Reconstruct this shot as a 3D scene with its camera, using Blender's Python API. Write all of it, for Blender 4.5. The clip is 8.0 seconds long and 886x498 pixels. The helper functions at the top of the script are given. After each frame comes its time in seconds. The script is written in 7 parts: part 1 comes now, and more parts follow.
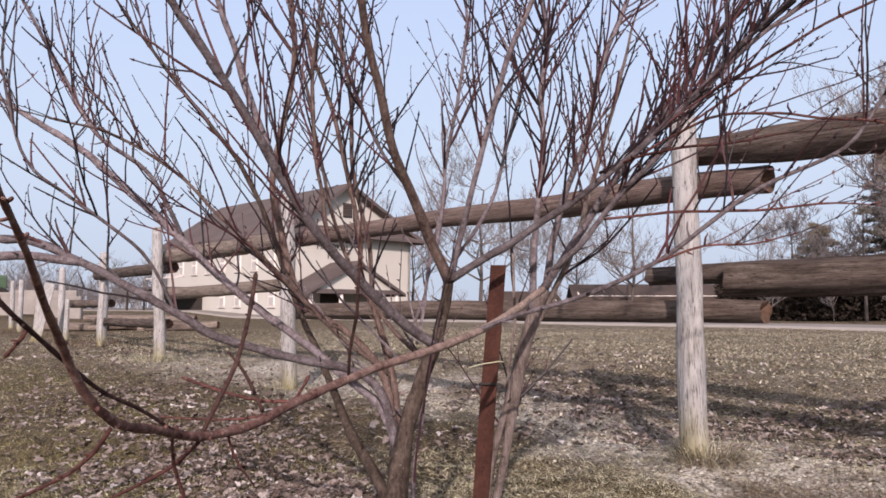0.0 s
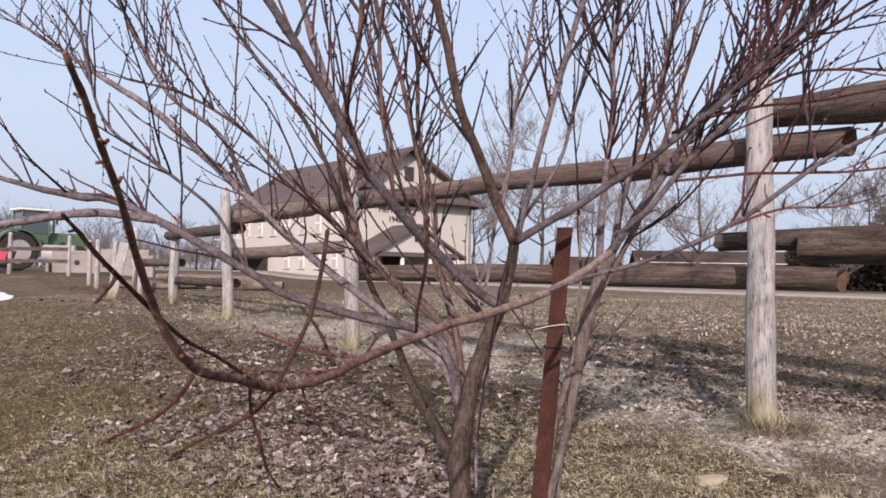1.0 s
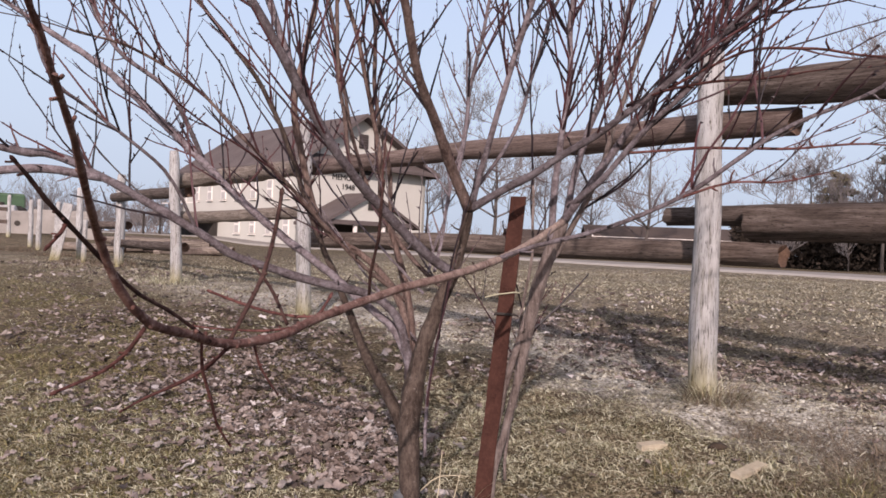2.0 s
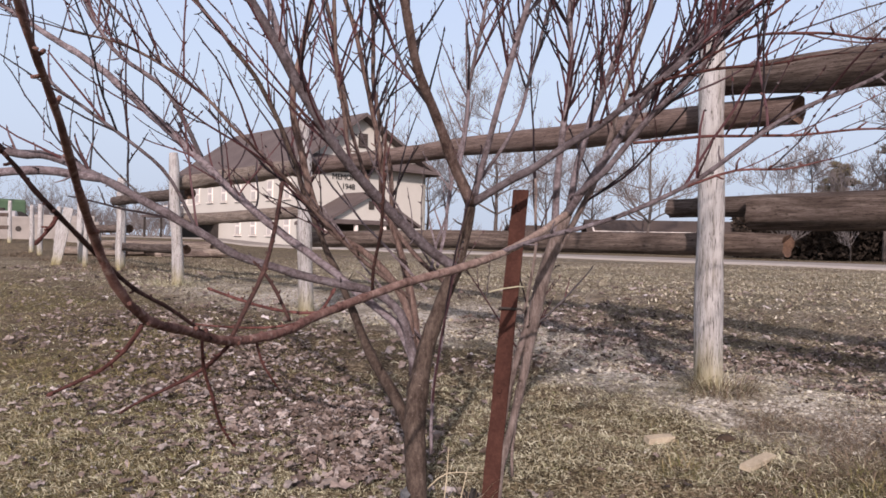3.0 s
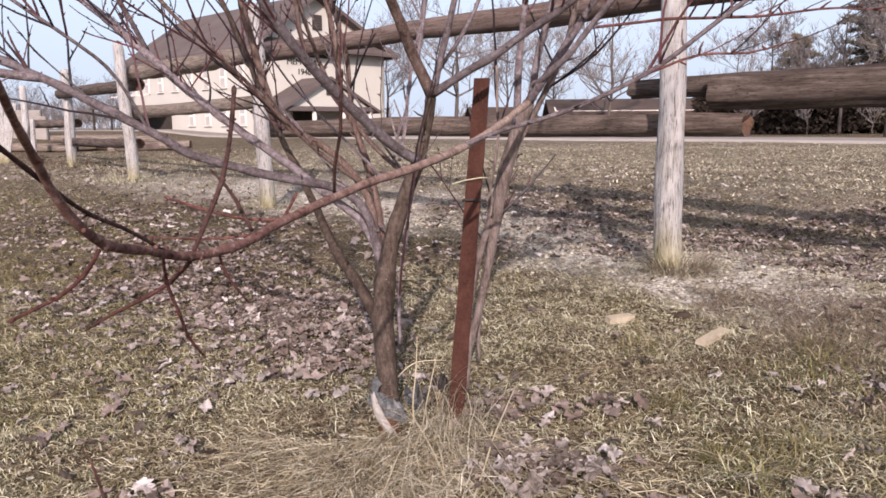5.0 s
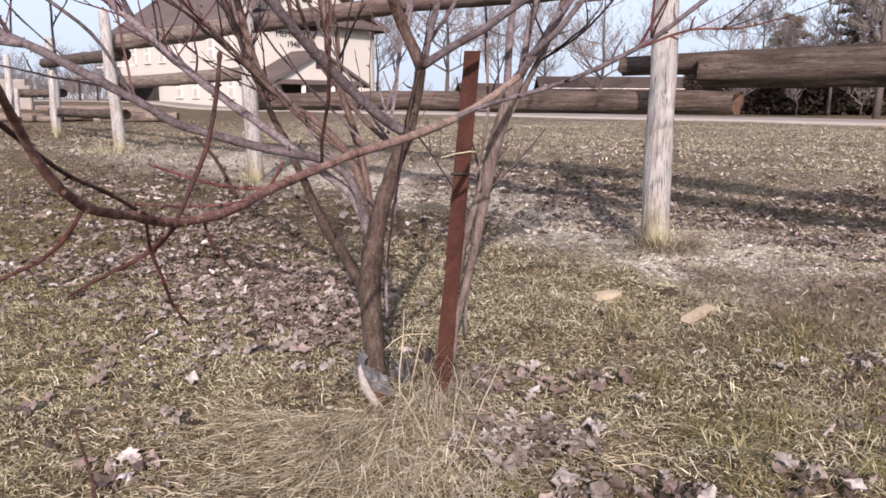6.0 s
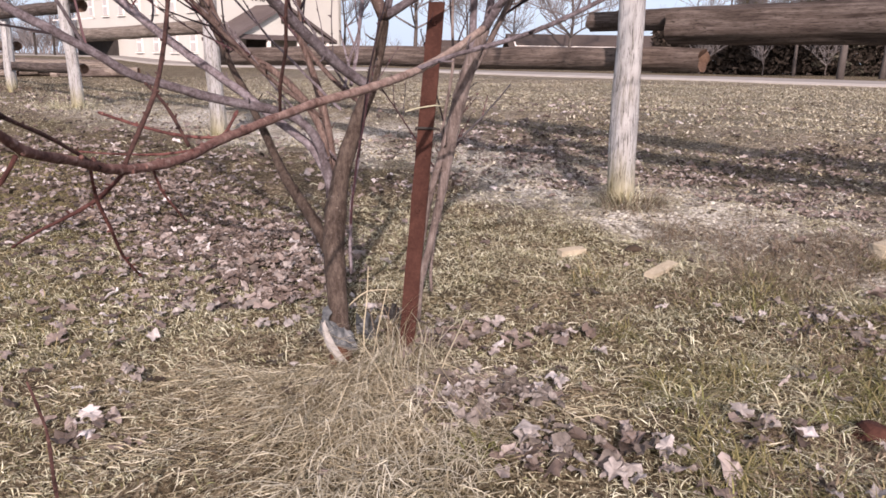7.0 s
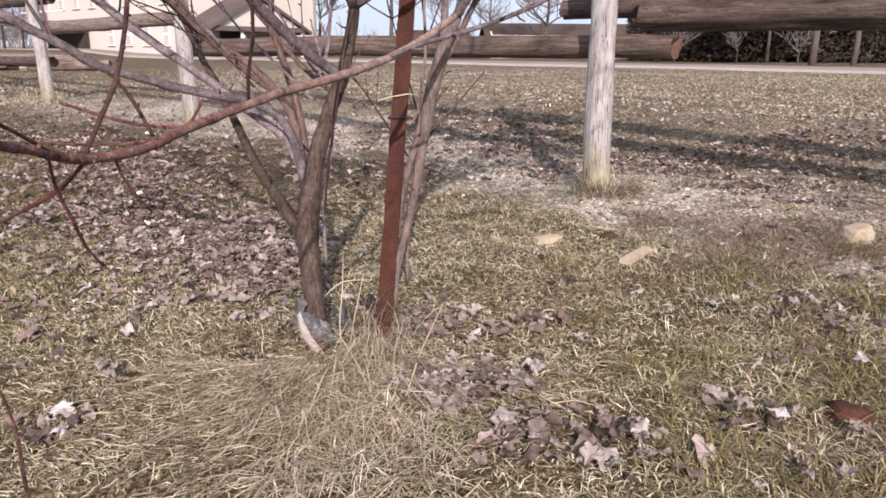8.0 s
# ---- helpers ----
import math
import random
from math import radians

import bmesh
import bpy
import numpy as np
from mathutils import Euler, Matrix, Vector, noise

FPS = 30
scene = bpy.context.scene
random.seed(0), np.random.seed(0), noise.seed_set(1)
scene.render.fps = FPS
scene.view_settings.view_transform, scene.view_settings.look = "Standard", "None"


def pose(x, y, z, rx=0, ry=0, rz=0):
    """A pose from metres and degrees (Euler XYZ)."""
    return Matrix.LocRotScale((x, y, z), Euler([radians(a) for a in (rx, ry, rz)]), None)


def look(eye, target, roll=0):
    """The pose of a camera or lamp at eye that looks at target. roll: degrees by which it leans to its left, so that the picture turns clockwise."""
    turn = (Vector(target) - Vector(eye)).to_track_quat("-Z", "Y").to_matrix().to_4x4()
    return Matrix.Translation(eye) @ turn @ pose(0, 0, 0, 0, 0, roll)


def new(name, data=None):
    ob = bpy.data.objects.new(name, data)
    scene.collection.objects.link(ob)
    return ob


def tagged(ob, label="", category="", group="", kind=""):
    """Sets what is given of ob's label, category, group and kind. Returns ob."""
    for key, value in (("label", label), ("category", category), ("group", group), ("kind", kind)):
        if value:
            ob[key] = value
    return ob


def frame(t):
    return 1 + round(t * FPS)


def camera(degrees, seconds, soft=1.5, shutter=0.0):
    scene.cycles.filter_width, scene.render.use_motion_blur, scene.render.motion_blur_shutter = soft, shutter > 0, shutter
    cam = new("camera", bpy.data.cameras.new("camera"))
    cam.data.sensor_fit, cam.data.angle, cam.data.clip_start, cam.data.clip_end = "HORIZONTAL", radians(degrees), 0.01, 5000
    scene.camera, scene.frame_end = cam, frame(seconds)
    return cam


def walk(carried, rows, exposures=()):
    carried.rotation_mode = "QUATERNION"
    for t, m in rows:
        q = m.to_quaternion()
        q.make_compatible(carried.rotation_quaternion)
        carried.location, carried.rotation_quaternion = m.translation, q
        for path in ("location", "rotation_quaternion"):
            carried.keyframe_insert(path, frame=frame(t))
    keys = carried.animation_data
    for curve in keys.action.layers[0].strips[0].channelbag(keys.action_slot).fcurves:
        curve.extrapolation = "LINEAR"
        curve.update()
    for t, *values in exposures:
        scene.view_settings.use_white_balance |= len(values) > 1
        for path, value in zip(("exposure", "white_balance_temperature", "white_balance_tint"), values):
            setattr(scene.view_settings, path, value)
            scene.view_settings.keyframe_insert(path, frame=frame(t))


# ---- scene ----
cam = camera(60.5, 8.0, soft=1.65)
# seconds, eye, yaw, pitch, roll
ROWS = [
    (0.0, (0.002, 0.010, 1.097), 0.04, 4.52, 0.15),
    (0.5, (-0.002, 0.019, 1.092), 0.74, 3.10, 0.81),
    (1.0, (-0.014, 0.020, 1.088), 4.59, 1.76, 1.03),
    (1.5, (-0.040, 0.036, 1.076), 5.38, 1.00, 0.85),
    (1.7, (-0.020, 0.010, 1.078), 2.78, 0.22, 2.45),
    (2.8, (-0.014, 0.035, 1.067), -0.80, -0.76, 1.60),
    (3.0, (-0.021, 0.038, 1.067), 1.07, -0.56, 1.24),
    (3.5, (-0.038, 0.050, 1.070), -0.24, -3.00, 2.20),
    (4.0, (-0.020, 0.040, 1.094), -4.06, -8.53, 0.22),
    (4.5, (-0.021, 0.044, 1.092), -3.10, -9.29, -0.20),
    (4.7, (-0.021, 0.047, 1.093), -2.13, -9.20, -0.70),
    (5.8, (-0.023, 0.050, 1.088), -1.28, -10.18, 0.05),
    (6.0, (-0.019, 0.052, 1.084), -2.63, -10.99, 0.43),
    (6.5, (-0.014, 0.066, 1.077), -5.40, -12.60, 0.55),
    (7.0, (-0.004, 0.060, 1.069), -5.07, -14.02, 0.90),
    (7.5, (0.001, 0.055, 1.072), -5.35, -13.64, 0.74),
    (8.0, (0.010, 0.060, 1.063), -6.67, -14.70, 0.40),
]


def aim(eye, yaw, pitch):
    """A point one metre ahead of eye."""
    a, b = radians(yaw), radians(pitch)
    return (eye[0] - math.sin(a) * math.cos(b), eye[1] + math.cos(a) * math.cos(b), eye[2] + math.sin(b))


walk(cam, [(t, look(eye, aim(eye, yaw, pitch), roll)) for t, eye, yaw, pitch, roll in ROWS],
     exposures=[(t, stops, 7250, 28) for t, stops in ((0.0, -0.22), (1.5, -0.25), (3.0, -0.24), (3.5, -0.2), (4.0, -0.03), (4.7, 0.07), (6.5, 0.17), (8.0, 0.19))])

# ---- light ----
SUN_AZ = radians(182)      # compass angle of the sun, clockwise from +y
SUN_EL = radians(26.5)
world = bpy.data.worlds.new("world")
scene.world = world
world.use_nodes = True
wt = world.node_tree
wt.nodes.clear()
sky = wt.nodes.new("ShaderNodeTexSky")
sky.sky_type, sky.sun_disc = "NISHITA", False
sky.sun_elevation, sky.sun_rotation = SUN_EL, SUN_AZ
sky.air_density, sky.dust_density, sky.ozone_density = 0.5, 8.0, 1.0
bg = wt.nodes.new("ShaderNodeBackground")
bg.inputs["Strength"].default_value = 0.2
wo = wt.nodes.new("ShaderNodeOutputWorld")
hue = wt.nodes.new("ShaderNodeHueSaturation")
hue.inputs["Saturation"].default_value = 0.8
wt.links.new(sky.outputs[0], hue.inputs["Color"])
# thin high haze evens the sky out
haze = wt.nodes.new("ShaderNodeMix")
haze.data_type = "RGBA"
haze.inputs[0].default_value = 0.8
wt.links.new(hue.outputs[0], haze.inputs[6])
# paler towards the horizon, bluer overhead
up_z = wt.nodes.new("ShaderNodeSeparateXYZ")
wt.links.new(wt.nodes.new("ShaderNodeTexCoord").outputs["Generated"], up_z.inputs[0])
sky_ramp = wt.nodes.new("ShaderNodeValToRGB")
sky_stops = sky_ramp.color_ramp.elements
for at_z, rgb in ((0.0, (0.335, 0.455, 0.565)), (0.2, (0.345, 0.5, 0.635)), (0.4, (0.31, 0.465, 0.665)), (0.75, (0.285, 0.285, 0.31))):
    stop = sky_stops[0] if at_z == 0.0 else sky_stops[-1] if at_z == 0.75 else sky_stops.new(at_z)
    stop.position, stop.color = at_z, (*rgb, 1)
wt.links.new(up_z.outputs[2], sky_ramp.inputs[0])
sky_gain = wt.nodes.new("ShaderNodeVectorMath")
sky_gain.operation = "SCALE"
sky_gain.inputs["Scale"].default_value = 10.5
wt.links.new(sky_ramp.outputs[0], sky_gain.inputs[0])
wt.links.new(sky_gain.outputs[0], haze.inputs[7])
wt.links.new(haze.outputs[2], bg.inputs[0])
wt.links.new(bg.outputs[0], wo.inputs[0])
sun = new("sun", bpy.data.lights.new("sun", "SUN"))
sun.data.energy, sun.data.angle, sun.data.color = 5.3, radians(0.7), (1.0, 0.965, 0.925)
sun_from = Vector((math.sin(SUN_AZ) * math.cos(SUN_EL), math.cos(SUN_AZ) * math.cos(SUN_EL), math.sin(SUN_EL)))
sun.matrix_world = look(sun_from * 50, (0, 0, 0))
# ---- materials ----
def material(name, rough=0.85, metal=0.0, spec=0.3):
    """A new node material; returns it with its tree, its shader and the object-space position."""
    m = bpy.data.materials.new(name)
    m.use_nodes = True
    t = m.node_tree
    b = t.nodes["Principled BSDF"]
    b.inputs["Roughness"].default_value = rough
    b.inputs["Metallic"].default_value = metal
    b.inputs["Specular IOR Level"].default_value = spec
    return m, t, b


def ramp(t, fac, stops):
    n = t.nodes.new("ShaderNodeValToRGB")
    el = n.color_ramp.elements
    while len(el) < len(stops):
        el.new(0.5)
    for e, (p, c) in zip(el, stops):
        e.position, e.color = p, (*c, 1)
    t.links.new(fac, n.inputs[0])
    return n.outputs[0]


def noise_tex(t, vec, scale, detail=6, rough=0.6, stretch=None):
    if stretch:
        mp = t.nodes.new("ShaderNodeMapping")
        mp.inputs["Scale"].default_value = stretch
        t.links.new(vec, mp.inputs[0])
        vec = mp.outputs[0]
    n = t.nodes.new("ShaderNodeTexNoise")
    n.inputs["Scale"].default_value, n.inputs["Detail"].default_value, n.inputs["Roughness"].default_value = scale, detail, rough
    t.links.new(vec, n.inputs["Vector"])
    return n.outputs[0]


def mix(t, fac, a, b, mode="MIX"):
    n = t.nodes.new("ShaderNodeMix")
    n.data_type, n.blend_type = "RGBA", mode
    for val, sock in ((fac, n.inputs[0]), (a, n.inputs[6]), (b, n.inputs[7])):
        if isinstance(val, (int, float)):
            sock.default_value = val
        elif isinstance(val, tuple):
            sock.default_value = (*val, 1)
        else:
            t.links.new(val, sock)
    return n.outputs[2]


def bump(t, b, height, strength, dist):
    n = t.nodes.new("ShaderNodeBump")
    n.inputs["Strength"].default_value, n.inputs["Distance"].default_value = strength, dist
    t.links.new(height, n.inputs["Height"])
    t.links.new(n.outputs[0], b.inputs["Normal"])


def coords(t, kind="Object"):
    return t.nodes.new("ShaderNodeTexCoord").outputs[kind]


def per_island(t):
    return t.nodes.new("ShaderNodeNewGeometry").outputs["Random Per Island"]


def per_object(t):
    return t.nodes.new("ShaderNodeObjectInfo").outputs["Random"]


def two_scale(name, dark, mid, light, big=3.0, small=40.0, rough=0.85, relief=0.3, dist=0.004, stretch=None, metal=0.0, spec=0.3):
    """Broad stains and fine grain over three shades of one surface."""
    m, t, b = material(name, rough, metal, spec)
    c = coords(t)
    n1 = noise_tex(t, c, big, 4, 0.6, stretch)
    n2 = noise_tex(t, c, small, 6, 0.7, stretch)
    a = ramp(t, n1, [(0.3, dark), (0.52, mid), (0.72, light)])
    d = ramp(t, n2, [(0.3, dark), (0.55, mid), (0.75, light)])
    t.links.new(mix(t, 0.5, a, d), b.inputs["Base Color"])
    bump(t, b, n2, relief, dist)
    return m


def by_island(name, stops, rough=0.85, spec=0.2, translucent=0.0):
    """Each loose piece of a mesh takes a shade of its own."""
    m, t, b = material(name, rough, 0, spec)
    col = ramp(t, per_island(t), stops)
    n = noise_tex(t, coords(t), 60, 3)
    t.links.new(mix(t, 0.35, col, ramp(t, n, [(0.3, (0.12, 0.09, 0.06)), (0.7, (0.6, 0.5, 0.38))]), "SOFT_LIGHT"), b.inputs["Base Color"])
    return m


def log_wood(name, grey, brown, pale, along=(1, 14, 14), lichen=None, relief=0.6, depth=0.7):
    """Weathered barkless wood: streaks and checks along local x."""
    m, t, b = material(name, 0.9, 0, 0.15)
    c = coords(t)
    streak = noise_tex(t, c, 3.2, 8, 0.7, along)
    fine = noise_tex(t, c, 13 if lichen else 22, 6, 0.72, along)
    blot = noise_tex(t, c, 2.2, 4, 0.6)
    base = ramp(t, streak, [(0.36, brown), (0.49, grey), (0.63, pale)])
    blots = ramp(t, blot, [(0.35, brown), (0.6, grey)])
    col = mix(t, 0.4, base, blots)
    cracks = ramp(t, fine, [(0.38, (0.1, 0.085, 0.07)), (0.46, (1, 1, 1))])
    col = mix(t, depth, col, cracks, "MULTIPLY")
    if lichen:
        # yellow-green stain that climbs raggedly from the soil
        sep = t.nodes.new("ShaderNodeSeparateXYZ")
        t.links.new(c, sep.inputs[0])
        up = t.nodes.new("ShaderNodeMath")
        up.operation = "MULTIPLY_ADD"
        up.inputs[1].default_value = 0.35
        t.links.new(streak, up.inputs[0])
        t.links.new(sep.outputs[2], up.inputs[2])
        col = mix(t, ramp(t, up.outputs[0], [(0.16, (0.85, 0.85, 0.85)), (0.3, (0.55, 0.55, 0.55)), (0.52, (0, 0, 0))]), col, mix(t, 1.0, col, lichen, "MULTIPLY"))
    rnd = t.nodes.new("ShaderNodeHueSaturation")
    mr = t.nodes.new("ShaderNodeMapRange")
    mr.inputs["To Min"].default_value, mr.inputs["To Max"].default_value = 0.85, 1.15
    t.links.new(per_object(t), mr.inputs["Value"])
    t.links.new(mr.outputs[0], rnd.inputs["Value"])
    t.links.new(col, rnd.inputs["Color"])
    t.links.new(rnd.outputs[0], b.inputs["Base Color"])
    bump(t, b, fine, relief, 0.01)
    return m


M_RAIL = log_wood("rail_wood", (0.109, 0.0847, 0.0734), (0.0397, 0.0282, 0.0235), (0.246, 0.205, 0.184), relief=1.0, depth=0.95)
M_RAIL_GREY = log_wood("grey_rail_wood", (0.2, 0.165, 0.14), (0.09, 0.07, 0.058), (0.36, 0.31, 0.27), relief=1.0, depth=0.85)
M_RAIL_LOW = log_wood("dark_brown_rail_wood", (0.13, 0.1, 0.085), (0.055, 0.039, 0.032), (0.26, 0.21, 0.18), relief=1.0, depth=0.85)
M_RAIL_WARM = log_wood("brown_rail_wood", (0.157, 0.116, 0.103), (0.0699, 0.0469, 0.0391), (0.28, 0.222, 0.2), relief=1.0, depth=0.75)
M_POST = log_wood("post_wood", (0.366, 0.364, 0.365), (0.219, 0.207, 0.188), (0.472, 0.479, 0.487), along=(12, 12, 1), lichen=(0.64, 0.56, 0.19), relief=1.0, depth=0.9)
M_ENDGRAIN = two_scale("log_end_grain", (0.03, 0.018, 0.013), (0.09, 0.052, 0.036), (0.2, 0.125, 0.085), 18, 80)
def bark(name, dark, mid, light, fleck, amount, older=None, streaks=None):
    """Smooth young bark: grain, small pale flecks of lichen, and older greyer bark towards the stem."""
    m, t, b = material(name, 0.85, 0, 0.2)
    c = coords(t)
    n1 = noise_tex(t, c, 16, 5, 0.7)
    n2 = noise_tex(t, c, 70, 6, 0.75, streaks)
    n3 = noise_tex(t, c, 95, 4, 0.65)
    a = ramp(t, n1, [(0.36, dark), (0.5, mid), (0.66, light)])
    d = ramp(t, n2, [(0.38, dark), (0.5, mid), (0.64, light)])
    col = mix(t, 0.55, a, d)
    if older:
        sep = t.nodes.new("ShaderNodeSeparateXYZ")
        t.links.new(c, sep.inputs[0])
        age = t.nodes.new("ShaderNodeMath")
        age.operation = "MULTIPLY_ADD"
        age.inputs[1].default_value = 0.5
        t.links.new(n1, age.inputs[0])
        t.links.new(sep.outputs[1], age.inputs[2])
        mr = t.nodes.new("ShaderNodeMapRange")
        mr.inputs["From Min"].default_value, mr.inputs["From Max"].default_value = -1.0, -0.1
        t.links.new(age.outputs[0], mr.inputs["Value"])
        col = mix(t, mr.outputs[0], col, mix(t, 0.55, ramp(t, n1, [(0.36, older[0]), (0.66, older[1])]), ramp(t, n2, [(0.38, older[0]), (0.64, older[1])])))
    col = mix(t, ramp(t, n3, [(amount, (0, 0, 0)), (amount + 0.12, (0.6, 0.6, 0.6))]), col, fleck)
    # limbs differ in age: some darker and browner
    vary = t.nodes.new("ShaderNodeHueSaturation")
    mv = t.nodes.new("ShaderNodeMapRange")
    mv.inputs["To Min"].default_value, mv.inputs["To Max"].default_value = 0.62, 1.2
    t.links.new(per_object(t), mv.inputs["Value"])
    t.links.new(mv.outputs[0], vary.inputs["Value"])
    t.links.new(col, vary.inputs["Color"])
    t.links.new(vary.outputs[0], b.inputs["Base Color"])
    bump(t, b, n2, 1.0, 0.006)
    return m


M_BARK = bark("fruit_tree_bark", (0.0202, 0.0124, 0.0101), (0.0803, 0.0578, 0.0467), (0.164, 0.128, 0.108), (0.365, 0.317, 0.283), 0.62, streaks=(1.46, 1.54, 0.456))
M_LIMB = bark("limb_bark", (0.0458, 0.0349, 0.0357), (0.132, 0.108, 0.115), (0.261, 0.235, 0.256), (0.393, 0.374, 0.412), 0.63)
M_INNER = bark("inner_stem_bark", (0.035, 0.021, 0.018), (0.105, 0.07, 0.06), (0.22, 0.165, 0.145), (0.36, 0.3, 0.265), 0.62, streaks=(1.6, 1.6, 0.35))
M_STEM = bark("pale_stem_bark", (0.0559, 0.0408, 0.0358), (0.16, 0.125, 0.113), (0.271, 0.227, 0.211), (0.399, 0.35, 0.331), 0.6, streaks=(1.76, 1.83, 0.269))
M_SHOOT = by_island("shoot_bark", [(0.0, (0.00896, 0.00538, 0.00865)), (0.45, (0.0217, 0.0108, 0.0154)), (0.75, (0.064, 0.0242, 0.0289)), (0.92, (0.0963, 0.0337, 0.0366)), (1.0, (0.0894, 0.0673, 0.0847))], 0.55, 0.4)
M_NEAR = bark("near_branch_bark", (0.081, 0.0351, 0.0297), (0.23, 0.115, 0.0972), (0.459, 0.284, 0.243), (0.648, 0.513, 0.459), 0.58, older=((0.203, 0.135, 0.111), (0.621, 0.486, 0.419)))
M_REDTWIG = bark("red_twig_bark", (0.035, 0.014, 0.013), (0.1, 0.04, 0.035), (0.2, 0.09, 0.08), (0.3, 0.2, 0.18), 0.62)
M_DARKTWIG = bark("dark_twig_bark", (0.02, 0.01, 0.009), (0.062, 0.03, 0.026), (0.14, 0.078, 0.066), (0.24, 0.17, 0.15), 0.64)
M_RUST = two_scale("rusted_steel", (0.0238, 0.01, 0.0078), (0.059, 0.0246, 0.0187), (0.107, 0.0492, 0.0366), 9, 110, 0.9, 0.6, 0.003, spec=0.15)
M_STRAW = by_island("dead_grass", [(0.0, (0.111, 0.1, 0.0648)), (0.2, (0.24, 0.223, 0.152)), (0.5, (0.408, 0.397, 0.293)), (0.85, (0.593, 0.607, 0.491)), (1.0, (0.204, 0.228, 0.106))], 0.8)
M_THATCH = by_island("matted_thatch", [(0.0, (0.112, 0.0903, 0.0619)), (0.3, (0.255, 0.225, 0.159)), (0.7, (0.43, 0.399, 0.303)), (1.0, (0.605, 0.588, 0.497))], 0.8)
M_WEED = by_island("grey_dry_weed", [(0.0, (0.0612, 0.0457, 0.0326)), (0.4, (0.145, 0.115, 0.0875)), (1.0, (0.321, 0.265, 0.203))], 0.8)
M_SANDSTONE = two_scale("tan_stone", (0.238, 0.204, 0.145), (0.34, 0.297, 0.221), (0.425, 0.378, 0.289), 9, 60, relief=0.6, dist=0.006)
M_SOIL = two_scale("damp_soil", (0.0208, 0.0141, 0.00969), (0.0416, 0.0288, 0.0201), (0.0694, 0.0498, 0.0345), 12, 70)
M_STRAW_PALE = by_island("pale_straw", [(0.0, (0.185, 0.164, 0.111)), (0.4, (0.357, 0.334, 0.257)), (1.0, (0.57, 0.558, 0.478))], 0.8)
M_STALK = two_scale("dry_stalk", (0.3, 0.255, 0.17), (0.42, 0.37, 0.265), (0.55, 0.5, 0.385), 10, 90)
M_GREEN = by_island("living_grass", [(0.0, (0.0795, 0.0829, 0.0339)), (0.6, (0.177, 0.166, 0.0788)), (1.0, (0.335, 0.289, 0.18))], 0.7)
M_GREEN_FRESH = by_island("fresh_grass", [(0.0, (0.08, 0.09, 0.03)), (0.6, (0.17, 0.18, 0.07)), (1.0, (0.3, 0.29, 0.14))], 0.6)
M_LEAF = by_island("dead_leaf", [(0.0, (0.044, 0.0353, 0.031)), (0.35, (0.127, 0.0998, 0.0898)), (0.75, (0.24, 0.206, 0.196)), (0.95, (0.353, 0.327, 0.325)), (1.0, (0.506, 0.494, 0.509))], 0.6, 0.35)
M_STONE = by_island("pale_stone_chips", [(0.0, (0.112, 0.102, 0.0845)), (0.2, (0.315, 0.302, 0.262)), (0.6, (0.505, 0.501, 0.45)), (1.0, (0.601, 0.609, 0.569))], 0.9)
M_FLECK = by_island("straw_and_leaf_flecks", [(0.0, (0.0918, 0.0762, 0.0535)), (0.3, (0.227, 0.204, 0.147)), (0.7, (0.409, 0.382, 0.298)), (1.0, (0.563, 0.553, 0.481))], 0.9)
M_CHIP = two_scale("split_wood", (0.268, 0.228, 0.165), (0.393, 0.343, 0.258), (0.518, 0.464, 0.361), 8, 60)
M_SIDING = two_scale("cream_siding", (0.435, 0.425, 0.389), (0.477, 0.468, 0.43), (0.504, 0.495, 0.458), 0.6, 9, 0.7, 0.1, 0.004)
M_ROOF = two_scale("brown_shingle", (0.0702, 0.054, 0.0518), (0.105, 0.0848, 0.0822), (0.14, 0.116, 0.112), 0.5, 12, 0.9, 0.5, 0.02)
M_ROOF_RED = two_scale("reddish_shingle", (0.05, 0.036, 0.03), (0.075, 0.055, 0.046), (0.1, 0.074, 0.063), 0.5, 12, 0.9, 0.5, 0.02)
M_TRIM = two_scale("white_trim", (0.62, 0.579, 0.541), (0.74, 0.695, 0.655), (0.8, 0.762, 0.731), 2, 30, 0.6, 0.1, 0.002)
# dark paint, and the painted-in shade of openings and holes
M_DARK = two_scale("dark_paint_and_recess_shade", (0.025, 0.0212, 0.019), (0.04, 0.0338, 0.0304), (0.06, 0.0502, 0.0456), 3, 30)
M_ROAD = two_scale("worn_asphalt", (0.162, 0.146, 0.135), (0.228, 0.211, 0.194), (0.294, 0.271, 0.248), 0.4, 30, 0.9, 0.3, 0.004)
M_SHOULDER = two_scale("road_gravel", (0.26, 0.24, 0.215), (0.36, 0.335, 0.305), (0.46, 0.43, 0.395), 1.5, 40)
M_SNOW = two_scale("old_snow", (0.7, 0.72, 0.76), (0.85, 0.87, 0.9), (0.92, 0.93, 0.95), 2, 30, 0.5, 0.3, 0.01)
M_FARBARK = two_scale("far_tree_bark", (0.051, 0.0418, 0.0376), (0.0892, 0.075, 0.0682), (0.134, 0.115, 0.108), 2, 20)
# lighter than the far bark: the haze of distance is painted into this colour
M_HAZEWOOD = two_scale("hazed_distant_twigs", (0.135, 0.122, 0.12), (0.185, 0.168, 0.166), (0.24, 0.22, 0.218), 0.3, 3)
M_NEEDLE = by_island("pine_needles", [(0.0, (0.084, 0.084, 0.0689)), (0.5, (0.134, 0.133, 0.109)), (1.0, (0.21, 0.197, 0.163))], 0.7)
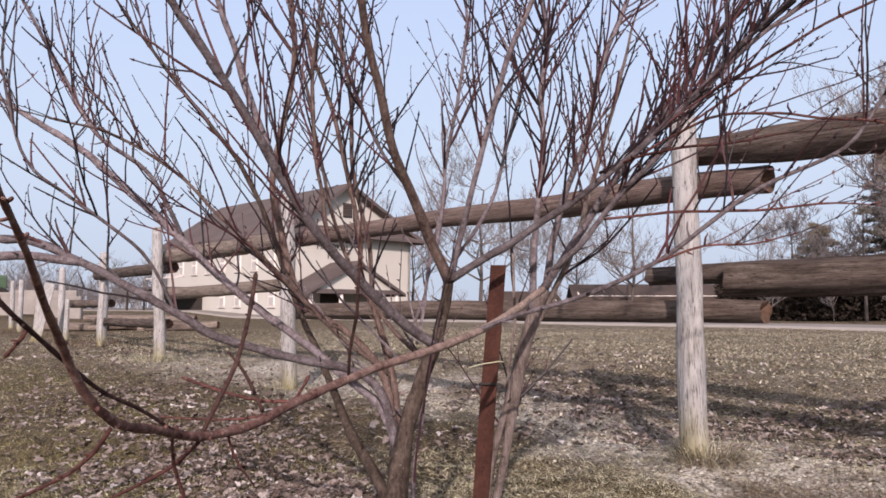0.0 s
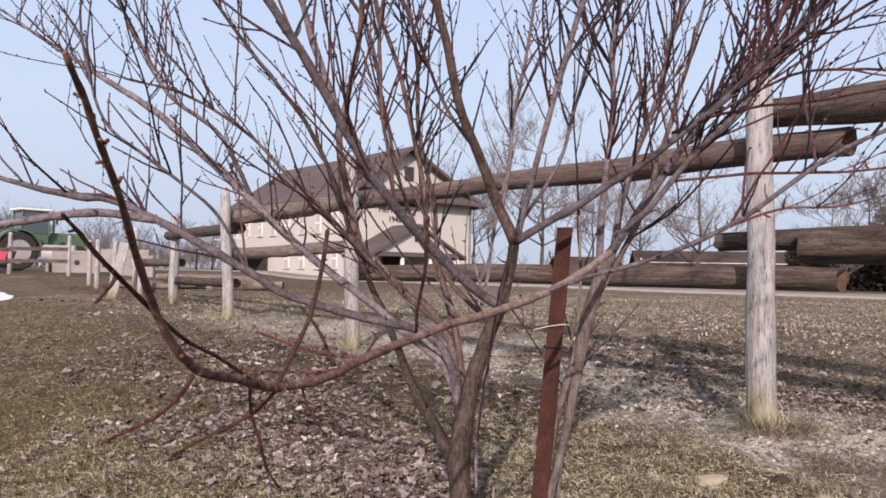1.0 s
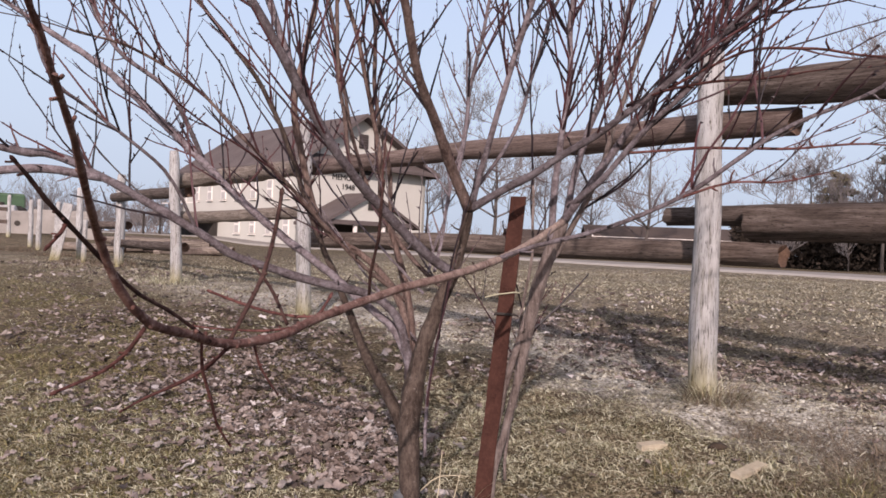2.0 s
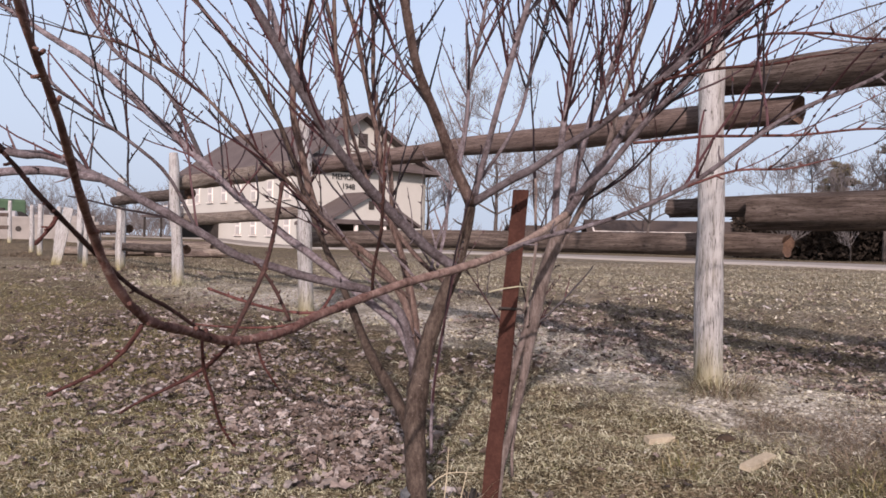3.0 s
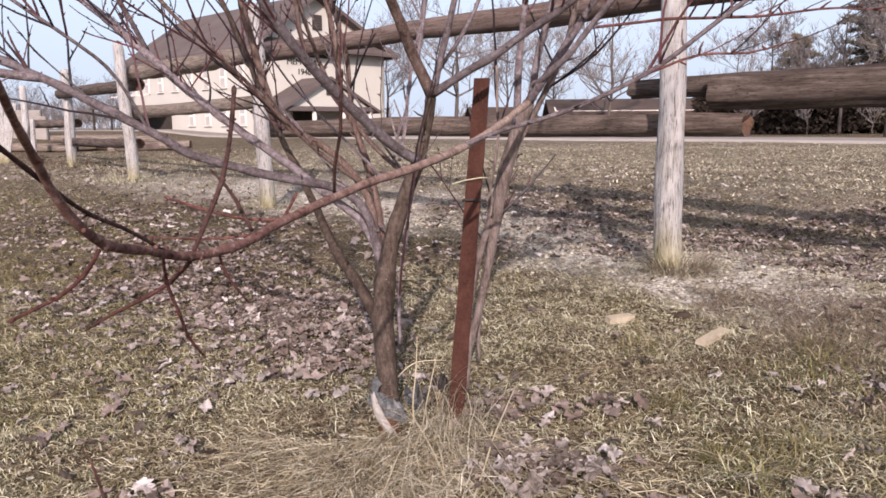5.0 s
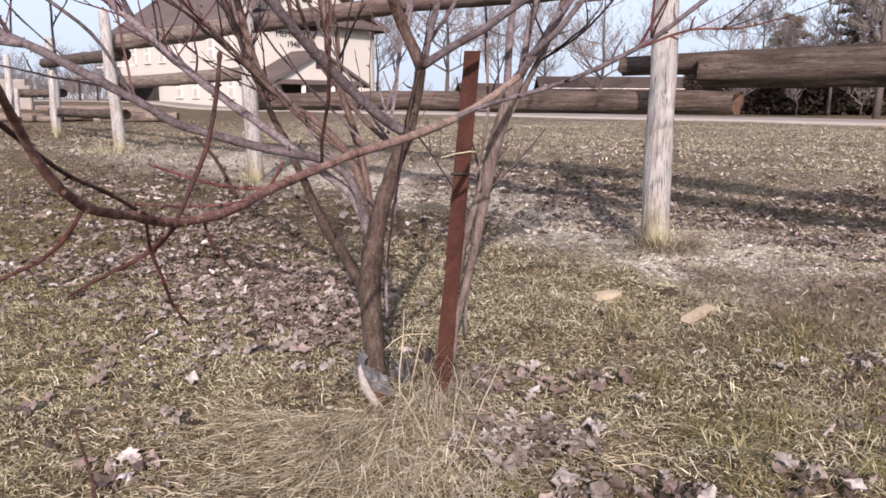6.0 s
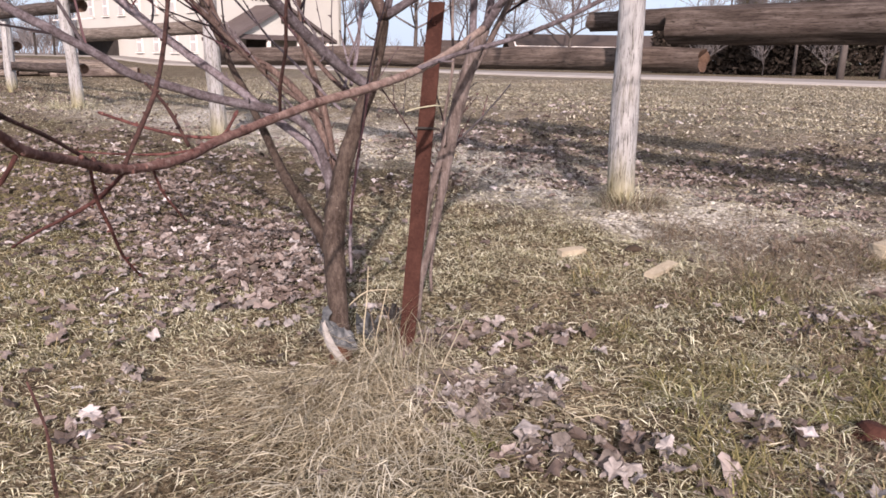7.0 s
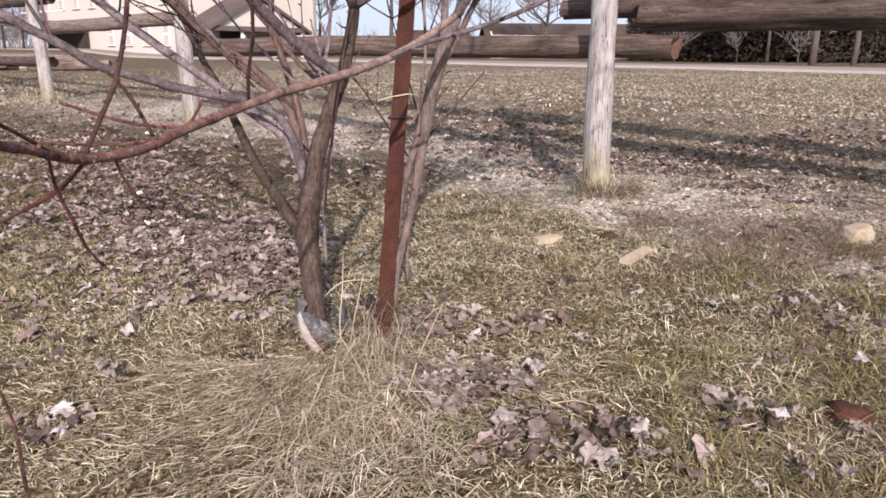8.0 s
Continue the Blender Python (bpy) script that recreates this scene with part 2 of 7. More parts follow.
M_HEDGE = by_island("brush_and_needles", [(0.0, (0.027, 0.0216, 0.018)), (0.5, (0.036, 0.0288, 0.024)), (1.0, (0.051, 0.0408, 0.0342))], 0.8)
M_NEEDLE_OLIVE = by_island("cedar_needles", [(0.0, (0.1, 0.095, 0.055)), (0.5, (0.17, 0.152, 0.09)), (1.0, (0.26, 0.225, 0.14))], 0.7)
M_GREENPAINT = two_scale("green_paint", (0.05, 0.0965, 0.0522), (0.075, 0.135, 0.076), (0.1, 0.164, 0.095), 2, 30, 0.4, 0.05, 0.001, spec=0.5)
M_REDPAINT = two_scale("red_paint", (0.3, 0.0241, 0.0475), (0.45, 0.0386, 0.076), (0.5, 0.0675, 0.104), 2, 30, 0.45, 0.05, 0.001, spec=0.5)
M_GREYPAINT = two_scale("grey_metal", (0.22, 0.222, 0.228), (0.33, 0.328, 0.332), (0.45, 0.434, 0.437), 2, 30, 0.5, 0.1, 0.001, spec=0.4)
M_TYRE = two_scale("tyre_rubber", (0.02, 0.0193, 0.019), (0.035, 0.0328, 0.0314), (0.06, 0.0531, 0.0475), 4, 40, 0.9)
M_FABRIC = two_scale("grey_guard_plastic", (0.0272, 0.0299, 0.0326), (0.068, 0.0734, 0.0782), (0.177, 0.184, 0.187), 16, 90, 0.5, 0.2, 0.002, spec=0.4)
M_WHITEPAPER = two_scale("pale_guard_lining", (0.222, 0.206, 0.189), (0.306, 0.29, 0.272), (0.379, 0.362, 0.345), 12, 90, 0.8, 0.3, 0.002)
M_CUT = two_scale("orange_inner_wood", (0.0425, 0.018, 0.0113), (0.0892, 0.0394, 0.0242), (0.162, 0.082, 0.0524), 22, 130, 0.9, 0.8, 0.005)
M_STONE_BLOCK = two_scale("yard_concrete", (0.19, 0.174, 0.162), (0.27, 0.251, 0.233), (0.36, 0.333, 0.314), 1.5, 30)
M_LETTER = two_scale("black_letters", (0.02, 0.0193, 0.019), (0.03, 0.0289, 0.0285), (0.04, 0.0386, 0.038))


M_BLIND = two_scale("drawn_blind", (0.3, 0.289, 0.285), (0.42, 0.396, 0.38), (0.5, 0.473, 0.446), 2, 20, 0.3, spec=0.5)


def glass():
    m, t, b = material("window_glass", 0.08, 0, 0.6)
    b.inputs["Base Color"].default_value = (0.06, 0.08, 0.085, 1)
    return m


M_GLASS = glass()


def ground_material():
    """Thin dead turf over soil, with pale stone grit where the mask of the same name says so."""
    m, t, b = material("turf_and_soil", 0.95, 0, 0.1)
    c = coords(t)
    big = noise_tex(t, c, 0.9, 5, 0.6)
    mid_n = noise_tex(t, c, 6.0, 6, 0.7)
    fine = noise_tex(t, c, 55.0, 6, 0.75)
    straw = ramp(t, fine, [(0.38, (0.03, 0.0215, 0.014)), (0.5, (0.12, 0.093, 0.06)), (0.62, (0.36, 0.3, 0.215))])
    olive = ramp(t, fine, [(0.4, (0.015, 0.0135, 0.0065)), (0.52, (0.068, 0.06, 0.03)), (0.64, (0.24, 0.21, 0.122))])
    turf = mix(t, ramp(t, big, [(0.4, (0, 0, 0)), (0.6, (0.7, 0.7, 0.7))]), straw, olive)
    soil = ramp(t, mid_n, [(0.4, (0, 0, 0)), (0.48, (0, 0, 0)), (0.6, (0.8, 0.8, 0.8))])
    turf = mix(t, soil, turf, ramp(t, fine, [(0.38, (0.0315, 0.0216, 0.0164)), (0.62, (0.111, 0.0847, 0.0593))]))
    grit = ramp(t, fine, [(0.39, (0.122, 0.108, 0.0898)), (0.46, (0.408, 0.385, 0.337)), (0.56, (0.693, 0.684, 0.629))])
    gaps = noise_tex(t, c, 20.0, 5, 0.7)
    grit = mix(t, 0.85, grit, ramp(t, gaps, [(0.38, (0.2, 0.17, 0.14)), (0.5, (1, 1, 1))]), "MULTIPLY")
    at = t.nodes.new("ShaderNodeAttribute")
    at.attribute_name = "grit"
    t.links.new(mix(t, at.outputs["Fac"], turf, grit), b.inputs["Base Color"])
    bump(t, b, fine, 0.8, 0.02)
    return m


M_GROUND = ground_material()
# ---- builders ----
class Shape:
    """Collects corners and faces of one mesh."""

    def __init__(self):
        self.v, self.f = [], []

    def add(self, verts, faces):
        k = len(self.v)
        self.v.extend([tuple(p) for p in verts])
        self.f.extend([tuple(i + k for i in f) for f in faces])

    def box(self, m, size, bevel=0.0):
        """A box of the given size, centred on the pose m, its edges cut off by bevel."""
        sx, sy, sz = (s / 2 for s in size)
        if bevel <= 0:
            p = [m @ Vector((x, y, z)) for z in (-sz, sz) for x, y in ((-sx, -sy), (sx, -sy), (sx, sy), (-sx, sy))]
            self.add(p, [(3, 2, 1, 0), (4, 5, 6, 7), (0, 1, 5, 4), (1, 2, 6, 5), (2, 3, 7, 6), (3, 0, 4, 7)])
            return
        bm = bmesh.new()
        bmesh.ops.create_cube(bm, size=1)
        for q in bm.verts:
            q.co = Vector((q.co.x * size[0], q.co.y * size[1], q.co.z * size[2]))
        bmesh.ops.bevel(bm, geom=bm.edges[:], offset=bevel, segments=1, affect="EDGES")
        bm.verts.index_update()
        self.add([m @ q.co for q in bm.verts], [[q.index for q in f.verts] for f in bm.faces])
        bm.free()

    def prism(self, outline, y0, y1, m=Matrix()):
        """A flat outline in x and z, drawn out from y0 to y1."""
        n = len(outline)
        p = [m @ Vector((x, y0, z)) for x, z in outline] + [m @ Vector((x, y1, z)) for x, z in outline]
        self.add(p, [tuple(range(n)), tuple(range(2 * n - 1, n - 1, -1))] + [(i, n + i, n + (i + 1) % n, (i + 1) % n) for i in range(n)])

    def tube(self, pts, radii, sides=6, cap=True, rough=0.0, seed=0):
        """A tapered tube along pts, its skin uneven by rough."""
        rng = random.Random(seed)
        n, rings = len(pts), []
        pts = [Vector(p) for p in pts]
        side = None
        for i, p in enumerate(pts):
            d = (pts[min(i + 1, n - 1)] - pts[max(i - 1, 0)]).normalized()
            if side is None:
                side = d.orthogonal().normalized()
            side = (side - d * side.dot(d)).normalized()
            up = d.cross(side)
            ring = []
            for k in range(sides):
                a = 2 * math.pi * k / sides
                r = radii[i] * (1 + rng.uniform(-rough, rough))
                ring.append(p + (side * math.cos(a) + up * math.sin(a)) * r)
            rings += ring
        faces = [(i * sides + k, i * sides + (k + 1) % sides, (i + 1) * sides + (k + 1) % sides, (i + 1) * sides + k)
                 for i in range(n - 1) for k in range(sides)]
        if cap:
            faces += [tuple(range(sides - 1, -1, -1)), tuple(range((n - 1) * sides, n * sides))]
        self.add(rings, faces)

    def mesh(self, name, mat, smooth=False):
        me = bpy.data.meshes.new(name)
        me.from_pydata(self.v, [], self.f)
        me.materials.append(mat)
        if smooth:
            me.polygons.foreach_set("use_smooth", [True] * len(me.polygons))
        me.update()
        return me


def part(name, shape, mat, parent, label="", smooth=False, kind=""):
    """Links a shape as one mesh under a thing or a part."""
    ob = new(name, shape.mesh(name, mat, smooth))
    ob.parent = parent
    return tagged(ob, label, kind=kind)


def thing(name, label, category, group="", m=None, kind=""):
    ob = new(name)
    if m is not None:
        ob.matrix_world = m
    return tagged(ob, label, category, group, kind)


def whole(name, shape, mat, label, category, group="", kind="", smooth=False, m=None):
    ob = new(name, shape.mesh(name, mat, smooth))
    if m is not None:
        ob.matrix_world = m
    return tagged(ob, label, category, group, kind)


def curve_points(ctrl, step):
    """A smooth line through control points (x, y, z, radius), resampled every step metres."""
    c = [Vector(p) for p in ctrl]
    out = []
    for i in range(len(c) - 1):
        p0, p1, p2, p3 = c[max(i - 1, 0)], c[i], c[i + 1], c[min(i + 2, len(c) - 1)]
        n = max(2, int((p2 - p1).length / step))
        for k in range(n):
            t = k / n
            q = 0.5 * (2 * p1 + (p2 - p0) * t + (2 * p0 - 5 * p1 + 4 * p2 - p3) * t * t + (3 * p1 - p0 - 3 * p2 + p3) * t ** 3)
            out.append(q)
    out.append(c[-1])
    return out


def ease(x, xs, ys):
    return float(np.interp(x, xs, ys))


# ---- ground ----
def along(x, y):
    """Distance up the bank, across the line of the fence."""
    return 0.72 * x + 0.69 * y


def ground_z(x, y):
    s = along(x, y)
    z = ease(s, (-40, -3, -0.5, 0.6, 1.75, 4.1, 6.0, 12, 25, 31, 60), (-0.6, -0.42, -0.17, 0.0, 0.12, 0.28, 0.33, 0.4, 0.46, 0.47, 0.45))
    z += ease(s, (4.1, 5, 6, 7, 9, 12, 25, 31), (0, -0.08, 0.04, 0.18, 0.11, 0.08, 0.03, 0)) * ease(x, (-4, -0.5), (0, 1))
    near = 1 / (1 + ((x - 0.3) ** 2 + (y - 3) ** 2) / 60)
    z += near * (0.035 * noise.noise((x * 1.3, y * 1.3, 2.0)) + 0.03 * noise.noise((x * 4.1, y * 4.1, 7.0)) + 0.02 * noise.noise((x * 9.0, y * 9.0, 4.0)))
    z += 0.05 * noise.noise((x * 0.25, y * 0.25, 9.0))
    # the yard lies a little higher
    z += 0.4 * ease(x, (-19, -14), (1, 0)) * ease(y, (25, 29.5), (0, 1))
    return z


def grit_at(x, y):
    """How much pale stone grit lies at a place, 0 to 1: a trodden strip along the fence, thinning out into the field."""
    s = along(x, y) + 0.4 * noise.noise((x * 1.2, y * 1.2, 31.0)) + 0.4 * noise.noise((x * 3.6, y * 3.6, 33.0)) + 0.25 * noise.noise((x * 10, y * 10, 35.0))
    edge = 4.35 - 0.4 * max(-0.6, min(2.2, x - 0.4))
    strip = ease(s, (edge - 0.75, edge + 0.1, edge + 0.9, edge + 2.1), (0, 0.95, 0.85, 0))
    patch = 0.8 + ease(x, (0.8, 1.6), (0, 0.05)) + 0.8 * noise.noise((x * 1.9, y * 1.9, 5.0)) + 0.5 * noise.noise((x * 5.3, y * 5.3, 8.0))
    field = ease(s, (4.5, 6, 24, 26), (0, 0.16, 0.14, 0)) * max(0.0, 0.8 + 1.4 * noise.noise((x * 6, y * 6, 12.0)))
    return max(0.0, min(1.0, max(strip * patch, field) * ease(x, (-5.5, -2.5), (0.12, 1))))


def build_ground():
    n, b, a = 170, 7.6, 0.72
    u = [a * math.sinh(b * i / n) for i in range(-n, n + 1)]
    xs, ys = [0.3 + q for q in u], [3.0 + q for q in u]
    w = len(xs)
    verts = [(x, y, ground_z(x, y)) for y in ys for x in xs]
    faces = [(j * w + i, j * w + i + 1, (j + 1) * w + i + 1, (j + 1) * w + i) for j in range(w - 1) for i in range(w - 1)]
    me = bpy.data.meshes.new("ground")
    me.from_pydata(verts, [], faces)
    me.materials.append(M_GROUND)
    me.polygons.foreach_set("use_smooth", [True] * len(faces))
    at = me.attributes.new("grit", "FLOAT", "POINT")
    at.data.foreach_set("value", [grit_at(x, y) for x, y, z in verts])
    me.update()
    tagged(new("ground", me), "sloping bank of dead turf, bare soil and pale grit", "ground", kind="structure")


build_ground()


def build_road():
    """A worn strip of asphalt beyond the field, with a shoulder of pale gravel on its near side."""
    ux, uy = -0.69, 0.72
    for name, s0, s1, lift, mat, label in (("road", 26.2, 32.5, 0.05, M_ROAD, "worn pale grey asphalt road across the field"),
                                           ("road_shoulder", 25.0, 26.2, 0.03, M_SHOULDER, "pale gravel shoulder along the road")):
        sh = Shape()
        ks = [k * 6 for k in range(-30, 31)]
        v, f = [], []
        for k in ks:
            for s, dz in ((s0, -0.3), (s0, lift), ((s0 + s1) / 2, lift + 0.05), (s1, lift), (s1, -0.3)):
                x, y = 0.72 * s + ux * k, 0.69 * s + uy * k
                v.append((x, y, ground_z(x, y) + dz))
        for i in range(len(ks) - 1):
            f += [(i * 5 + j, i * 5 + j + 1, i * 5 + j + 6, i * 5 + j + 5) for j in range(4)]
        sh.add(v, f)
        whole(name, sh, mat, label, "road", kind="structure")


build_road()
# ---- log fence ----
def fence_post(m, top, lean, radius, seed, group="fence posts", label="weathered grey-white round cedar fence post with a yellowed foot"):
    """A debarked post, thicker and stained at the foot; m is its foot on the ground."""
    t = thing("fence_post", label, "fence post", group, m)
    n = 20
    pts, rad = [], []
    for i in range(n + 1):
        h = -0.25 + (top + 0.25) * i / n
        pts.append((lean[0] * h / top + 0.006 * math.sin(h * 5 + seed), lean[1] * h / top + 0.006 * math.cos(h * 4 + seed), h))
        rad.append(radius * (1.04 - 0.16 * h / top) * (1 + 0.03 * math.sin(h * 9 + seed)))
    rad[-1] *= 0.86
    sh = Shape()
    sh.tube(pts, rad, 22, True, 0.0, seed)
    for i, (x, y, z) in enumerate(sh.v):
        k = min(i // 22, len(pts) - 1)
        dx, dy = x - pts[k][0], y - pts[k][1]
        g = 1 + 0.07 * noise.noise((dx * 40 + seed, dy * 40, z * 1.2)) + 0.05 * noise.noise((dx * 14 + seed, dy * 14, z * 3))
        sh.v[i] = (pts[k][0] + dx * g, pts[k][1] + dy * g, z)
    part("shaft", sh, M_POST, t, smooth=True)
    return t


def log_rail(ctrl, seed, label, rough=0.06, sides=26, flat=1.0, category="log rail", mat=M_RAIL):
    """A log through points (x, y, z, radius), with worn ends of bare end grain."""
    t = thing("log_rail", label, category, "fence rails", Matrix.Translation(Vector(ctrl[0][:3])))
    o = Vector(ctrl[0][:3])
    d = Vector(ctrl[-1][:3]) - o
    turn = d.to_track_quat("X", "Z").to_matrix().to_4x4()
    t.matrix_world = Matrix.Translation(o) @ turn
    inv = t.matrix_world.inverted()
    p = curve_points(ctrl, 0.07)
    pts, rad = [], []
    for i, q in enumerate(p):
        l = inv @ Vector(q[:3])
        w = 0.012 * noise.noise((l.x * 1.5, seed, 0.0))
        pts.append(l + Vector((0, w, 0.6 * w)))
        rad.append(q[3] * (1 + 0.06 * noise.noise((l.x * 2.5, seed, 4.0))))
    sh = Shape()
    sh.tube(pts, rad, sides, False, 0.0, seed)
    for i, (x, y, z) in enumerate(sh.v):
        k = i // sides
        c = pts[k]
        ry, rz = (y - c[1]) / rad[k], (z - c[2]) / rad[k]
        groove = noise.noise((x * 0.55, ry * 3.2 + seed, rz * 3.2)) + 0.5 * noise.noise((x * 1.6, ry * 7 + seed, rz * 7))
        knot = noise.noise((x * 3.1, ry * 1.5 + seed, rz * 1.5))
        g = 1 + rough * (1.7 * groove + 0.8 * knot)
        sh.v[i] = (x + (0.3 * rad[k] * knot if k in (0, len(pts) - 1) else 0), c[1] + (y - c[1]) * g, c[2] + (z - c[2]) * g)
    part("log", sh, mat, t, smooth=True)
    for k, s in ((0, -1), (-1, 1)):
        e = Shape()
        r = rad[k]
        ring = sh.v[:sides] if k == 0 else sh.v[-sides:]
        c = sum((Vector(q) for q in ring), Vector()) / sides
        rings = [Vector(q) for q in ring]
        inner = [c + (q - c) * 0.72 + Vector((-s * r * 0.14, 0, 0)) for q in rings]
        hub = c + Vector((-s * r * 0.7, 0, 0))
        v = rings + inner + [hub]
        f = []
        for i in range(sides):
            j = (i + 1) % sides
            f.append((i, j, sides + j, sides + i))
            f.append((sides + i, sides + j, 2 * sides))
        if s < 0:
            f = [tuple(reversed(q)) for q in f]
        e.add(v, f)
        part("sawn_end", e, M_ENDGRAIN, t, "brown hollowed end grain")
    return t


def post_at(x, y, top, lean, r, seed, **kw):
    return fence_post(Matrix.Translation((x, y, ground_z(x, y) - 0.02)), top, lean, r, seed, **kw)


post_at(1.45, 4.45, 2.05, (-0.03, 0.0), 0.079, 3)
post_at(-1.60, 8.0, 2.07, (-0.06, 0.02), 0.078, 7)
post_at(-4.28, 11.6, 2.04, (-0.12, 0.0), 0.085, 11)
post_at(-7.46, 16.7, 2.02, (0.0, 0.0), 0.105, 15)
for bx, by, top, r, lean, s in ((-9.49, 19.0, 1.8, 0.085, (-0.05, 0), 19), (-11.74, 22.0, 1.55, 0.08, (0.1, 0), 23), (-13.32, 24.0, 1.65, 0.08, (0, 0), 27),
                                (-15.0, 26.5, 1.7, 0.08, (0, 0), 29), (-17.88, 30.0, 1.7, 0.08, (0, 0), 31)):
    post_at(bx, by, top, lean, r, s, label="weathered pale fence post in the far run")

log_rail([(1.83, 4.24, 1.83, 0.080), (1.48, 4.68, 1.85, 0.080), (0.81, 5.54, 1.85, 0.085), (0.01, 6.58, 1.88, 0.080), (-1.17, 8.10, 1.89, 0.085), (-1.99, 9.16, 1.90, 0.088)], 2,
         "long red-brown debarked log rail across two posts", mat=M_RAIL_WARM)
log_rail([(1.80, 4.26, 1.085, 0.064), (1.44, 4.73, 1.085, 0.07), (0.77, 5.60, 1.085, 0.076), (-0.49, 7.23, 1.085, 0.084), (-1.72, 8.82, 1.06, 0.088)], 5,
         "lower brown log rail with a sawn end", mat=M_RAIL_LOW)
log_rail([(1.49, 4.57, 2.05, 0.082), (1.80, 4.17, 2.01, 0.095), (2.09, 3.79, 1.98, 0.104), (2.9, 2.75, 1.93, 0.11), (4.3, 0.95, 1.9, 0.11)], 9,
         "thick rough grey log rail on top of the fence", 0.1)
log_rail([(1.37, 5.06, 1.315, 0.058), (1.78, 4.60, 1.318, 0.062), (2.45, 3.8, 1.318, 0.06)], 12, "short dark log laid behind the post", 0.11)
log_rail([(1.72, 4.58, 1.283, 0.098), (1.92, 4.37, 1.283, 0.102), (2.23, 3.97, 1.28, 0.104), (3.1, 2.85, 1.275, 0.106), (4.5, 1.05, 1.27, 0.106)], 14,
         "thick split log rail with deep grey cracks", 0.12)
log_rail([(-1.70, 8.42, 1.87, 0.08), (-2.69, 9.76, 1.88, 0.105), (-4.45, 12.1, 1.91, 0.115)], 17, "stout grey log rail with a ragged end", 0.11, mat=M_RAIL_GREY)
log_rail([(-1.72, 8.52, 1.37, 0.07), (-2.91, 10.05, 1.34, 0.08), (-4.55, 12.25, 1.32, 0.09)], 20, "middle grey log rail of the second bay", 0.08, mat=M_RAIL_GREY)
log_rail([(-4.25, 11.95, 1.74, 0.09), (-6.0, 14.4, 1.78, 0.1), (-7.75, 17.0, 1.82, 0.1)], 23, "grey log rail of the third bay")
log_rail([(-4.35, 12.1, 0.85, 0.075), (-6.0, 14.6, 0.82, 0.08), (-7.8, 17.2, 0.8, 0.085)], 26, "low thick grey log rail of the third bay", 0.08)
log_rail([(-7.4, 17.0, 1.2, 0.09), (-9.6, 19.6, 1.2, 0.1)], 29, "weathered log rail beside the leaning plank", 0.08)


def plank(x, y, top, lean, width, seed):
    sh = Shape()
    sh.box(Matrix.Translation((0, 0, top / 2 - 0.1)), (width, 0.05, top + 0.2), 0.012)
    t = whole("leaning_plank", sh, M_POST, "wide weathered plank leaning beside the fence", "plank", m=Matrix.Translation((x, y, ground_z(x, y))) @ pose(0, 0, 0, 0, lean, 20))
    return t


plank(-9.6, 18.0, 1.4, 11, 0.22, 1)
for px, py, h, r in ((-7.0, 15.6, 1.3, 0.045), (-8.6, 17.4, 1.0, 0.06)):
    sh = Shape()
    sh.tube([(0, 0, -0.2), (0.01, 0, h * 0.5), (0.02, 0, h)], [r, r * 0.95, r * 0.85], 8, True, 0.04, 5)
    whole("fence_stake", sh, M_POST, "thin pale wooden stake standing by the fence", "stake", "thin stakes", m=Matrix.Translation((px, py, ground_z(px, py))))


# ---- rusted stake beside the tree ----
def steel_stake():
    base, top = Vector((0.07, 2.42, ground_z(0.07, 2.42) - 0.2)), Vector((0.19, 2.585, 1.245))
    d = top - base
    m = Matrix.Translation(base) @ d.to_track_quat("Z", "Y").to_matrix().to_4x4() @ pose(0, 0, 0, 0, 0, 186)
    t = thing("steel_stake", "rusted dark red steel fence stake driven beside the tree", "stake", m=m)
    h = d.length
    sh = Shape()
    n = 22
    w, th = 0.056, 0.005
    out = [(-w / 2, 0), (-w / 2, -th), (w / 2, -th), (w / 2, 0), (th / 2, 0), (th / 2, 0.04), (-th / 2, 0.04), (-th / 2, 0)]
    v, f = [], []
    rng = random.Random(4)
    for i in range(n + 1):
        z = h * i / n
        for x, y in out:
            v.append((x + rng.uniform(-0.0012, 0.0012), y + rng.uniform(-0.001, 0.001), z))
    k = len(out)
    for i in range(n):
        f += [(i * k + j, i * k + (j + 1) % k, (i + 1) * k + (j + 1) % k, (i + 1) * k + j) for j in range(k)]
    f += [tuple(range(k - 1, -1, -1)), tuple(range(n * k, n * k + k))]
    sh.add(v, f)
    part("bar", sh, M_RUST, t)
    for i in (3, 9, 16, 21):
        st = Shape()
        st.box(pose(0, -th - 0.003, 0.24 + i * 0.05), (0.012, 0.008, 0.014), 0.002)
        part("stud", st, M_RUST, t)
    tie = Shape()
    zt = h - 0.33
    tie.tube([(-0.075, -0.012, zt - 0.02), (-0.03, -0.012, zt - 0.006), (0.03, -0.011, zt + 0.006), (0.034, 0.02, zt + 0.008)], [0.0022] * 4, 5)
    part("tie_straw", tie, M_STRAW, t, "dry straw-coloured tie")
    clip = Shape()
    zc = h - 0.4
    clip.tube([(-0.034, -0.004, zc - 0.004), (-0.03, -0.012, zc), (0.03, -0.011, zc + 0.002), (0.038, -0.004, zc + 0.003), (0.048, 0.004, zc)], [0.004, 0.0045, 0.0045, 0.004, 0.003], 6)
    part("wire_clip", clip, M_DARK, t, "dark wire clip")


steel_stake()
# ---- the fruit tree ----
TREE_LIMBS = {}


def limb(name, *ctrl):
    TREE_LIMBS[name] = ctrl


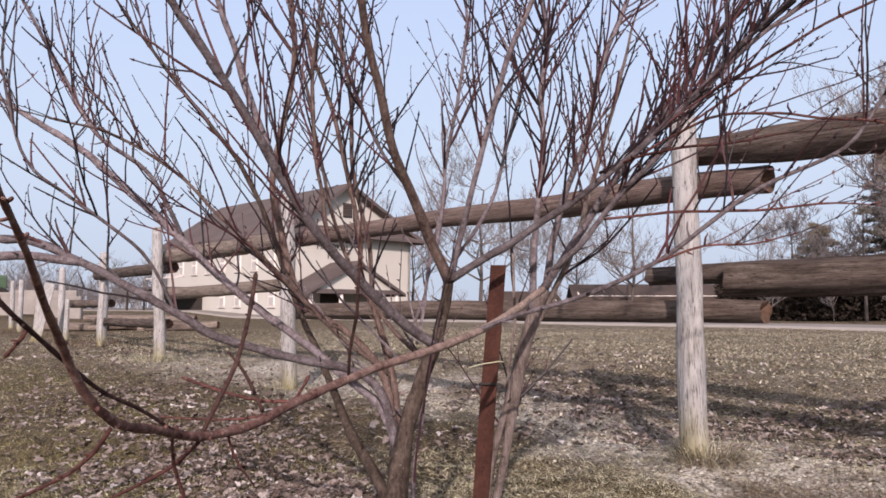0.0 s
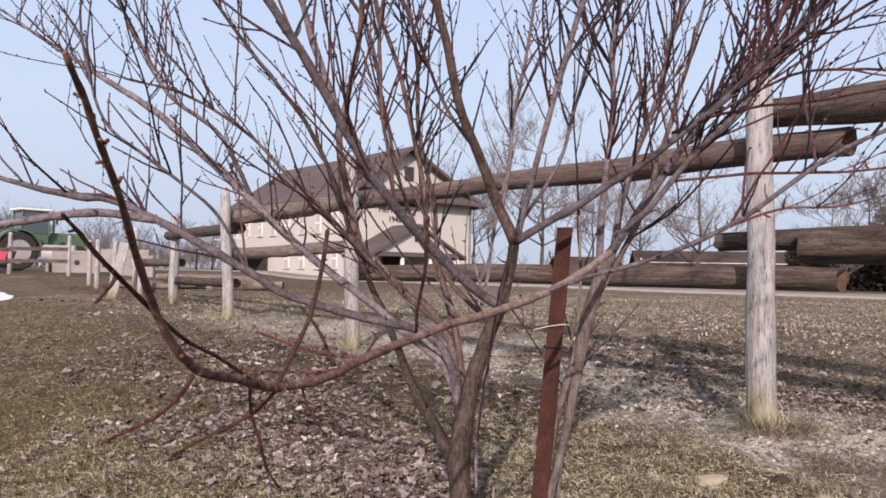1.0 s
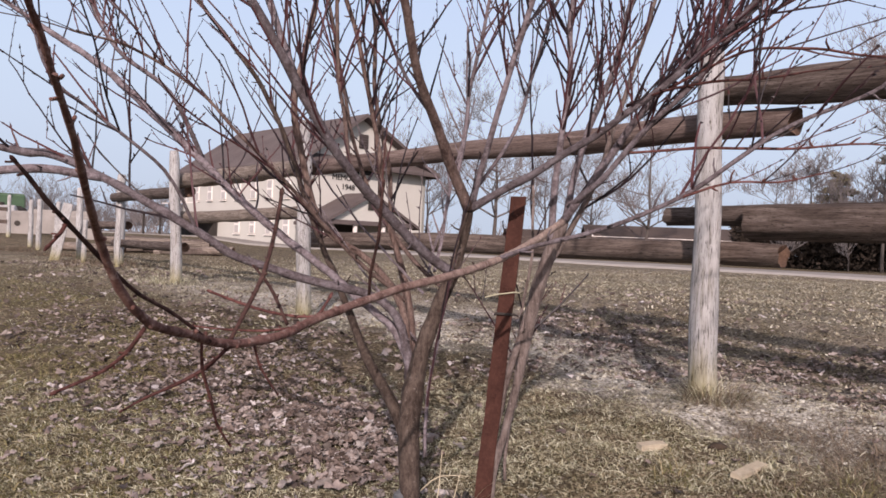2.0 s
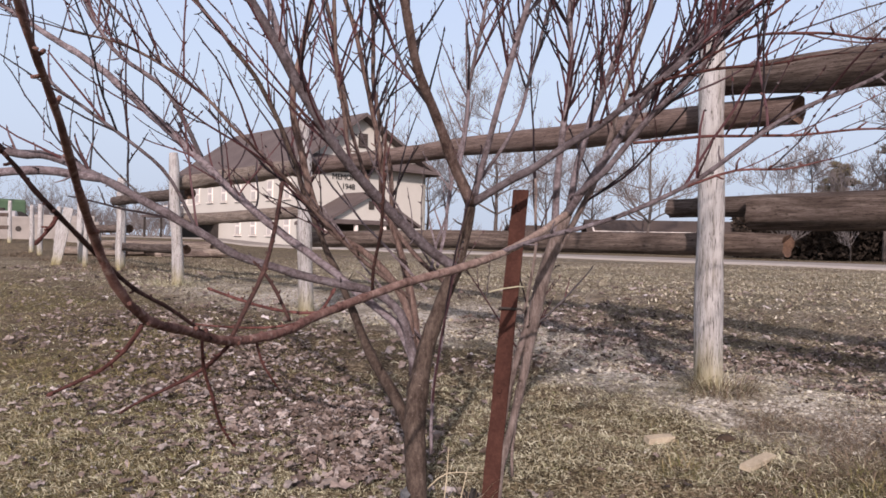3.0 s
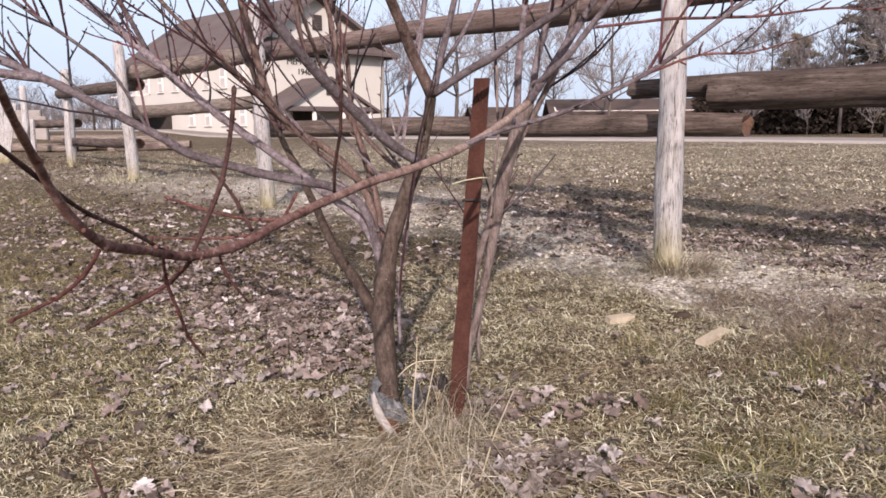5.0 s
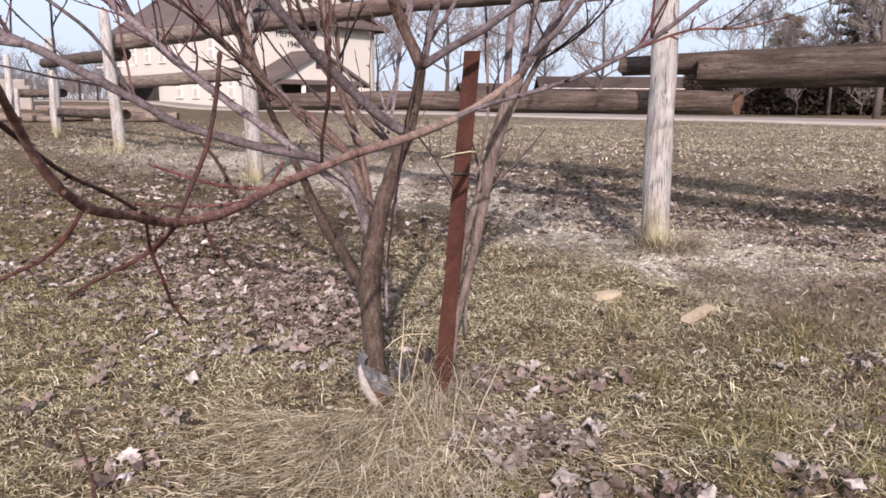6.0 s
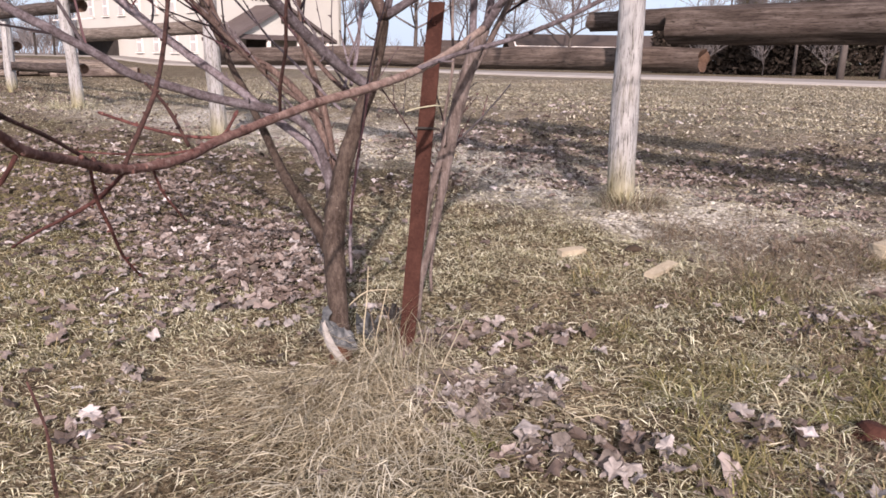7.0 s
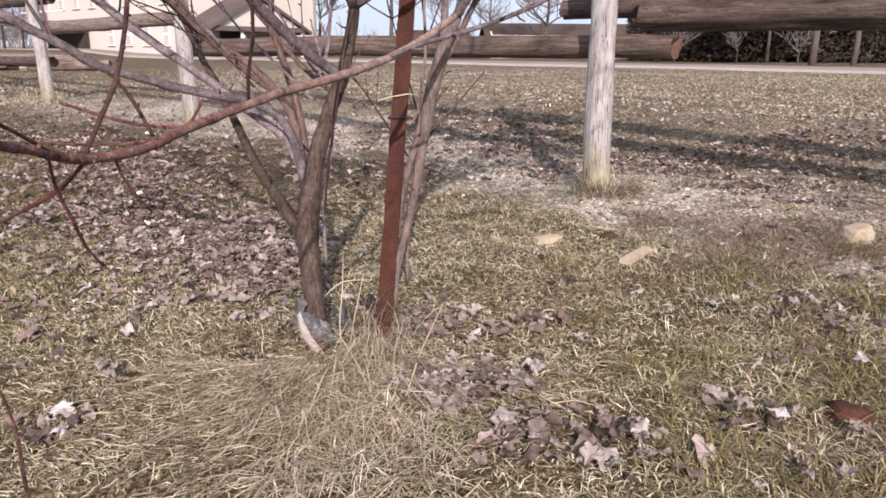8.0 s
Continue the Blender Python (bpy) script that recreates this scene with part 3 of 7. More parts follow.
limb("trunk", (-0.12, 2.30, 0.03, 0.0600), (-0.12, 2.34, 0.10, 0.0560), (-0.13, 2.38, 0.25, 0.0520), (-0.14, 2.42, 0.42, 0.0530), (-0.137, 2.44, 0.56, 0.0540), (-0.115, 2.46, 0.72, 0.0440), (-0.06, 2.47, 0.89, 0.0370), (-0.015, 2.46, 1.01, 0.0310), (0.01, 2.44, 1.12, 0.0270), (0.02, 2.42, 1.21, 0.0230))
limb("r1", (0.02, 2.42, 1.19, 0.0159), (0.09, 2.40, 1.23, 0.0140), (0.21, 2.38, 1.30, 0.0131), (0.34, 2.35, 1.39, 0.0122), (0.47, 2.30, 1.48, 0.0113), (0.73, 2.25, 1.71, 0.0109), (0.88, 2.20, 1.88, 0.0084), (1.02, 2.15, 2.00, 0.0066), (1.13, 2.10, 2.13, 0.0039))
limb("b1", (0.02, 2.42, 1.19, 0.0212), (-0.03, 2.38, 1.29, 0.0192), (-0.09, 2.30, 1.43, 0.0170), (-0.14, 2.20, 1.54, 0.0148), (-0.17, 2.12, 1.67, 0.0139), (-0.20, 2.05, 1.80, 0.0130), (-0.22, 1.98, 1.93, 0.0112), (-0.21, 1.90, 2.09, 0.0072), (-0.19, 1.86, 2.26, 0.0033))
limb("c1", (0.03, 2.42, 1.21, 0.0159), (0.06, 2.36, 1.34, 0.0130), (0.09, 2.30, 1.47, 0.0119), (0.15, 2.25, 1.69, 0.0121), (0.20, 2.20, 1.86, 0.0113), (0.26, 2.15, 2.00, 0.0105), (0.33, 2.10, 2.18, 0.0071), (0.37, 2.10, 2.35, 0.0037))
limb("l1", (-0.02, 2.46, 0.98, 0.0242), (-0.11, 2.40, 1.04, 0.0227), (-0.23, 2.30, 1.16, 0.0210), (-0.32, 2.20, 1.26, 0.0194), (-0.39, 2.12, 1.36, 0.0189), (-0.48, 2.03, 1.53, 0.0190), (-0.57, 1.95, 1.69, 0.0165), (-0.64, 1.88, 1.80, 0.0149), (-0.68, 1.84, 1.87, 0.0141), (-0.78, 1.78, 2.03, 0.0080), (-0.84, 1.75, 2.15, 0.0041))
limb("l1b", (-0.47, 2.04, 1.52, 0.0151), (-0.53, 2.05, 1.67, 0.0139), (-0.58, 2.06, 1.82, 0.0118), (-0.63, 2.07, 1.96, 0.0104), (-0.70, 2.10, 2.18, 0.0055))
limb("l2", (-0.15, 2.50, 0.63, 0.0200), (-0.16, 2.50, 0.71, 0.0181), (-0.20, 2.50, 0.83, 0.0156), (-0.29, 2.50, 0.90, 0.0156), (-0.43, 2.45, 0.93, 0.0154), (-0.57, 2.40, 0.97, 0.0152), (-0.69, 2.35, 1.01, 0.0142), (-0.80, 2.30, 1.08, 0.0141), (-0.93, 2.30, 1.15, 0.0144), (-1.12, 2.35, 1.24, 0.0142), (-1.30, 2.40, 1.31, 0.0150), (-1.44, 2.45, 1.32, 0.0148), (-1.69, 2.50, 1.37, 0.0102), (-1.88, 2.50, 1.43, 0.0059))
limb("n1", (0.320, 2.450, 1.160, 0.0144), (0.200, 2.200, 1.090, 0.0129), (0.090, 1.950, 1.040, 0.0120), (-0.010, 1.720, 1.010, 0.0118), (-0.100, 1.550, 0.990, 0.0106), (-0.170, 1.400, 0.970, 0.0096), (-0.236, 1.220, 0.948, 0.0091), (-0.263, 1.090, 0.935, 0.0081), (-0.296, 0.965, 0.939, 0.0075), (-0.311, 0.860, 0.963, 0.0067), (-0.315, 0.757, 0.986, 0.0059), (-0.316, 0.690, 1.024, 0.0051), (-0.308, 0.630, 1.069, 0.0045), (-0.270, 0.530, 1.099, 0.0035), (-0.240, 0.450, 1.128, 0.0028), (-0.227, 0.410, 1.144, 0.0026), (-0.217, 0.380, 1.154, 0.0024), (-0.212, 0.360, 1.167, 0.0023), (-0.208, 0.345, 1.173, 0.0021), (-0.204, 0.330, 1.180, 0.0017))
limb("n1a", (-0.297, 0.963, 0.940, 0.0036), (-0.286, 1.000, 0.981, 0.0041), (-0.279, 1.050, 1.021, 0.0043), (-0.280, 1.100, 1.065, 0.0041), (-0.283, 1.140, 1.107, 0.0042), (-0.286, 1.170, 1.141, 0.0039))
limb("n1b", (-0.302, 0.905, 0.950, 0.0026), (-0.310, 0.860, 0.972, 0.0026), (-0.319, 0.810, 0.995, 0.0027), (-0.326, 0.760, 1.013, 0.0028), (-0.330, 0.710, 1.037, 0.0029), (-0.329, 0.660, 1.061, 0.0029), (-0.325, 0.610, 1.081, 0.0027), (-0.326, 0.580, 1.097, 0.0026), (-0.327, 0.560, 1.111, 0.0023), (-0.327, 0.540, 1.122, 0.0018))
limb("n1k", (-0.325, 0.610, 1.081, 0.0023), (-0.329, 0.610, 1.073, 0.0020), (-0.338, 0.610, 1.062, 0.0016))
limb("n1c", (-0.317, 0.750, 0.982, 0.0028), (-0.336, 0.760, 0.958, 0.0028), (-0.368, 0.780, 0.934, 0.0026), (-0.398, 0.790, 0.919, 0.0024), (-0.428, 0.800, 0.905, 0.0024))
limb("n1d", (-0.300, 0.965, 0.933, 0.0032), (-0.324, 0.970, 0.909, 0.0036), (-0.360, 0.980, 0.886, 0.0033), (-0.410, 0.990, 0.861, 0.0026), (-0.444, 1.000, 0.841, 0.0019))
limb("n1e", (-0.307, 0.890, 0.953, 0.0023), (-0.318, 0.930, 0.911, 0.0028), (-0.320, 0.970, 0.869, 0.0029), (-0.323, 1.010, 0.826, 0.0026), (-0.316, 1.050, 0.789, 0.0020))
limb("n1f", (-0.259, 1.120, 0.949, 0.0033), (-0.288, 1.160, 0.988, 0.0035), (-0.309, 1.180, 1.011, 0.0031), (-0.330, 1.200, 1.027, 0.0022))
limb("n1g", (-0.242, 1.240, 0.950, 0.0032), (-0.272, 1.250, 0.948, 0.0033), (-0.320, 1.270, 0.951, 0.0033), (-0.382, 1.300, 0.962, 0.0034), (-0.440, 1.330, 0.976, 0.0030))
limb("n1h", (-0.242, 1.240, 0.947, 0.0028), (-0.232, 1.250, 0.960, 0.0033), (-0.223, 1.270, 0.980, 0.0033))
limb("n1i", (-0.253, 1.120, 0.944, 0.0025), (-0.293, 1.120, 0.938, 0.0025), (-0.348, 1.120, 0.938, 0.0021), (-0.398, 1.120, 0.941, 0.0017))
limb("n1j", (-0.281, 1.020, 0.935, 0.0023), (-0.280, 1.050, 0.901, 0.0023), (-0.272, 1.070, 0.876, 0.0020), (-0.265, 1.100, 0.851, 0.0016))
limb("n1m", (-0.202, 1.660, 0.951, 0.0043), (-0.194, 1.620, 1.012, 0.0048), (-0.177, 1.580, 1.081, 0.0047), (-0.173, 1.560, 1.136, 0.0046), (-0.168, 1.550, 1.189, 0.0035))
limb("n2", (0.08, 1.95, 1.04, 0.0057), (0.19, 2.00, 1.08, 0.0066), (0.33, 2.00, 1.12, 0.0066), (0.46, 2.00, 1.17, 0.0067), (0.59, 2.00, 1.24, 0.0069), (0.71, 2.00, 1.33, 0.0070), (0.84, 2.00, 1.42, 0.0064), (1.07, 2.00, 1.53, 0.0060), (1.18, 2.00, 1.67, 0.0053), (1.31, 2.00, 1.81, 0.0028))
limb("s", (0.135, 2.72, 0.13, 0.0165), (0.15, 2.72, 0.26, 0.0165), (0.18, 2.715, 0.41, 0.0165), (0.217, 2.71, 0.58, 0.0170), (0.245, 2.70, 0.74, 0.0200), (0.262, 2.69, 0.86, 0.0260), (0.29, 2.68, 0.98, 0.0270), (0.32, 2.66, 1.09, 0.0250), (0.35, 2.64, 1.17, 0.0214))
limb("s1", (0.35, 2.64, 1.17, 0.0166), (0.42, 2.60, 1.28, 0.0145), (0.51, 2.55, 1.43, 0.0134), (0.61, 2.50, 1.58, 0.0125), (0.74, 2.45, 1.75, 0.0128), (0.83, 2.40, 1.91, 0.0119), (0.93, 2.35, 2.04, 0.0100), (1.09, 2.30, 2.24, 0.0052))
limb("s2", (0.31, 2.66, 1.09, 0.0157), (0.31, 2.62, 1.25, 0.0135), (0.32, 2.58, 1.43, 0.0115), (0.34, 2.55, 1.61, 0.0106), (0.33, 2.52, 1.81, 0.0108), (0.35, 2.50, 2.01, 0.0100), (0.33, 2.48, 2.14, 0.0091), (0.34, 2.45, 2.38, 0.0052))
limb("s3", (0.36, 2.64, 1.18, 0.0156), (0.39, 2.66, 1.35, 0.0129), (0.45, 2.68, 1.55, 0.0121), (0.52, 2.70, 1.73, 0.0114), (0.57, 2.72, 1.96, 0.0108), (0.67, 2.75, 2.21, 0.0102), (0.77, 2.80, 2.49, 0.0060))
limb("s4", (0.37, 2.64, 1.22, 0.0127), (0.46, 2.50, 1.32, 0.0103), (0.57, 2.40, 1.47, 0.0101), (0.67, 2.30, 1.58, 0.0090), (0.81, 2.25, 1.78, 0.0093), (0.93, 2.20, 1.90, 0.0075), (1.08, 2.15, 2.00, 0.0057), (1.22, 2.10, 2.06, 0.0029))
limb("c4", (-0.14, 2.52, 0.59, 0.0221), (-0.16, 2.54, 0.68, 0.0203), (-0.21, 2.56, 0.78, 0.0188), (-0.31, 2.62, 0.85, 0.0183), (-0.49, 2.75, 0.97, 0.0194), (-0.68, 2.90, 1.08, 0.0207), (-0.90, 3.05, 1.23, 0.0209), (-1.13, 3.20, 1.41, 0.0225), (-1.39, 3.35, 1.61, 0.0228), (-1.66, 3.45, 1.82, 0.0218), (-1.97, 3.60, 2.00, 0.0188), (-2.32, 3.70, 2.21, 0.0134), (-2.71, 3.80, 2.45, 0.0072))
limb("c3", (-0.135, 2.43, 0.40, 0.0270), (-0.19, 2.49, 0.52, 0.0265), (-0.245, 2.54, 0.60, 0.0260), (-0.305, 2.59, 0.68, 0.0235), (-0.352, 2.64, 0.765, 0.0205), (-0.41, 2.70, 0.88, 0.0175), (-0.49, 2.78, 1.02, 0.0156), (-0.58, 2.85, 1.20, 0.0138), (-0.66, 2.90, 1.40, 0.0133), (-0.79, 2.95, 1.65, 0.0127), (-1.03, 3.00, 1.95, 0.0110), (-1.18, 3.00, 2.14, 0.0088), (-1.39, 3.05, 2.42, 0.0054))
limb("c2", (-0.14, 2.50, 0.56, 0.0201), (-0.15, 2.50, 0.67, 0.0182), (-0.19, 2.55, 0.86, 0.0168), (-0.31, 2.60, 1.01, 0.0162), (-0.43, 2.60, 1.08, 0.0163), (-0.51, 2.60, 1.19, 0.0174), (-0.55, 2.58, 1.35, 0.0164), (-0.58, 2.56, 1.52, 0.0148), (-0.54, 2.56, 1.75, 0.0130), (-0.51, 2.55, 1.97, 0.0122), (-0.53, 2.55, 2.17, 0.0105), (-0.55, 2.50, 2.38, 0.0053))
limb("c5", (-0.14, 2.55, 0.62, 0.0167), (-0.14, 2.56, 0.70, 0.0158), (-0.17, 2.60, 0.88, 0.0143), (-0.22, 2.65, 1.05, 0.0136), (-0.28, 2.65, 1.20, 0.0126), (-0.29, 2.60, 1.38, 0.0115), (-0.33, 2.60, 1.56, 0.0109), (-0.39, 2.60, 1.80, 0.0101), (-0.47, 2.60, 2.02, 0.0094), (-0.53, 2.60, 2.25, 0.0065))
limb("c6", (-0.13, 2.50, 0.65, 0.0139), (-0.15, 2.60, 0.78, 0.0124), (-0.20, 2.70, 0.93, 0.0129), (-0.25, 2.75, 1.14, 0.0121), (-0.27, 2.75, 1.34, 0.0111), (-0.33, 2.75, 1.61, 0.0105), (-0.34, 2.75, 1.86, 0.0096), (-0.38, 2.75, 2.12, 0.0088), (-0.39, 2.75, 2.38, 0.0046))
limb("c7", (-0.04, 2.48, 0.92, 0.0109), (-0.16, 2.60, 1.02, 0.0104), (-0.31, 2.75, 1.20, 0.0101), (-0.41, 2.85, 1.43, 0.0095), (-0.49, 2.90, 1.75, 0.0090), (-0.56, 2.90, 2.04, 0.0081), (-0.72, 2.90, 2.27, 0.0060))
limb("c8", (-0.18, 2.56, 0.88, 0.0094), (-0.37, 2.50, 1.04, 0.0092), (-0.54, 2.40, 1.23, 0.0081), (-0.65, 2.30, 1.35, 0.0070), (-0.82, 2.30, 1.51, 0.0065), (-1.02, 2.30, 1.63, 0.0057), (-1.21, 2.30, 1.68, 0.0040))
limb("u1", (-0.02, 2.38, 1.29, 0.0087), (-0.00, 2.50, 1.45, 0.0083), (0.01, 2.60, 1.61, 0.0087), (0.06, 2.60, 1.88, 0.0081), (0.08, 2.60, 2.10, 0.0073), (0.07, 2.60, 2.31, 0.0043))
limb("u2", (0.04, 2.42, 1.25, 0.0080), (0.16, 2.50, 1.45, 0.0083), (0.21, 2.60, 1.62, 0.0078), (0.28, 2.60, 1.88, 0.0071), (0.45, 2.70, 2.29, 0.0044))
limb("u3", (-0.11, 2.28, 1.46, 0.0076), (-0.21, 2.35, 1.62, 0.0071), (-0.32, 2.40, 1.88, 0.0066), (-0.41, 2.40, 2.10, 0.0049))
limb("l1c", (-0.33, 2.19, 1.28, 0.0089), (-0.37, 2.30, 1.46, 0.0086), (-0.40, 2.35, 1.60, 0.0080), (-0.42, 2.40, 1.86, 0.0085), (-0.39, 2.40, 2.06, 0.0058), (-0.36, 2.40, 2.22, 0.0040))
limb("l2b", (-0.80, 2.30, 1.08, 0.0071), (-0.89, 2.25, 1.26, 0.0071), (-1.07, 2.20, 1.41, 0.0072), (-1.22, 2.20, 1.53, 0.0065), (-1.30, 2.20, 1.80, 0.0059))
limb("c4b", (-1.10, 3.20, 1.40, 0.0137), (-1.17, 3.00, 1.63, 0.0119), (-1.34, 2.90, 1.77, 0.0108), (-1.49, 2.90, 2.02, 0.0101), (-1.60, 2.80, 2.27, 0.0077))
limb("sh", (-0.09, 2.42, 0.40, 0.0064), (-0.09, 2.42, 0.55, 0.0063), (-0.08, 2.42, 0.66, 0.0054), (-0.06, 2.42, 0.77, 0.0036))
limb("w1", (0.60, 2.30, 1.57, 0.0081), (0.72, 2.20, 1.63, 0.0071), (0.78, 2.10, 1.64, 0.0069), (0.89, 2.00, 1.62, 0.0067), (1.00, 1.90, 1.58, 0.0057), (1.08, 1.80, 1.54, 0.0048), (1.16, 1.70, 1.48, 0.0023))
limb("w2", (0.75, 2.40, 1.70, 0.0096), (0.86, 2.35, 1.79, 0.0087), (0.97, 2.30, 1.85, 0.0087), (1.12, 2.25, 1.94, 0.0079), (1.29, 2.20, 2.02, 0.0071), (1.42, 2.15, 2.08, 0.0031))
limb("w3", (0.75, 2.25, 1.66, 0.0064), (0.88, 2.30, 1.75, 0.0066), (0.99, 2.35, 1.84, 0.0059), (1.08, 2.40, 1.89, 0.0051), (1.19, 2.40, 1.88, 0.0031))
limb("sb", (0.10, 2.73, 0.13, 0.0150), (0.13, 2.73, 0.30, 0.0148), (0.148, 2.73, 0.41, 0.0145), (0.17, 2.72, 0.55, 0.0140), (0.19, 2.71, 0.64, 0.0140), (0.22, 2.70, 0.74, 0.0140), (0.28, 2.72, 0.95, 0.0125), (0.39, 2.70, 1.15, 0.0115), (0.47, 2.66, 1.35, 0.0105), (0.53, 2.62, 1.58, 0.009), (0.6, 2.58, 1.85, 0.007), (0.66, 2.55, 2.1, 0.004))
limb("sd", (0.20, 2.86, 0.2, 0.007), (0.205, 2.85, 0.4, 0.007), (0.225, 2.82, 0.62, 0.007), (0.235, 2.8, 0.85, 0.0065), (0.26, 2.78, 1.05, 0.006), (0.25, 2.76, 1.3, 0.005))
limb("l2c", (-1.12, 2.35, 1.24, 0.0150), (-1.28, 2.30, 1.255, 0.0145), (-1.45, 2.25, 1.23, 0.0135), (-1.66, 2.20, 1.19, 0.0125), (-1.95, 2.15, 1.15, 0.0100))
limb("w4", (0.49, 2.30, 1.37, 0.0076), (0.65, 2.20, 1.38, 0.0074), (0.81, 2.10, 1.37, 0.0073), (0.92, 2.05, 1.37, 0.0060), (1.04, 2.00, 1.38, 0.0049), (1.16, 2.00, 1.37, 0.0025))
limb("w5", (0.49, 2.35, 1.52, 0.0091), (0.57, 2.25, 1.55, 0.0076), (0.68, 2.15, 1.56, 0.0074), (0.80, 2.10, 1.56, 0.0061), (0.89, 2.05, 1.57, 0.0049), (0.97, 2.00, 1.57, 0.0024))
limb("w6", (0.56, 2.00, 1.22, 0.0066), (0.67, 1.95, 1.26, 0.0055), (0.77, 1.90, 1.26, 0.0044), (0.89, 1.90, 1.29, 0.0034))


def wiggle(p, amp, seed):
    return p + Vector((noise.noise((p.x * 9, p.z * 9, seed)), noise.noise((p.y * 9, p.z * 9, seed + 3.0)), noise.noise((p.x * 9, p.y * 9, seed + 6.0)))) * amp


def twig(sh, rng, start, d, length, r, level, bud=True):
    """A slim shoot that bends upwards, with buds and a few shorter shoots."""
    n = max(4, int(length / 0.05))
    pts, p, d = [start], start.copy(), d.normalized()
    for i in range(n):
        d = (d + Vector((rng.uniform(-1, 1), rng.uniform(-1, 1), rng.uniform(-0.7, 1.0))) * 0.11 + Vector((0, 0, 0.02))).normalized()
        p = p + d * (length / n)
        pts.append(p.copy())
    rad = [r * (1 - 0.45 * i / n) for i in range(n + 1)]
    sh.tube(pts, rad, 4 if r < 0.003 else 5)
    for i in range(1, n + 1):
        if bud and rng.random() < 0.75:
            q = pts[i]
            side = Vector((rng.uniform(-1, 1), rng.uniform(-1, 1), rng.uniform(-0.2, 1))).normalized()
            e = q + side * (rad[i] + rng.uniform(0.003, 0.011))
            ax = (pts[i] - pts[i - 1]).normalized()
            s2 = ax.cross(side).normalized() * 0.0036
            sh.add([q + ax * 0.006, q - ax * 0.004, q + s2, q - s2, e + ax * 0.006], [(0, 2, 4), (2, 1, 4), (1, 3, 4), (3, 0, 4)])
        if level > 0 and i > 1 and rng.random() < 0.34:
            side = Vector((rng.uniform(-1, 1), rng.uniform(-1, 1), rng.uniform(-0.2, 0.9))).normalized()
            ax = (pts[i] - pts[i - 1]).normalized()
            twig(sh, rng, pts[i], ax * 0.9 + side * 0.8, length * rng.uniform(0.12, 0.4), rad[i] * 0.78, level - 1, bud)


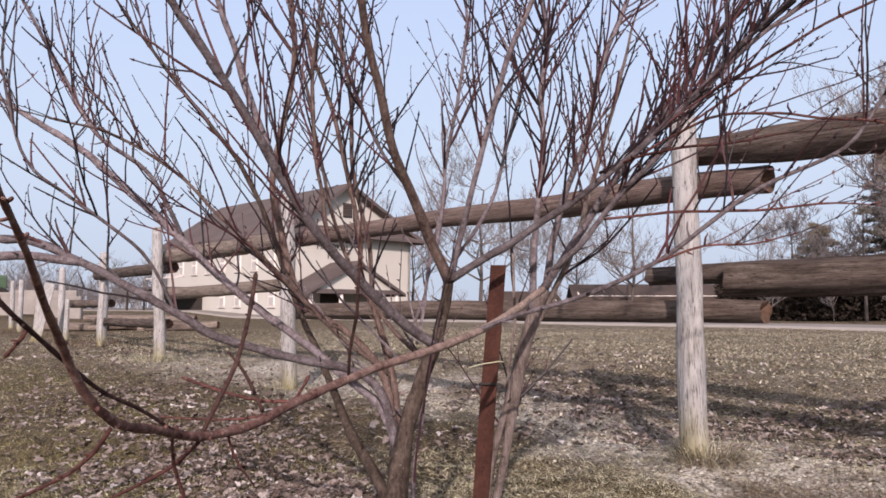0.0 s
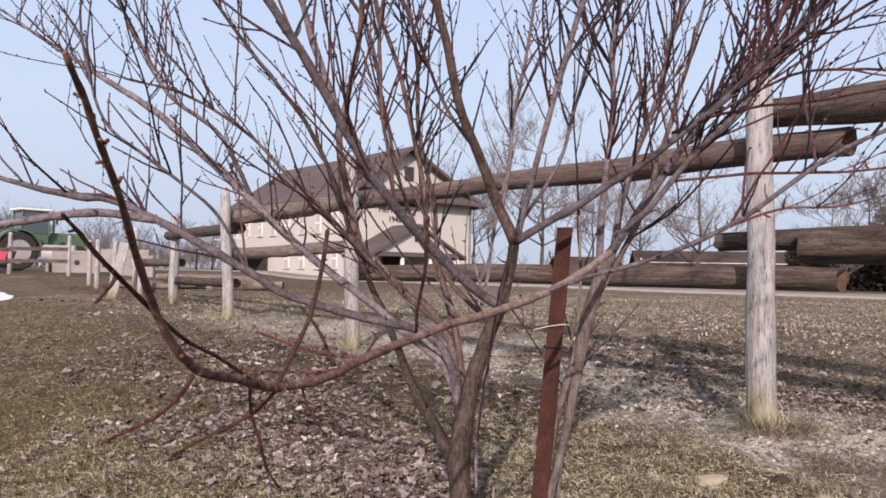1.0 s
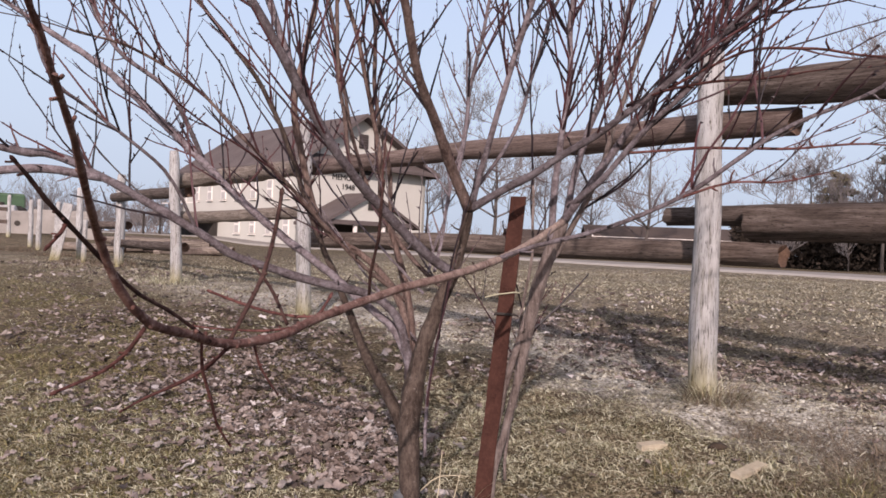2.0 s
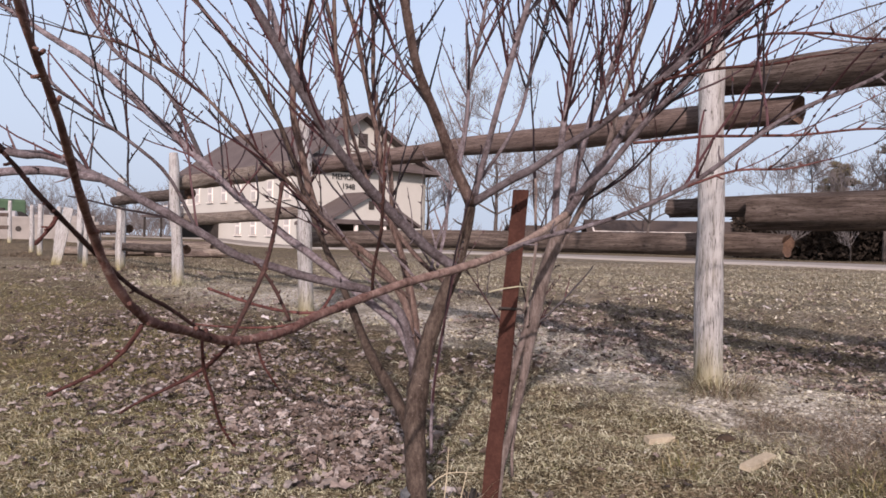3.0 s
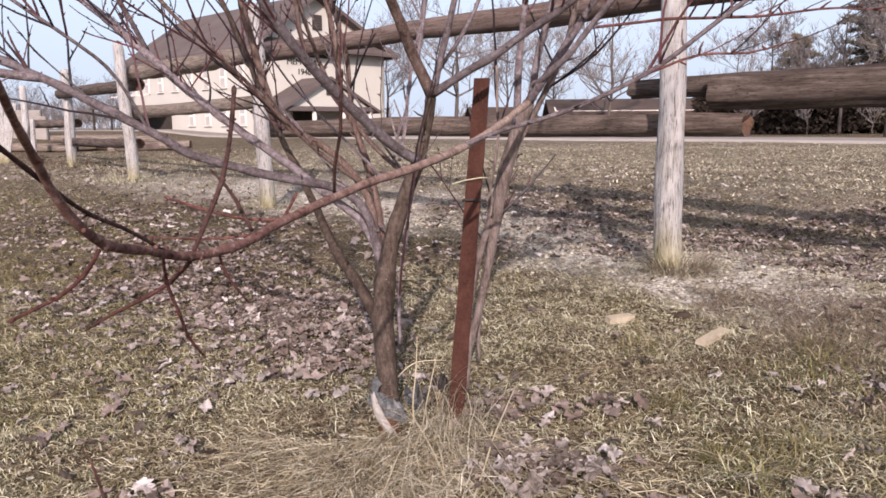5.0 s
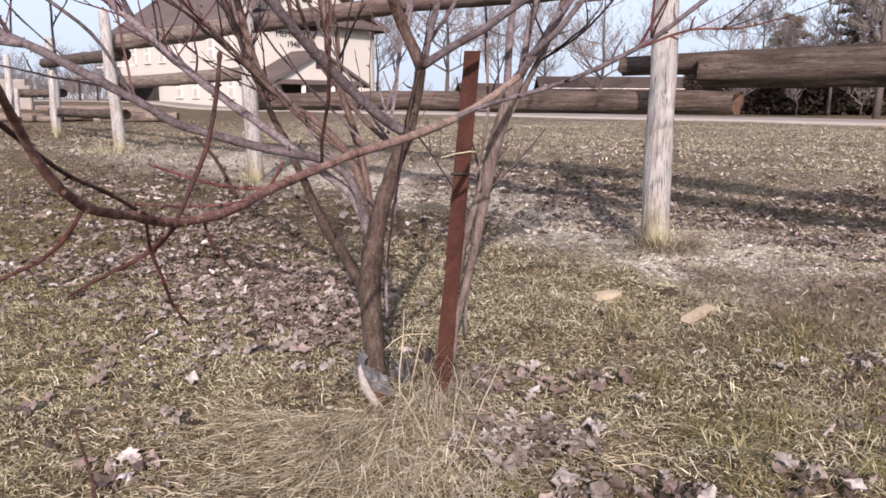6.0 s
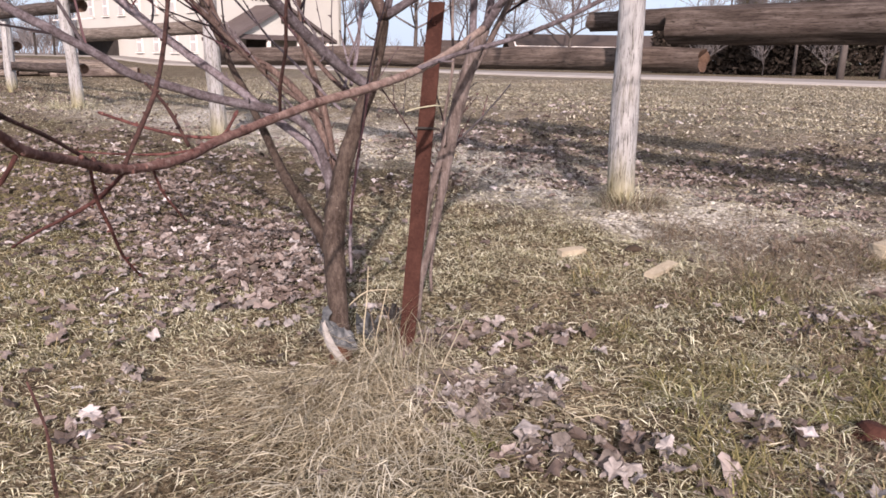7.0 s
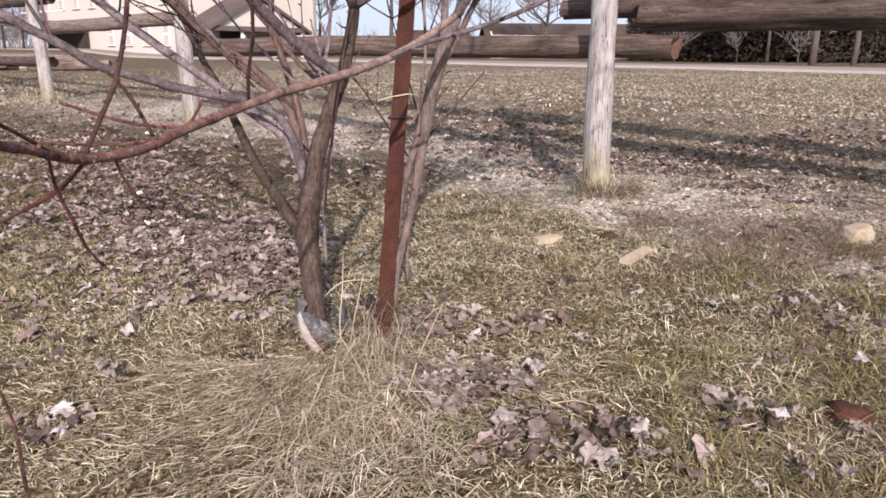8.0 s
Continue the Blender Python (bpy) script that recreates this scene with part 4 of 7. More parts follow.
def fruit_tree():
    t = thing("fruit_tree", "bare multi-stemmed young fruit tree with reddish shoots", "tree", m=Matrix.Translation((-0.14, 2.42, ground_z(-0.14, 2.42))))
    inv = t.matrix_world.inverted()
    rng = random.Random(12)
    sparse = {"n1": 0.0, "n2": 7, "trunk": 0, "s": 1.5, "n1a": 0, "n1b": 0, "n1c": 2, "n1d": 3, "n1e": 3, "n1f": 0, "n1g": 0, "n1h": 0, "n1i": 0, "n1j": 2, "n1k": 0, "n1m": 4, "l2": 9, "sh": 5, "w1": 9, "w2": 9, "w3": 8, "w4": 13, "w5": 13, "w6": 10, "sb": 6, "sd": 6, "l2c": 8, "c2": 11, "c5": 10, "c6": 9, "c7": 10}
    for name, ctrl in TREE_LIMBS.items():
        p = curve_points(ctrl, 0.035)
        amp = 0.0015 if name[0] == "n" else 0.005
        pts = [inv @ wiggle(Vector(q[:3]), amp, 1.0) for q in p]
        slim = 0.72 if name == "c3" else 0.9 if name in ("s", "sb", "sd", "l2", "l2c") else 0.74 if name == "n1" else 0.72 if name.startswith("n1") else 0.72 if name[0] == "l" else 0.74 if name[0] in "cu" else 0.55 if name[0] == "w" else 0.63 if name == "trunk" else 0.9
        rad = [q[3] * slim * (1 + 0.06 * noise.noise((q[0] * 20, q[1] * 20, q[2] * 20))) for q in p]
        for i in range(0, len(rad), 2 if name.startswith("n1") else 5):
            rad[i] *= 1.16 if name.startswith("n1") else 1.09
        sh = Shape()
        sh.tube(pts, rad, 14 if name == "trunk" else 9 if rad[0] > 0.008 else 7, True, 0.03, 2)
        near = name.startswith("n1")
        if near:
            for i in range(1, len(pts) - 1):
                if rng.random() < 0.8:
                    ax = (pts[i + 1] - pts[i]).normalized()
                    side = Vector((rng.uniform(-1, 1), rng.uniform(-1, 1), rng.uniform(-0.4, 1))).normalized()
                    side = (side - ax * side.dot(ax) * 0.8).normalized()
                    a0 = pts[i] + side * rad[i] * 0.6 + ax * rng.uniform(-0.01, 0.01)
                    ln = rng.uniform(0.0022, 0.005)
                    sh.tube([a0, a0 + side * ln * 0.5 + ax * 0.001, a0 + side * ln * 0.85 + ax * 0.002, a0 + side * ln + ax * 0.0027], [min(q, rad[i] * 0.55) for q in (0.0038, 0.0036, 0.0027, 0.001)], 6)
            if name != "n1":
                e, ax = pts[-1], (pts[-1] - pts[-2]).normalized()
                k = rad[-1]
                sh.tube([e - ax * k, e + ax * k, e + ax * 3 * k, e + ax * 4.5 * k], [k, 1.25 * k, 1.1 * k, 0.4 * k], 7)
        else:
            # short spurs and stubs all along
            for i in range(2, len(pts) - 1):
                if rad[i] < 0.02 and rng.random() < 0.42:
                    ax = (pts[i + 1] - pts[i]).normalized()
                    side = Vector((rng.uniform(-1, 1), rng.uniform(-1, 1), rng.uniform(-0.5, 1))).normalized()
                    side = (side - ax * side.dot(ax) * 0.7).normalized()
                    ln = rng.choice((0.008, 0.012, 0.02, 0.035)) * rng.uniform(0.8, 1.3)
                    a0 = pts[i] + side * rad[i] * 0.6
                    sh.tube([a0, a0 + side * ln * 0.6 + ax * ln * 0.2, a0 + side * ln + ax * ln * 0.5], [0.0034, 0.0026, 0.0016], 5)
        ob = part("trunk" if name == "trunk" else "branch", sh, M_BARK if name in ("trunk", "c3") else M_STEM if name in ("s", "sb", "sd") else M_INNER if name in ("c2", "c5", "c6", "c7", "c8", "l1c", "b1") else M_NEAR if name == "n1" else M_REDTWIG if name[0] == "w" else M_DARKTWIG if name in ("n1a", "n1f", "n1m", "n1b") else M_REDTWIG if near else M_LIMB, t, smooth=True)
        tw = Shape()
        length = sum((pts[i + 1] - pts[i]).length for i in range(len(pts) - 1))
        per = sparse.get(name, 36 if name[0] in "rs" else 15)
        count = int(per * length)
        for k in range(count):
            u = rng.uniform(0.28, 1.0)
            i = min(len(pts) - 2, int(u * (len(pts) - 1)))
            ax = (pts[i + 1] - pts[i]).normalized()
            side = Vector((rng.uniform(-1, 1), rng.uniform(-0.7, 0.7), rng.uniform(-0.1, 1.0))).normalized()
            if name in ("n1", "n1d", "n1e"):
                side.z = abs(side.z) * 0.4
            ln = rng.choice((0.12, 0.2, 0.3, 0.45, 0.6)) * rng.uniform(0.7, 1.15) * (0.5 if near else 1.0) * (1.15 - 0.4 * u)
            twig(tw, rng, pts[i], ax * 0.8 + side * 0.75, ln, min(rad[i] * 0.7, rng.uniform(0.0028, 0.005)), 1 if ln > 0.2 else 0, not near)
        if name not in ("trunk",):
            ax = (pts[-1] - pts[-2]).normalized()
            if name != "s" and not near:
                twig(tw, rng, pts[-1], ax, 0.6, rad[-1] * 0.9, 1)
        if tw.v:
            part("shoot_growth", tw, M_REDTWIG if near else M_SHOOT, ob, "slim red-brown shoots with buds", kind="stuff")
    # thin suckers crowd up from the fork of the trunk
    for k in range(5):
        z0 = rng.uniform(0.62, 1.0)
        base = inv @ Vector((-0.12 + 0.1 * max(0.0, z0 - 0.7) + rng.uniform(-0.03, 0.03), 2.5 + rng.uniform(-0.04, 0.08), z0))
        d = Vector((rng.uniform(-1.15, 0.25), rng.uniform(-0.35, 0.8), rng.uniform(0.7, 1.3)))
        sk = Shape()
        twig(sk, rng, base, d, rng.uniform(0.5, 1.1), rng.uniform(0.004, 0.006), 1)
        part("sucker", sk, M_LIMB, t, "thin upright red-brown sucker")
    return t


TREE = fruit_tree()
# ---- the hall beyond the road ----
def hall():
    """Two storeys under a brown gable roof; local x runs along the gable front, y back along the long side, z up."""
    ux, uy = 0.719, 0.695
    origin = Matrix.Translation((-11.55, 55.0, 0.4))
    m = origin @ Matrix(((ux, -uy, 0, 0), (uy, ux, 0, 0), (0, 0, 1, 0), (0, 0, 0, 1)))
    t = thing("hall", "cream two-storey hall with a brown gable roof and a porch", "building", m=m)
    W, D, H, R, AX = 12.2, 19.5, 6.7, 10.4, 5.3
    # walls with a solid core and openings framed on them
    sh = Shape()
    sh.prism([(0, 0), (W, 0), (W, H), (AX, R - 0.2), (0, H)], 0, 0.3)
    part("front_wall", sh, M_SIDING, t, "cream gable wall")
    sh = Shape()
    sh.box(pose(0.15, D / 2, H / 2), (0.3, D, H))
    part("side_wall", sh, M_SIDING, t)
    sh = Shape()
    sh.box(pose(W - 0.15, D / 2, H / 2), (0.3, D, H))
    part("side_wall", sh, M_SIDING, t)
    sh = Shape()
    sh.prism([(0, 0), (W, 0), (W, H), (AX, R - 0.2), (0, H)], D - 0.3, D)
    part("back_wall", sh, M_SIDING, t)
    # roof slabs with overhang
    for s in (-1, 1):
        sh = Shape()
        o = 0.7
        half = W - AX if s > 0 else AX
        xe = AX + s * (half + o)
        ze = H - o * (R - H) / half
        a = [(AX, R), (xe, ze), (xe, ze - 0.28), (AX, R - 0.28)]
        sh.prism(a if s > 0 else a[::-1], -0.9, D + 0.4)
        part("roof_slope", sh, M_ROOF, t, "brown shingled roof slope")
    # small roof across the gable at the eaves
    sh = Shape()
    v = [(-0.7, -1.0, H - 0.35), (W + 0.7, -1.0, H - 0.35), (W + 0.7, 0.0, H + 0.3), (-0.7, 0.0, H + 0.3), (-0.7, -1.0, H - 0.55), (W + 0.7, -1.0, H - 0.55), (W + 0.7, 0.0, H - 0.5), (-0.7, 0, H - 0.5)]
    sh.add(v, [(0, 1, 2, 3), (7, 6, 5, 4), (0, 4, 5, 1), (1, 5, 6, 2), (2, 6, 7, 3), (3, 7, 4, 0)])
    part("pent_roof", sh, M_ROOF, t, "narrow brown roof across the gable")
    # gable vent
    vent = Shape()
    vent.box(pose(AX + 0.3, -0.05, 8.35), (0.85, 0.1, 1.1), 0.02)
    vent = part("gable_vent", vent, M_DARK, t, "dark louvred vent")
    for k in range(5):
        sl = Shape()
        sl.box(pose(AX + 0.3, -0.12, 7.95 + 0.2 * k, 35), (0.75, 0.03, 0.14))
        part("slat", sl, M_ROOF, vent)
    # windows of the long side
    for k in range(8):
        for z in (1.6, 4.35):
            if z < 2 and k > 3:
                continue
            y = 1.6 + k * 2.5
            w = Shape()
            w.box(pose(-0.03, y, z), (0.08, 0.85, 1.4), 0.02)
            w = part("window", w, M_TRIM, t, "white-framed window")
            for dz in (-0.36, 0.36):
                g = Shape()
                g.box(pose(-0.075, y, z + dz), (0.02, 0.62, 0.58))
                part("pane", g, M_BLIND, w)
            sl = Shape()
            sl.box(pose(-0.09, y, z - 0.8), (0.14, 1.15, 0.07), 0.015)
            part("sill", sl, M_TRIM, w)
    # dark carport against the long side
    sh = Shape()
    sh.box(pose(-1.9, 16.0, 2.35), (3.6, 7.6, 0.22), 0.03)
    part("carport_roof", sh, M_ROOF, t, "low dark lean-to roof")
    for y in (12.4, 16.0, 19.6):
        p = Shape()
        p.box(pose(-3.5, y, 1.1), (0.16, 0.16, 2.4), 0.02)
        part("carport_post", p, M_DARK, t)
    # solid panel on the wall; the opening's shade is only its dark colour
    sh = Shape()
    sh.box(pose(-0.06, 16.0, 1.15), (0.1, 7.0, 2.2), 0.02)
    part("garage_opening_shade", sh, M_DARK, t, "dark panel for the shaded opening under the lean-to")
    # balcony rail on the upper floor
    sh = Shape()
    sh.box(pose(-1.9, 16.0, 3.3), (0.06, 7.2, 0.08))
    part("balcony_rail", sh, M_TRIM, t)
    # porch with its own gable
    k0, k1, out, ez, az = 0.0, 8.2, 3.2, 2.05, 4.2
    mid = (k0 + k1) / 2
    for s in (-1, 1):
        xe = mid + s * ((k1 - k0) / 2 + 0.4)
        a = [(mid, az), (xe, ez - 0.2), (xe, ez - 0.42), (mid, az - 0.22)]
        sh = Shape()
        sh.prism(a if s > 0 else a[::-1], -out - 0.4, -0.02)
        part("porch_roof", sh, M_ROOF, t, "brown porch roof slope")
    sh = Shape()
    sh.prism([(k0, ez), (k1, ez), (mid, az - 0.3)], -out, -out + 0.15)
    part("porch_gable", sh, M_SIDING, t, "cream porch gable")
    sh = Shape()
    sh.box(pose(mid, -out - 0.05, ez - 0.12), (k1 - k0 + 0.3, 0.3, 0.34), 0.03)
    part("porch_beam", sh, M_ROOF, t, "dark beam under the porch gable")
    for k in range(4):
        x = k0 + 0.2 + k * (k1 - k0 - 0.4) / 3
        p = Shape()
        p.box(pose(x, -out + 0.05, ez / 2 - 0.15), (0.24, 0.24, ez - 0.2), 0.03)
        part("porch_post", p, M_TRIM, t)
    pv = Shape()
    pv.box(pose(mid, -out - 0.04, az - 1.0), (0.5, 0.08, 0.6), 0.02)
    part("porch_vent", pv, M_DARK, t)
    d = Shape()
    d.box(pose(mid, -0.05, 1.05), (1.9, 0.1, 2.1), 0.03)
    part("entrance_door", d, M_DARK, t, "dark double entrance door")
    # lettering on the gable wall
    for text, z, size in (("MEMORIAL", 5.2, 0.62), ("1948", 4.5, 0.62)):
        cu = bpy.data.curves.new("lettering", "FONT")
        cu.body, cu.size, cu.align_x, cu.extrude = text, size, "CENTER", 0.02
        cu.materials.append(M_LETTER)
        tmp = new("lettering_curve", cu)
        bpy.context.view_layer.update()
        me = bpy.data.meshes.new_from_object(tmp.evaluated_get(bpy.context.evaluated_depsgraph_get()))
        bpy.data.objects.remove(tmp)
        ob = new("lettering", me)
        ob.parent = t
        ob.matrix_local = pose(4.3, -0.04, z, 90, 0, 0)
        tagged(ob, "black wall lettering")
    bars = Shape()
    x = 2.2
    for wdt in (0.9, 1.4, 0.5, 1.1):
        bars.box(pose(x + wdt / 2, -0.03, 5.95), (wdt, 0.04, 0.36))
        x += wdt + 0.15
    part("lettering_row", bars, M_LETTER, t, "black row of lettering")
    return t


hall()


def low_house(x, y, rz, w, d, h, rise, label, roof):
    t = thing("low_house", label, "house", "low houses", m=pose(x, y, ground_z(x, y) - 0.1, 0, 0, rz))
    sh = Shape()
    sh.prism([(0, 0), (w, 0), (w, h), (0, h)], 0, d)
    part("wall", sh, M_TRIM, t)
    for s in (-1, 1):
        sh = Shape()
        ye = d / 2 + s * (d / 2 + 0.6)
        v = [(-0.5, d / 2, h + rise), (w + 0.5, d / 2, h + rise), (w + 0.5, ye, h - 0.2), (-0.5, ye, h - 0.2)]
        v += [(a, b, c - 0.2) for a, b, c in v]
        f = [(0, 1, 2, 3), (7, 6, 5, 4), (0, 4, 5, 1), (1, 5, 6, 2), (2, 6, 7, 3), (3, 7, 4, 0)]
        sh.add(v, f if s > 0 else [tuple(reversed(q)) for q in f])
        part("roof", sh, roof, t)
    for s, x0 in ((0, 0.0), (1, w - 0.12)):
        sh = Shape()
        a = [(0.0, h), (d, h), (d / 2, h + rise - 0.1)]
        v = [(x0, q, z) for q, z in a] + [(x0 + 0.12, q, z) for q, z in a]
        sh.add(v, [(0, 1, 2), (5, 4, 3), (0, 3, 4, 1), (1, 4, 5, 2), (2, 5, 3, 0)])
        part("gable", sh, M_TRIM, t)
    n = max(2, int(w / 3.2))
    for k in range(n):
        xw = (k + 0.5) * w / n
        wn = Shape()
        wn.box(pose(xw, -0.03, h * 0.55), (1.3, 0.08, 1.1), 0.02)
        wn = part("window", wn, M_TRIM, t)
        g = Shape()
        g.box(pose(xw, -0.08, h * 0.55), (1.1, 0.02, 0.9))
        part("pane", g, M_GLASS, wn)
    return t


low_house(11.0, 62.0, -6, 12.0, 9.0, 1.9, 1.05, "long low house with a reddish-brown roof", M_ROOF_RED)
low_house(5.2, 68.0, 4, 5.0, 6.0, 1.5, 0.9, "small low house with a brown roof", M_ROOF_RED)
# ---- trees in the distance ----
def grow(sh, rng, p, d, length, r, level, fan, lift):
    """Grows one limb and, from it, thinner ones."""
    n = 4 if level > 1 else 3
    pts = [p]
    for i in range(n):
        d = (d + Vector((rng.uniform(-1, 1), rng.uniform(-1, 1), rng.uniform(-0.6, 0.9))) * 0.16 + Vector((0, 0, lift))).normalized()
        p = p + d * (length / n)
        pts.append(p)
    rad = [r * (1 - 0.55 * i / n) for i in range(n + 1)]
    sh.tube(pts, rad, 6 if level > 2 else 4 if level > 1 else 3, False)
    if level <= 0:
        return
    for k in range(fan):
        u = rng.uniform(0.15, 1.0)
        i = min(n, max(1, int(round(u * n))))
        side = Vector((rng.uniform(-1, 1), rng.uniform(-1, 1), rng.uniform(-0.15, 0.8))).normalized()
        grow(sh, rng, pts[i], d * 0.75 + side * 0.75, length * rng.uniform(0.4, 0.68), max(rad[i] * 0.6, 0.013), level - 1, fan, lift)


def bare_tree(x, y, h, seed, levels=4, fan=5, label="tall bare deciduous tree with fine grey twigs", spread=0.5, reach=1.0):
    rng = random.Random(seed)
    t = thing("bare_tree", label, "tree", "bare trees", m=Matrix.Translation((x, y, ground_z(x, y) - 0.1)))
    sh = Shape()
    n = 7
    r0 = h * 0.009
    pts = [Vector((0.02 * h * noise.noise((i * 0.5, seed, 1.0)), 0.02 * h * noise.noise((i * 0.5, seed, 5.0)), h * 0.6 * i / n)) for i in range(n + 1)]
    rad = [r0 * (1.15 - 0.8 * i / n) for i in range(n + 1)]
    sh.tube(pts, rad, 8, True, 0.06, seed)
    part("trunk", sh, M_FARBARK, t, smooth=True)
    cr = Shape()
    for k in range(15):
        i = rng.randint(2, n)
        a = rng.uniform(0, 6.28)
        d = Vector((math.cos(a) * spread * 1.2, math.sin(a) * spread * 1.2, rng.uniform(0.45, 1.0) * (1.3 - spread)))
        grow(cr, rng, pts[i], d, reach * h * rng.uniform(0.26, 0.38) * (1.2 - 0.45 * i / n), rad[i] * 0.55, levels - 1, fan, 0.05 * (1.3 - spread))
    part("crown", cr, M_HAZEWOOD, t, "bare branches, their grey paled as by haze")
    return t


def conifer(x, y, h, seed, spread, mat, label, bare=0.12, tufts=1500, ragged=0.35, taper=0.75):
    rng = random.Random(seed)
    t = thing("conifer", label, "tree", "conifers", m=Matrix.Translation((x, y, ground_z(x, y) - 0.1)))
    sh = Shape()
    sh.tube([(0, 0, 0), (0.1, 0, h * 0.5), (0, 0.05, h * 0.97)], [h * 0.018, h * 0.012, 0.02], 8, True, 0.05, seed)
    part("trunk", sh, M_FARBARK, t)
    br, nd = Shape(), Shape()
    whorls = int(h * 6)
    for k in range(whorls):
        u = bare + (1 - bare) * k / whorls
        reach = spread * (1 - u) ** taper * rng.uniform(1 - ragged, 1.15) + 0.15
        for j in range(rng.randint(2, 4)):
            a = rng.uniform(0, 6.28)
            d = Vector((math.cos(a), math.sin(a), rng.uniform(-0.35, 0.35)))
            p0 = Vector((0, 0, u * h + rng.uniform(-0.3, 0.3)))
            pts = [p0, p0 + d * reach * 0.5 - Vector((0, 0, 0.05 * reach)), p0 + d * reach]
            br.tube(pts, [0.03, 0.02, 0.008], 3, False)
            for q in range(max(3, int(tufts / whorls / 4))):
                s = rng.uniform(0.25, 1.0)
                c = p0 + d * reach * s + Vector((rng.uniform(-1, 1), rng.uniform(-1, 1), rng.uniform(-0.6, 0.6))) * 0.22 * (1.2 - 0.5 * s)
                for w in range(5):
                    e = Vector((rng.uniform(-1, 1), rng.uniform(-1, 1), rng.uniform(-0.3, 0.8))).normalized() * rng.uniform(0.12, 0.3)
                    b2 = e.cross(Vector((rng.uniform(-1, 1), rng.uniform(-1, 1), rng.uniform(-1, 1)))).normalized() * 0.04
                    nd.add([c - b2, c + b2, c + e], [(0, 1, 2)])
    part("boughs", br, M_FARBARK, t)
    part("needles", nd, mat, t, "dense dark needles", kind="stuff")
    return t


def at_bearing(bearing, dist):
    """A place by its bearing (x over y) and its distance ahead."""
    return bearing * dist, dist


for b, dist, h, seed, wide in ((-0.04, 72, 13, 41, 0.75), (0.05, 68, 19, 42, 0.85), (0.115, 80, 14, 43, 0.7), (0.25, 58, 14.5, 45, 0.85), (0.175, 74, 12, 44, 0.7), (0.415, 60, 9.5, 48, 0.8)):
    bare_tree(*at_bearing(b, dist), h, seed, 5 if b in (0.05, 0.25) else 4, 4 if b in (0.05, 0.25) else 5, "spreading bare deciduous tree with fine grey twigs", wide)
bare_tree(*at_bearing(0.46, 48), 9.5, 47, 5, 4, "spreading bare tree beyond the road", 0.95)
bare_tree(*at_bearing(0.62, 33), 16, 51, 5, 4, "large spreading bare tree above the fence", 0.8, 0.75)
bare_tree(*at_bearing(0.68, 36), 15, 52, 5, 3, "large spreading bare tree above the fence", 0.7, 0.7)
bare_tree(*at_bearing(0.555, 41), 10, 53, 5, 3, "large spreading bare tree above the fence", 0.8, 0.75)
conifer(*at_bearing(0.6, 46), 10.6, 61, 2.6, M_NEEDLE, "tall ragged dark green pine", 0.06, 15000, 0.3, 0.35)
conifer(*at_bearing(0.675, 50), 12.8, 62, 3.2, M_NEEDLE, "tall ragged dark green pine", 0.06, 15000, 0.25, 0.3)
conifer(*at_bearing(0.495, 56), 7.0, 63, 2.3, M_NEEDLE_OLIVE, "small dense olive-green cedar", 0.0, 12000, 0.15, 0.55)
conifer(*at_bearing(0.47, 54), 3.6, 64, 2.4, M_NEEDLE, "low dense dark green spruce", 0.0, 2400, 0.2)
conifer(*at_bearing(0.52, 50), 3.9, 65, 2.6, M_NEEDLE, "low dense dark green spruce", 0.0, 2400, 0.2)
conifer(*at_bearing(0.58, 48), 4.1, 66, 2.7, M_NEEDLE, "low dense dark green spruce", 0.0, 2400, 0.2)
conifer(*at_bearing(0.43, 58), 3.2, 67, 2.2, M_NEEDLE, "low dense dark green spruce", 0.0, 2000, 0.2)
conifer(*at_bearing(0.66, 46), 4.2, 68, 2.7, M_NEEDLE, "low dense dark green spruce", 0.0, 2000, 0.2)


def evergreen_hedge():
    """A dense dark belt of young evergreens and brush beyond the road."""
    rng = random.Random(88)
    sh = Shape()
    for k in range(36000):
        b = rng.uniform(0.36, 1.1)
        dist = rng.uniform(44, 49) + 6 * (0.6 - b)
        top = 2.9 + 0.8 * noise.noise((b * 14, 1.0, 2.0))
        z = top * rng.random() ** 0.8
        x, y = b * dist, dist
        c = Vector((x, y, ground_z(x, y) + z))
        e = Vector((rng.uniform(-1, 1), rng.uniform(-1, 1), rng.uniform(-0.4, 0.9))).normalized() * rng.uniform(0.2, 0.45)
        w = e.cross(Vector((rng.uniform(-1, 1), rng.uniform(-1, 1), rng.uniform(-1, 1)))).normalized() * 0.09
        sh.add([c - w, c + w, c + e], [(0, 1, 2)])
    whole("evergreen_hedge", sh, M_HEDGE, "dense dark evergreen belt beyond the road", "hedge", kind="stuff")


evergreen_hedge()
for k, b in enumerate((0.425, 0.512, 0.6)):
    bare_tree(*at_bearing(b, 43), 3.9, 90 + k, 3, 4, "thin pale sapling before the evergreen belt")


